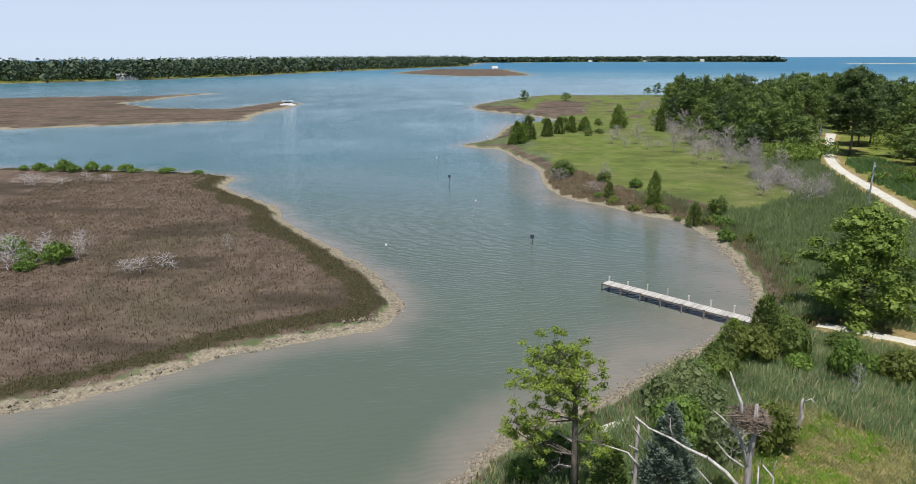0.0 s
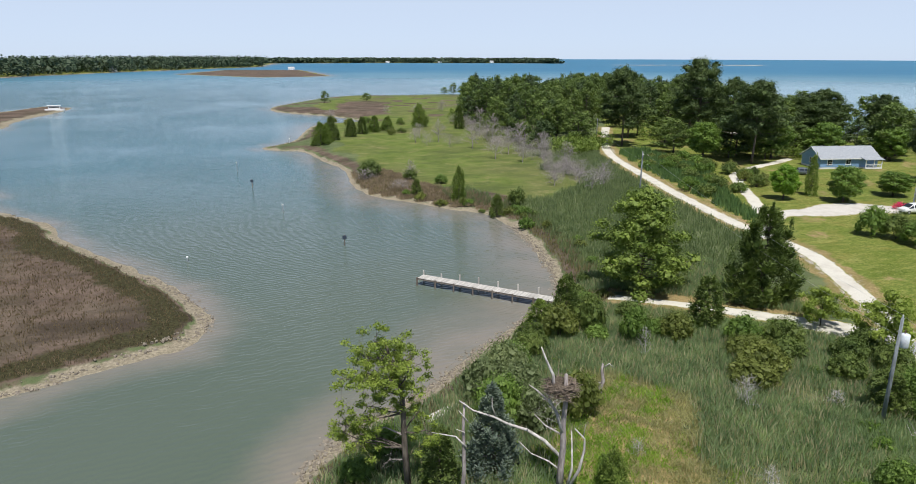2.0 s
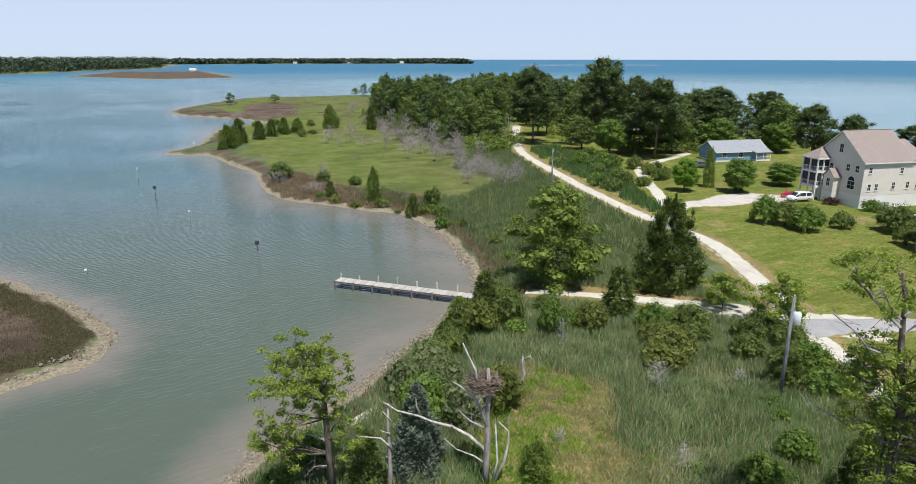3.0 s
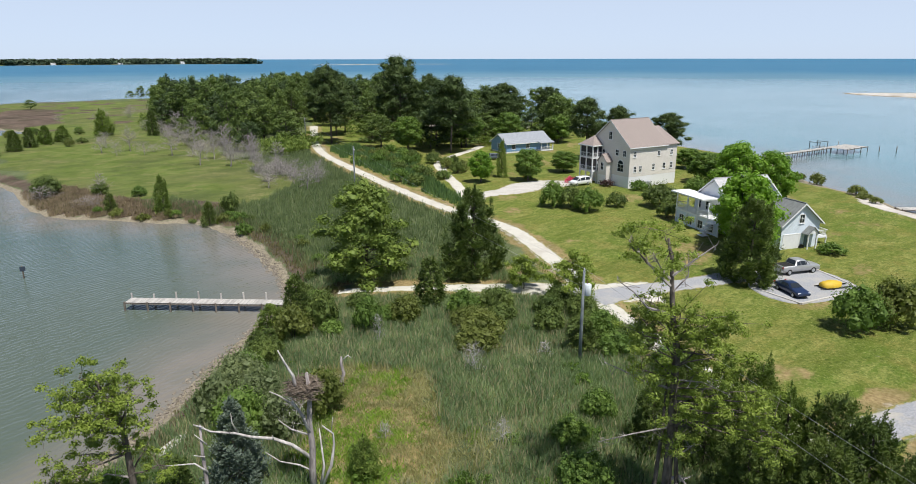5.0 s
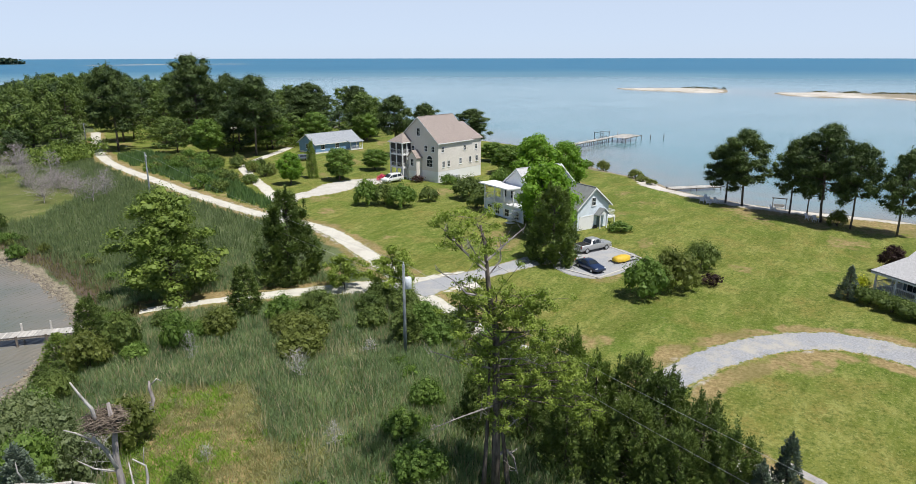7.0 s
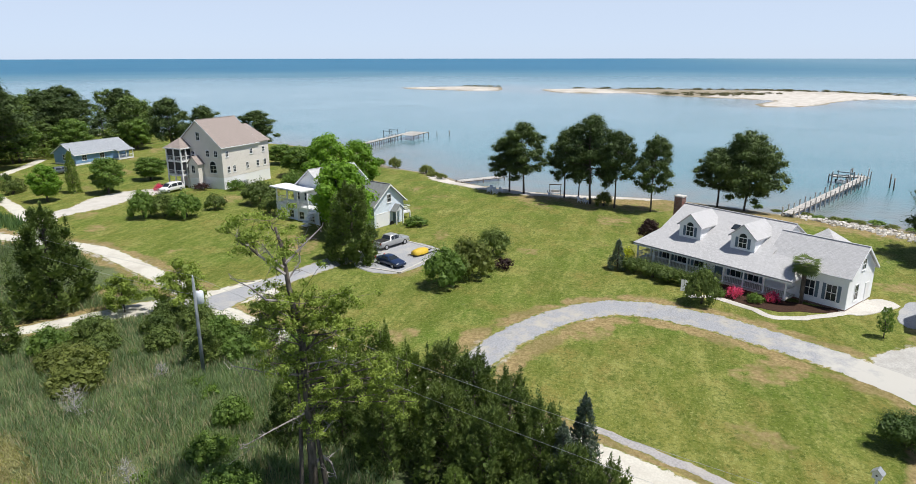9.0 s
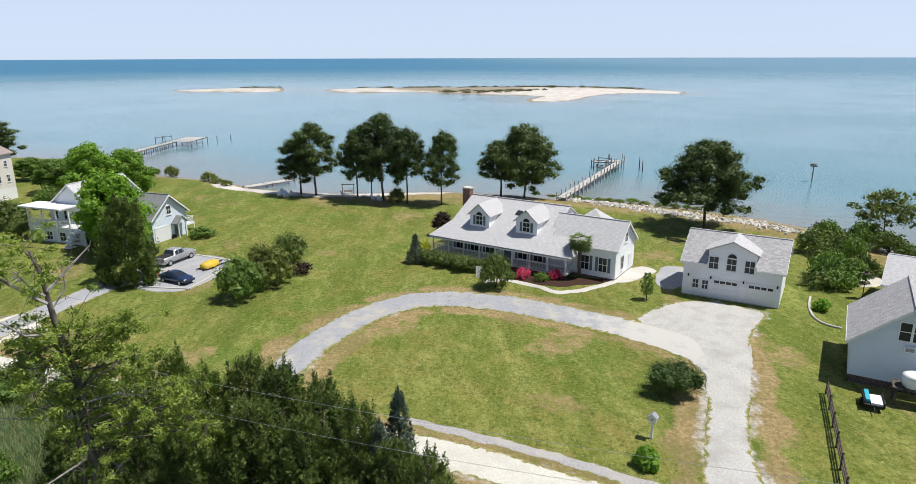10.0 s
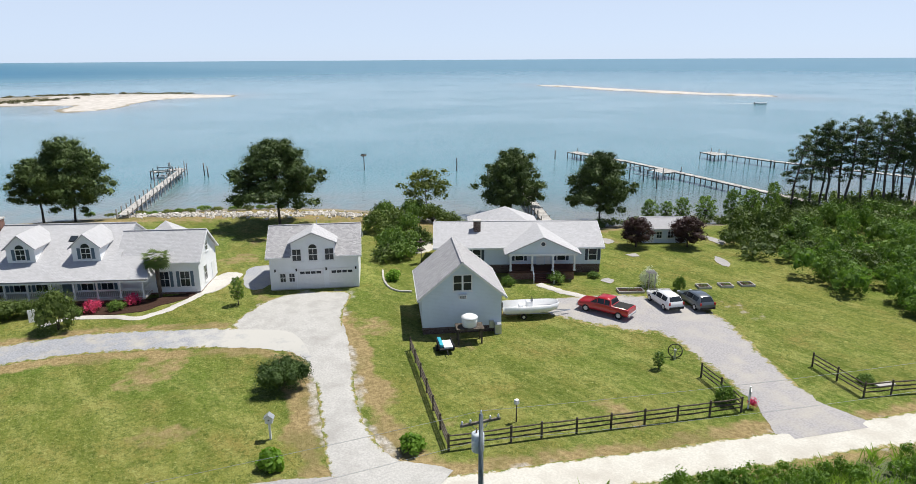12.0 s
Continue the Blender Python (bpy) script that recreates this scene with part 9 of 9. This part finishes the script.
def skiff(x, y, a, z, trailer, label, length=5.8):
    """An open centre-console motor boat, on a trailer or afloat."""
    r = thing("motor_boat", pose(x, y, z, 0, 0, a), label, "boat")
    s = length / 5.8
    base = 0.42 if trailer else -0.25
    bm = bmesh.new()
    rings = []
    for u, w, k, t in ((-2.8, 1.08, 0.0, 0.92), (-1.0, 1.2, 0.0, 0.94), (0.8, 1.16, 0.02, 0.97), (2.0, 1.0, 0.08, 1.03), (2.75, 0.68, 0.25, 1.1), (3.05, 0.3, 0.6, 1.14)):
        pr = [(-w, t), (-w * 0.92, k + 0.25), (0, k), (w * 0.92, k + 0.25), (w, t), (w * 0.86, t), (w * 0.8, 0.35 + k), (-w * 0.8, 0.35 + k), (-w * 0.86, t)]
        rings.append([bm.verts.new((u * s, y2 * s, base + z2 * s)) for y2, z2 in pr])
    n = len(rings[0])
    for p0, p1 in zip(rings, rings[1:]):
        for i in range(n):
            bm.faces.new((p0[i], p0[(i + 1) % n], p1[(i + 1) % n], p1[i]))
    bm.faces.new(rings[0])
    bm.faces.new(rings[-1])
    bmesh.ops.recalc_face_normals(bm, faces=bm.faces[:])
    smooth(part("hull", bm, WHITE_PAINT, r, "white glass-fibre hull"))
    con = part("console", soft_box(-0.4 * s, -0.35 * s, base + 0.35 * s, 0.25 * s, 0.35 * s, base + 1.25 * s, 0.06), WHITE_PAINT, r)
    part("windscreen", boxed((0.2 * s, -0.3 * s, base + 1.25 * s, 0.24 * s, 0.3 * s, base + 1.6 * s)), GLASS, con)
    part("seat", soft_box(-1.2 * s, -0.4 * s, base + 0.35 * s, -0.75 * s, 0.4 * s, base + 0.9 * s, 0.06), WHITE_PAINT, r)
    mo = part("outboard_motor", soft_box(-3.35 * s, -0.25, base + 0.55 * s, -2.85 * s, 0.25, base + 1.2 * s, 0.1), BLACK, r, "black outboard motor")
    part("leg", boxed((-3.2 * s, -0.08, base - 0.15, -2.95 * s, 0.08, base + 0.6 * s)), BLACK, mo)
    if trailer:
        part("trailer_frame", tubed(([(-2.6, 0.6, 0.45), (1.8, 0.6, 0.45), (4.3, 0, 0.5)], [0.05, 0.05, 0.05]), ([(-2.6, -0.6, 0.45), (1.8, -0.6, 0.45), (4.3, 0, 0.5)], [0.05, 0.05, 0.05]), ([(-0.8, -1.0, 0.35), (-0.8, 1.0, 0.35)], [0.05, 0.05]), seg=5), METAL, r)
        for v in (-1.05, 1.05):
            w = smooth(part("wheel", tubed(([(-0.8, v - 0.09, 0.3), (-0.8, v + 0.09, 0.3)], [0.3, 0.3]), seg=16), BLACK, r))
            part("rim", tubed(([(-0.8, v - 0.1, 0.3), (-0.8, v + 0.1, 0.3)], [0.16, 0.16]), seg=10), METAL, w)
    return r


skiff(44.6, -46.6, -126, ground_z(44.6, -46.6) + 0.03, True, "white open motor boat on a trailer with black outboard")
skiff(179.4, -379.9, 214, 0.0, False, "white motor boat cruising far out in the bay", 6.4)
wake = bmesh.new()
wake_line = [Vector((184.6 + 30 * f, -383.0 + 20.6 * f + 1.2 * f * f, 0.03)) for f in np.linspace(0, 1, 14)]
wake_rows = [[wake.verts.new(p + Vector((0.55, -0.83, 0)) * s * (0.9 - 0.55 * i / 13)) for s in (-1, 1)] for i, p in enumerate(wake_line)]
for p0, p1 in zip(wake_rows, wake_rows[1:]):
    wake.faces.new((p0[0], p0[1], p1[1], p1[0]))
tagged(part("water_wake", wake, WHITE), "thin white wake behind the motor boat", "wake", kind="structure")
skiff(162.5, -48.0, -120, 0.0, False, "small white boat moored at the pier end", 5.0)


def blind_boat(x, y):
    r = thing("house_boat", pose(x, y, 0.4, 0, 0, 8), "white house boat aground at the marsh edge", "boat")
    part("hull", soft_box(-4.5, -1.6, -0.3, 4.5, 1.6, 0.7, 0.2), WHITE_PAINT, r)
    cb = part("cabin", soft_box(-2.8, -1.3, 0.7, 2.6, 1.3, 2.4, 0.12), WHITE_PAINT, r)
    part("window_band", boxed((-2.4, -1.33, 1.4, 2.2, -1.3, 1.95)), GLASS, cb)
    part("roof", soft_box(-3.4, -1.6, 2.4, 3.0, 1.6, 2.55, 0.04), WHITE, r)


blind_boat(-104.1, 400.0)


# ---- garden things ----
def birdhouse_post(x, y):
    r = thing("birdhouse_post", pose(x, y, ground_z(x, y), 0, 0, -125), "white birdhouse on a white post in the lawn", "birdhouse")
    part("post", boxed((-0.07, -0.07, -0.2, 0.07, 0.07, 1.35)), WHITE, r)
    bx = part("box", solid([(-0.26, -0.2, 1.35), (0.26, -0.2, 1.35), (0.26, -0.2, 1.75), (0, -0.2, 1.98), (-0.26, -0.2, 1.75)], (0, 0.4, 0)), WHITE, r)
    part("roof", solid([(-0.36, -0.28, 1.68), (0, -0.28, 2.0), (0.36, -0.28, 1.68), (0.36, -0.28, 1.73), (0, -0.28, 2.06), (-0.36, -0.28, 1.73)], (0, 0.56, 0)), METAL, r)
    part("hole", tubed(([(0, -0.21, 1.6), (0, -0.18, 1.6)], [0.06, 0.06]), seg=10), BLACK, bx)


birdhouse_post(40.7, -15.9)


def feeder(x, y, h, plates, label):
    r = thing("bird_feeder", pose(x, y, ground_z(x, y)), label, "bird feeder")
    part("post", tubed(([(0, 0, -0.2), (0, 0, h)], [0.05, 0.045]), seg=8), FENCE, r)
    for k in range(plates):
        z = h - 1.1 * k
        part("tray", soft_box(-0.42, -0.42, z, 0.42, 0.42, z + 0.08, 0.02), FENCE, r)
    part("head", soft_box(-0.15, -0.15, h + 0.08, 0.15, 0.15, h + 0.45, 0.04), WHITE if plates == 0 else FENCE, r)


feeder(30.9, -30.7, 1.4, 0, "black post with a white lantern head on the lawn")
feeder(66.6, -49.3, 2.9, 2, "tall dark bird feeder with two trays")


def tank_stand(x, y):
    r = thing("tank_stand", pose(x, y, ground_z(x, y), 0, 0, -124), "white water tank on a dark timber stand", "tank")
    for u in (-1.1, 1.1):
        for v in (-0.6, 0.6):
            part("leg", boxed((u - 0.07, v - 0.07, -0.2, u + 0.07, v + 0.07, 1.45)), FENCE, r)
    part("top", boxed((-1.3, -0.8, 1.45, 1.3, 0.8, 1.58)), FENCE, r)
    tank = smooth(part("tank", tubed(([(0, 0, 1.58), (0, 0, 1.65), (0, 0, 2.3), (0, 0, 2.45)], [0.62, 0.7, 0.76, 0.7]), seg=22), WHITE, r, "round white plastic tank"))
    smooth(part("lid", tubed(([(0, 0, 2.45), (0, 0, 2.52), (0, 0, 2.68)], [0.79, 0.8, 0.55]), seg=22), WHITE, tank))


tank_stand(43.9, -37.6)


def utility_trailer(x, y):
    r = thing("garden_trailer", pose(x, y, ground_z(x, y), 0, 0, -30), "small dark trailer loaded with pale boards", "trailer")
    part("bed", boxed((-1.0, -0.7, 0.45, 1.0, 0.7, 0.55), (-1.0, -0.7, 0.55, 1.0, -0.65, 0.85), (-1.0, 0.65, 0.55, 1.0, 0.7, 0.85)), BLACK, r)
    part("board", boxed((-0.9, -0.6, 0.56, 0.7, 0.2, 0.7)), WHITE, r)
    part("kayak", soft_box(-0.7, 0.25, 0.56, 1.1, 0.6, 0.9, 0.1), plain("turquoise_plastic", (0.05, 0.4, 0.5), 0.4), r, "turquoise plastic float")
    part("tongue", tubed(([(-1.0, 0, 0.45), (-1.9, 0, 0.35)], [0.04, 0.04]), seg=5), BLACK, r)
    for v in (-0.78, 0.78):
        smooth(part("wheel", tubed(([(0, v - 0.08, 0.3), (0, v + 0.08, 0.3)], [0.3, 0.3]), seg=14), BLACK, r))


utility_trailer(43.9, -34.6)


def garden_bed(x, y, w, d, a):
    r = thing("garden_bed", pose(x, y, ground_z(x, y), 0, 0, a), "raised timber garden bed with young plants", "garden bed", "raised beds on the lawn")
    for b in ((-w / 2, -d / 2, -0.1, w / 2, -d / 2 + 0.1, 0.25), (-w / 2, d / 2 - 0.1, -0.1, w / 2, d / 2, 0.25), (-w / 2, -d / 2 + 0.1, -0.1, -w / 2 + 0.1, d / 2 - 0.1, 0.25), (w / 2 - 0.1, -d / 2 + 0.1, -0.1, w / 2, d / 2 - 0.1, 0.25)):
        part("board", boxed(b), WOOD_GREY, r)
    part("soil", boxed((-w / 2 + 0.1, -d / 2 + 0.1, -0.1, w / 2 - 0.1, d / 2 - 0.1, 0.15)), MULCH, r)
    ob = new("seedling", quads_mesh("seedling", pad((0, 0, 0.3), (w * 0.35, d * 0.35, 0.18), 60, 0.16, 0.08), SHRUB_LEAF))
    ob.parent = r


for x, y, w, d, a in ((37.2, -68.1, 1.5, 1.3, -128), (35.7, -70.4, 1.5, 1.3, -128), (34.3, -72.6, 1.6, 1.4, -128), (42.0, -60.6, 3.0, 1.4, -128), (39.6, -62.9, 2.6, 1.2, -128)):
    garden_bed(x, y, w, d, a)


def arbour(x, y):
    r = thing("garden_arbour", pose(x, y, ground_z(x, y), 0, 0, -40), "small timber arbour under climbing roses", "arbour")
    for u in (-0.6, 0.6):
        for v in (-0.35, 0.35):
            part("post", boxed((u - 0.05, v - 0.05, -0.2, u + 0.05, v + 0.05, 2.1)), WOOD_GREY, r)
    for k in np.linspace(-0.6, 0.6, 5):
        part("slat", boxed((k - 0.03, -0.5, 2.1, k + 0.03, 0.5, 2.18)), WOOD_GREY, r)


arbour(41.0, -63.0)


def yard_sign(x, y):
    r = thing("flower_sign", pose(x, y, ground_z(x, y), 0, 0, -60), "white sign post with a basket of pink flowers", "sign")
    part("post", boxed((-0.06, -0.06, -0.2, 0.06, 0.06, 1.9)), WHITE, r)
    part("board", solid([(-0.35, -0.08, 1.1), (0.35, -0.08, 1.3), (0.3, -0.08, 1.8), (-0.3, -0.08, 1.6)], (0, 0.04, 0)), METAL, r)
    ob = new("blossom", quads_mesh("blossom", pad((0.1, -0.3, 0.55), (0.42, 0.42, 0.4), 170, 0.14, 0.1), PINK_PETAL))
    ob.parent = r


yard_sign(20.5, -45.3)


def old_wheel(x, y):
    r = thing("cart_wheel", pose(x, y, ground_z(x, y), 0, 0, 30), "rusty cart wheel ornament leaning on the lawn", "ornament")
    rim = [(math.cos(a) * 0.6, -0.1 * math.sin(a), 0.62 + math.sin(a) * 0.6) for a in np.linspace(0, math.tau, 21)]
    part("rim", tubed((rim, [0.05] * 21), seg=5), FENCE, r)
    for a in np.linspace(0, math.pi, 5)[:-1]:
        part("spoke", tubed(([(math.cos(a) * 0.6, 0, 0.62 + math.sin(a) * 0.6), (-math.cos(a) * 0.6, 0, 0.62 - math.sin(a) * 0.6)], [0.025, 0.025]), seg=4), FENCE, r)
    part("prop", boxed((-0.1, 0.2, -0.1, 0.1, 0.5, 0.9)), METAL, r)


old_wheel(29.2, -49.2)


def palm(x, y, h):
    r = thing("palm_tree", pose(x, y, ground_z(x, y)), "small palm tree with a shaggy trunk by the porch", "palm")
    smooth(part("trunk", tubed(([(0, 0, -0.2), (0.03, 0, h * 0.4), (0, 0.05, h * 0.75)], [0.2, 0.22, 0.26]), seg=10), BARK, r))
    for i in range(34):
        a = i * 2.399
        up = 1.0 - 1.7 * (i / 34)
        pts = [Vector((math.cos(a) * s * 1.5, math.sin(a) * s * 1.5, h * 0.75 + up * s * 1.3 - 0.5 * s * s)) for s in (0, 0.5, 1.0)]
        bm = tubed((pts[:2], [0.025, 0.015]), seg=4)
        tip = pts[1]
        dirv = (pts[2] - pts[1]).normalized()
        sidev = dirv.cross(Vector((0, 0, 1))).normalized()
        for k in np.linspace(-1.1, 1.1, 9):
            e = tip + (dirv * math.cos(k) + sidev * math.sin(k)) * 0.95 + Vector((0, 0, -0.15 * abs(k)))
            mid = (tip + e) / 2
            wv = (dirv * -math.sin(k) + sidev * math.cos(k)) * 0.09
            bm.faces.new([bm.verts.new(p) for p in (tip, mid + wv, e, mid - wv)])
        part("frond", bm, CEDAR_LEAF, r)


palm(75.9, -19.3, 6.2)


def deck_chair(x, y, a):
    r = thing("beach_chair", pose(x, y, ground_z(x, y), 0, 0, a), "white slatted beach chair facing the bay", "chair", "chairs above the beach")
    part("seat", solid([(-0.3, -0.35, 0.38), (0.3, -0.35, 0.38), (0.3, 0.3, 0.25), (-0.3, 0.3, 0.25)], (0, 0, 0.05)), WHITE, r)
    part("backrest", solid([(-0.3, 0.28, 0.25), (0.3, 0.28, 0.25), (0.34, 0.62, 1.05), (-0.34, 0.62, 1.05)], (0, 0.05, 0.0)), WHITE, r)
    for u in (-0.33, 0.33):
        part("arm", boxed((u - 0.06, -0.4, 0.55, u + 0.06, 0.4, 0.59)), WHITE, r)
        for v in (-0.32, 0.34):
            part("leg", boxed((u - 0.03, v - 0.04, -0.05, u + 0.03, v + 0.04, 0.56)), WHITE, r)


for i, (x, y) in enumerate(((127.3, 26.8), (128.2, 25.6), (129.1, 24.4), (126.6, 25.4), (130.0, 26.8), (122.1, 7.2), (123.0, 8.4), (128.5, 14.6))):
    deck_chair(x, y, -80 + 25 * (i % 4))
dock([(141.1, 36.5), (149.1, 28.3)], 2.2, 0.75, "low grey boardwalk over the beach", 4.0, 0.1, 4, False)


def swing_seat(x, y):
    r = thing("garden_swing", pose(x, y, ground_z(x, y), 0, 0, -85), "wooden garden swing seat under the pines", "swing")
    for u in (-1.1, 1.1):
        part("leg", tubed(([(u, -0.8, -0.1), (u, 0, 2.1)], [0.06, 0.06]), ([(u, 0.8, -0.1), (u, 0, 2.1)], [0.06, 0.06]), seg=5), FENCE, r)
    part("beam", boxed((-1.3, -0.07, 2.05, 1.3, 0.07, 2.2)), FENCE, r)
    part("seat", boxed((-0.9, -0.3, 0.45, 0.9, 0.3, 0.52), (-0.9, 0.25, 0.52, 0.9, 0.32, 1.0)), WOOD_GREY, r)


swing_seat(131.5, 14.0)


def board_plank(x, y, z, a, ln, w, label):
    ob = part("loose_board", soft_box(-ln / 2, -w / 2, 0, ln / 2, w / 2, 0.12, 0.02), WOOD_GREY)
    ob.matrix_basis = pose(x, y, z, 0, 2, a)
    return tagged(ob, label, "board")


board_plank(12.1, 46.2, 1.0, 32, 3.6, 0.8, "pale weathered board lying on the bank grass")
board_plank(15.0, -57.4, 1.25, 60, 1.6, 0.6, "white board lying beside the fence")
sign = part("garden_board", solid([(-0.35, 0, -0.1), (0.35, 0, -0.1), (0.35, 0.2, 1.3), (-0.35, 0.2, 1.3)], (0, 0.06, 0)), WHITE)
sign.matrix_basis = pose(77.0, -7.0, ground_z(77.0, -7.0), 0, 0, -100)
tagged(sign, "white leaning board beside the porch hedge", "board")
tagged(patch_slab("flower_bed", [(77.3, -9.2), (72.9, -15.4), (73.3, -18.8), (73.9, -23.4), (75.0, -22.4), (76.0, -19.0), (77.0, -16.6), (80.0, -12.0)], MULCH, "dark mulch flower bed before the porch", 0.06, "flower bed"), kind="structure")
patch_slab("patio", [(74.6, -22.6), (73.6, -24.4), (75.6, -27.6), (77.6, -29.6), (79.6, -28.4), (77.0, -24.6)], CONCRETE, "pale concrete patio between house and garage", 0.06, "patio")
patch_slab("garage_pad", [(72.4, -27.8), (71.0, -29.2), (73.4, -32.4), (77.4, -35.0), (79.6, -32.0), (77.4, -29.8)], TARMAC, "grey tarmac pad beside the garage", 0.05, "patio")
for spot in ([(49.2, -89.4), (47.2, -87.4), (44.6, -86.6), (45.4, -88.6)], [(42.6, -80.6), (41.0, -78.0), (39.0, -77.4), (40.2, -79.6)], [(46.8, -62.6), (46.6, -61.0), (45.2, -61.0), (45.6, -62.6)], [(58.0, -77.2), (58.2, -75.4), (55.8, -74.8), (56.0, -76.6)]):
    patch_slab("sand_patch", spot, GREYGRAVEL, "worn sandy patch in the lawn", 0.05, "path", grassy=True)
patch_slab("sand_patch", [(71.0, -50.5), (74.0, -52.5), (79.0, -55.5), (77.0, -58.0), (70.0, -54.0)], SHELL, "pale gravel garden path behind the workshop", 0.05, "path", grassy=True)
patch_slab("sand_patch", [(51.1, -72.4), (50.5, -73.8), (49.2, -73.2), (49.8, -72.0)], GREYGRAVEL, "bare pale sand patch on the lawn", 0.05, "path", grassy=True)
for a, b in (((75.0, 27.3), (85.3, 24.3)), ((85.3, 24.3), (89.6, 31.8)), ((75.0, 27.3), (76.2, 33.4))):
    d = Vector((b[0] - a[0], b[1] - a[1], 0))
    ob = part("edging", soft_box(0, -0.12, -0.2, d.length, 0.12, 0.2, 0.03), CONCRETE)
    ob.matrix_basis = pose(a[0], a[1], 1.25, 0, 0, math.degrees(math.atan2(d.y, d.x)))
    tagged(ob, "pale concrete edging of the parking pad", "kerb", kind="structure")


kerb = tubed(([(x, y, ground_z(x, y) + 0.08) for x, y in smooth_line([(67.2, -43.6), (64.4, -41.8), (61.6, -40.6), (59.6, -40.6), (58.4, -41.6)], 0.5)], [0.13] * len(smooth_line([(67.2, -43.6), (64.4, -41.8), (61.6, -40.6), (59.6, -40.6), (58.4, -41.6)], 0.5))), seg=6)
tagged(part("garden_edging", kerb, CONCRETE), "curved pale stone edging of a planted bed", "kerb", kind="structure")


# ---- stones ----
def stones(name, line, spread, count, size, z, material, label):
    """Uneven angular stones strewn along a line, as one mesh."""
    c = smooth_line(line, 0.5)
    bm = bmesh.new()
    for i in range(count):
        p = c[RNG.integers(0, len(c))] + RNG.normal(0, spread, 2)
        s = size * RNG.uniform(0.4, 1.3)
        vs = [Vector(v) for v in ((-1, -1, -0.6), (1, -1, -0.6), (1, 1, -0.6), (-1, 1, -0.6), (-0.7, -0.6, 0.6), (0.6, -0.7, 0.7), (0.7, 0.6, 0.5), (-0.6, 0.7, 0.65))]
        m = pose(p[0], p[1], (ground_z(p[0], p[1]) if z is None else z) + s * 0.2, RNG.uniform(-20, 20), RNG.uniform(-20, 20), RNG.uniform(0, 360))
        vv = [bm.verts.new(m @ ((v + Vector(RNG.normal(0, 0.18, 3))) * s)) for v in vs]
        for f in ((0, 3, 2, 1), (4, 5, 6, 7), (0, 1, 5, 4), (1, 2, 6, 5), (2, 3, 7, 6), (3, 0, 4, 7)):
            bm.faces.new([vv[k] for k in f])
    ob = part(name, bm, material)
    return tagged(ob, label, "stones", kind="stuff")


PALE_STONE = planked("pale_stone", (0.62, 0.59, 0.54))
MUD_STONE = planked("muddy_stone", (0.24, 0.21, 0.17))
stones("shore_rocks", [(123.5, -28.0), (117.0, -34.5), (110.5, -41.5), (104.5, -48.5), (100.0, -54.5), (94.5, -57.5)], 1.1, 900, 0.26, None, PALE_STONE, "white boulders lining the bay shore")
stones("bank_stones", [(40.5, 105.0), (39.6, 94.0), (37.4, 82.3), (33.5, 70.5)], 0.5, 500, 0.14, None, MUD_STONE, "small brown stones along the creek bank")
stones("bank_stones", [(29.3, 67.1), (20.8, 59.9), (12.2, 51.9), (3.6, 46.5), (0.0, 41.0), (-6.0, 33.0)], 0.6, 900, 0.13, None, MUD_STONE, "small brown stones along the near bank")
stones("island_stones", [(-16.5, 92.0), (-11.1, 83.0), (-8.2, 75.1), (-9.0, 70.5), (-20.0, 63.2), (-39.0, 50.0)], 0.5, 500, 0.13, None, MUD_STONE, "small stones and shells along the marsh edge")
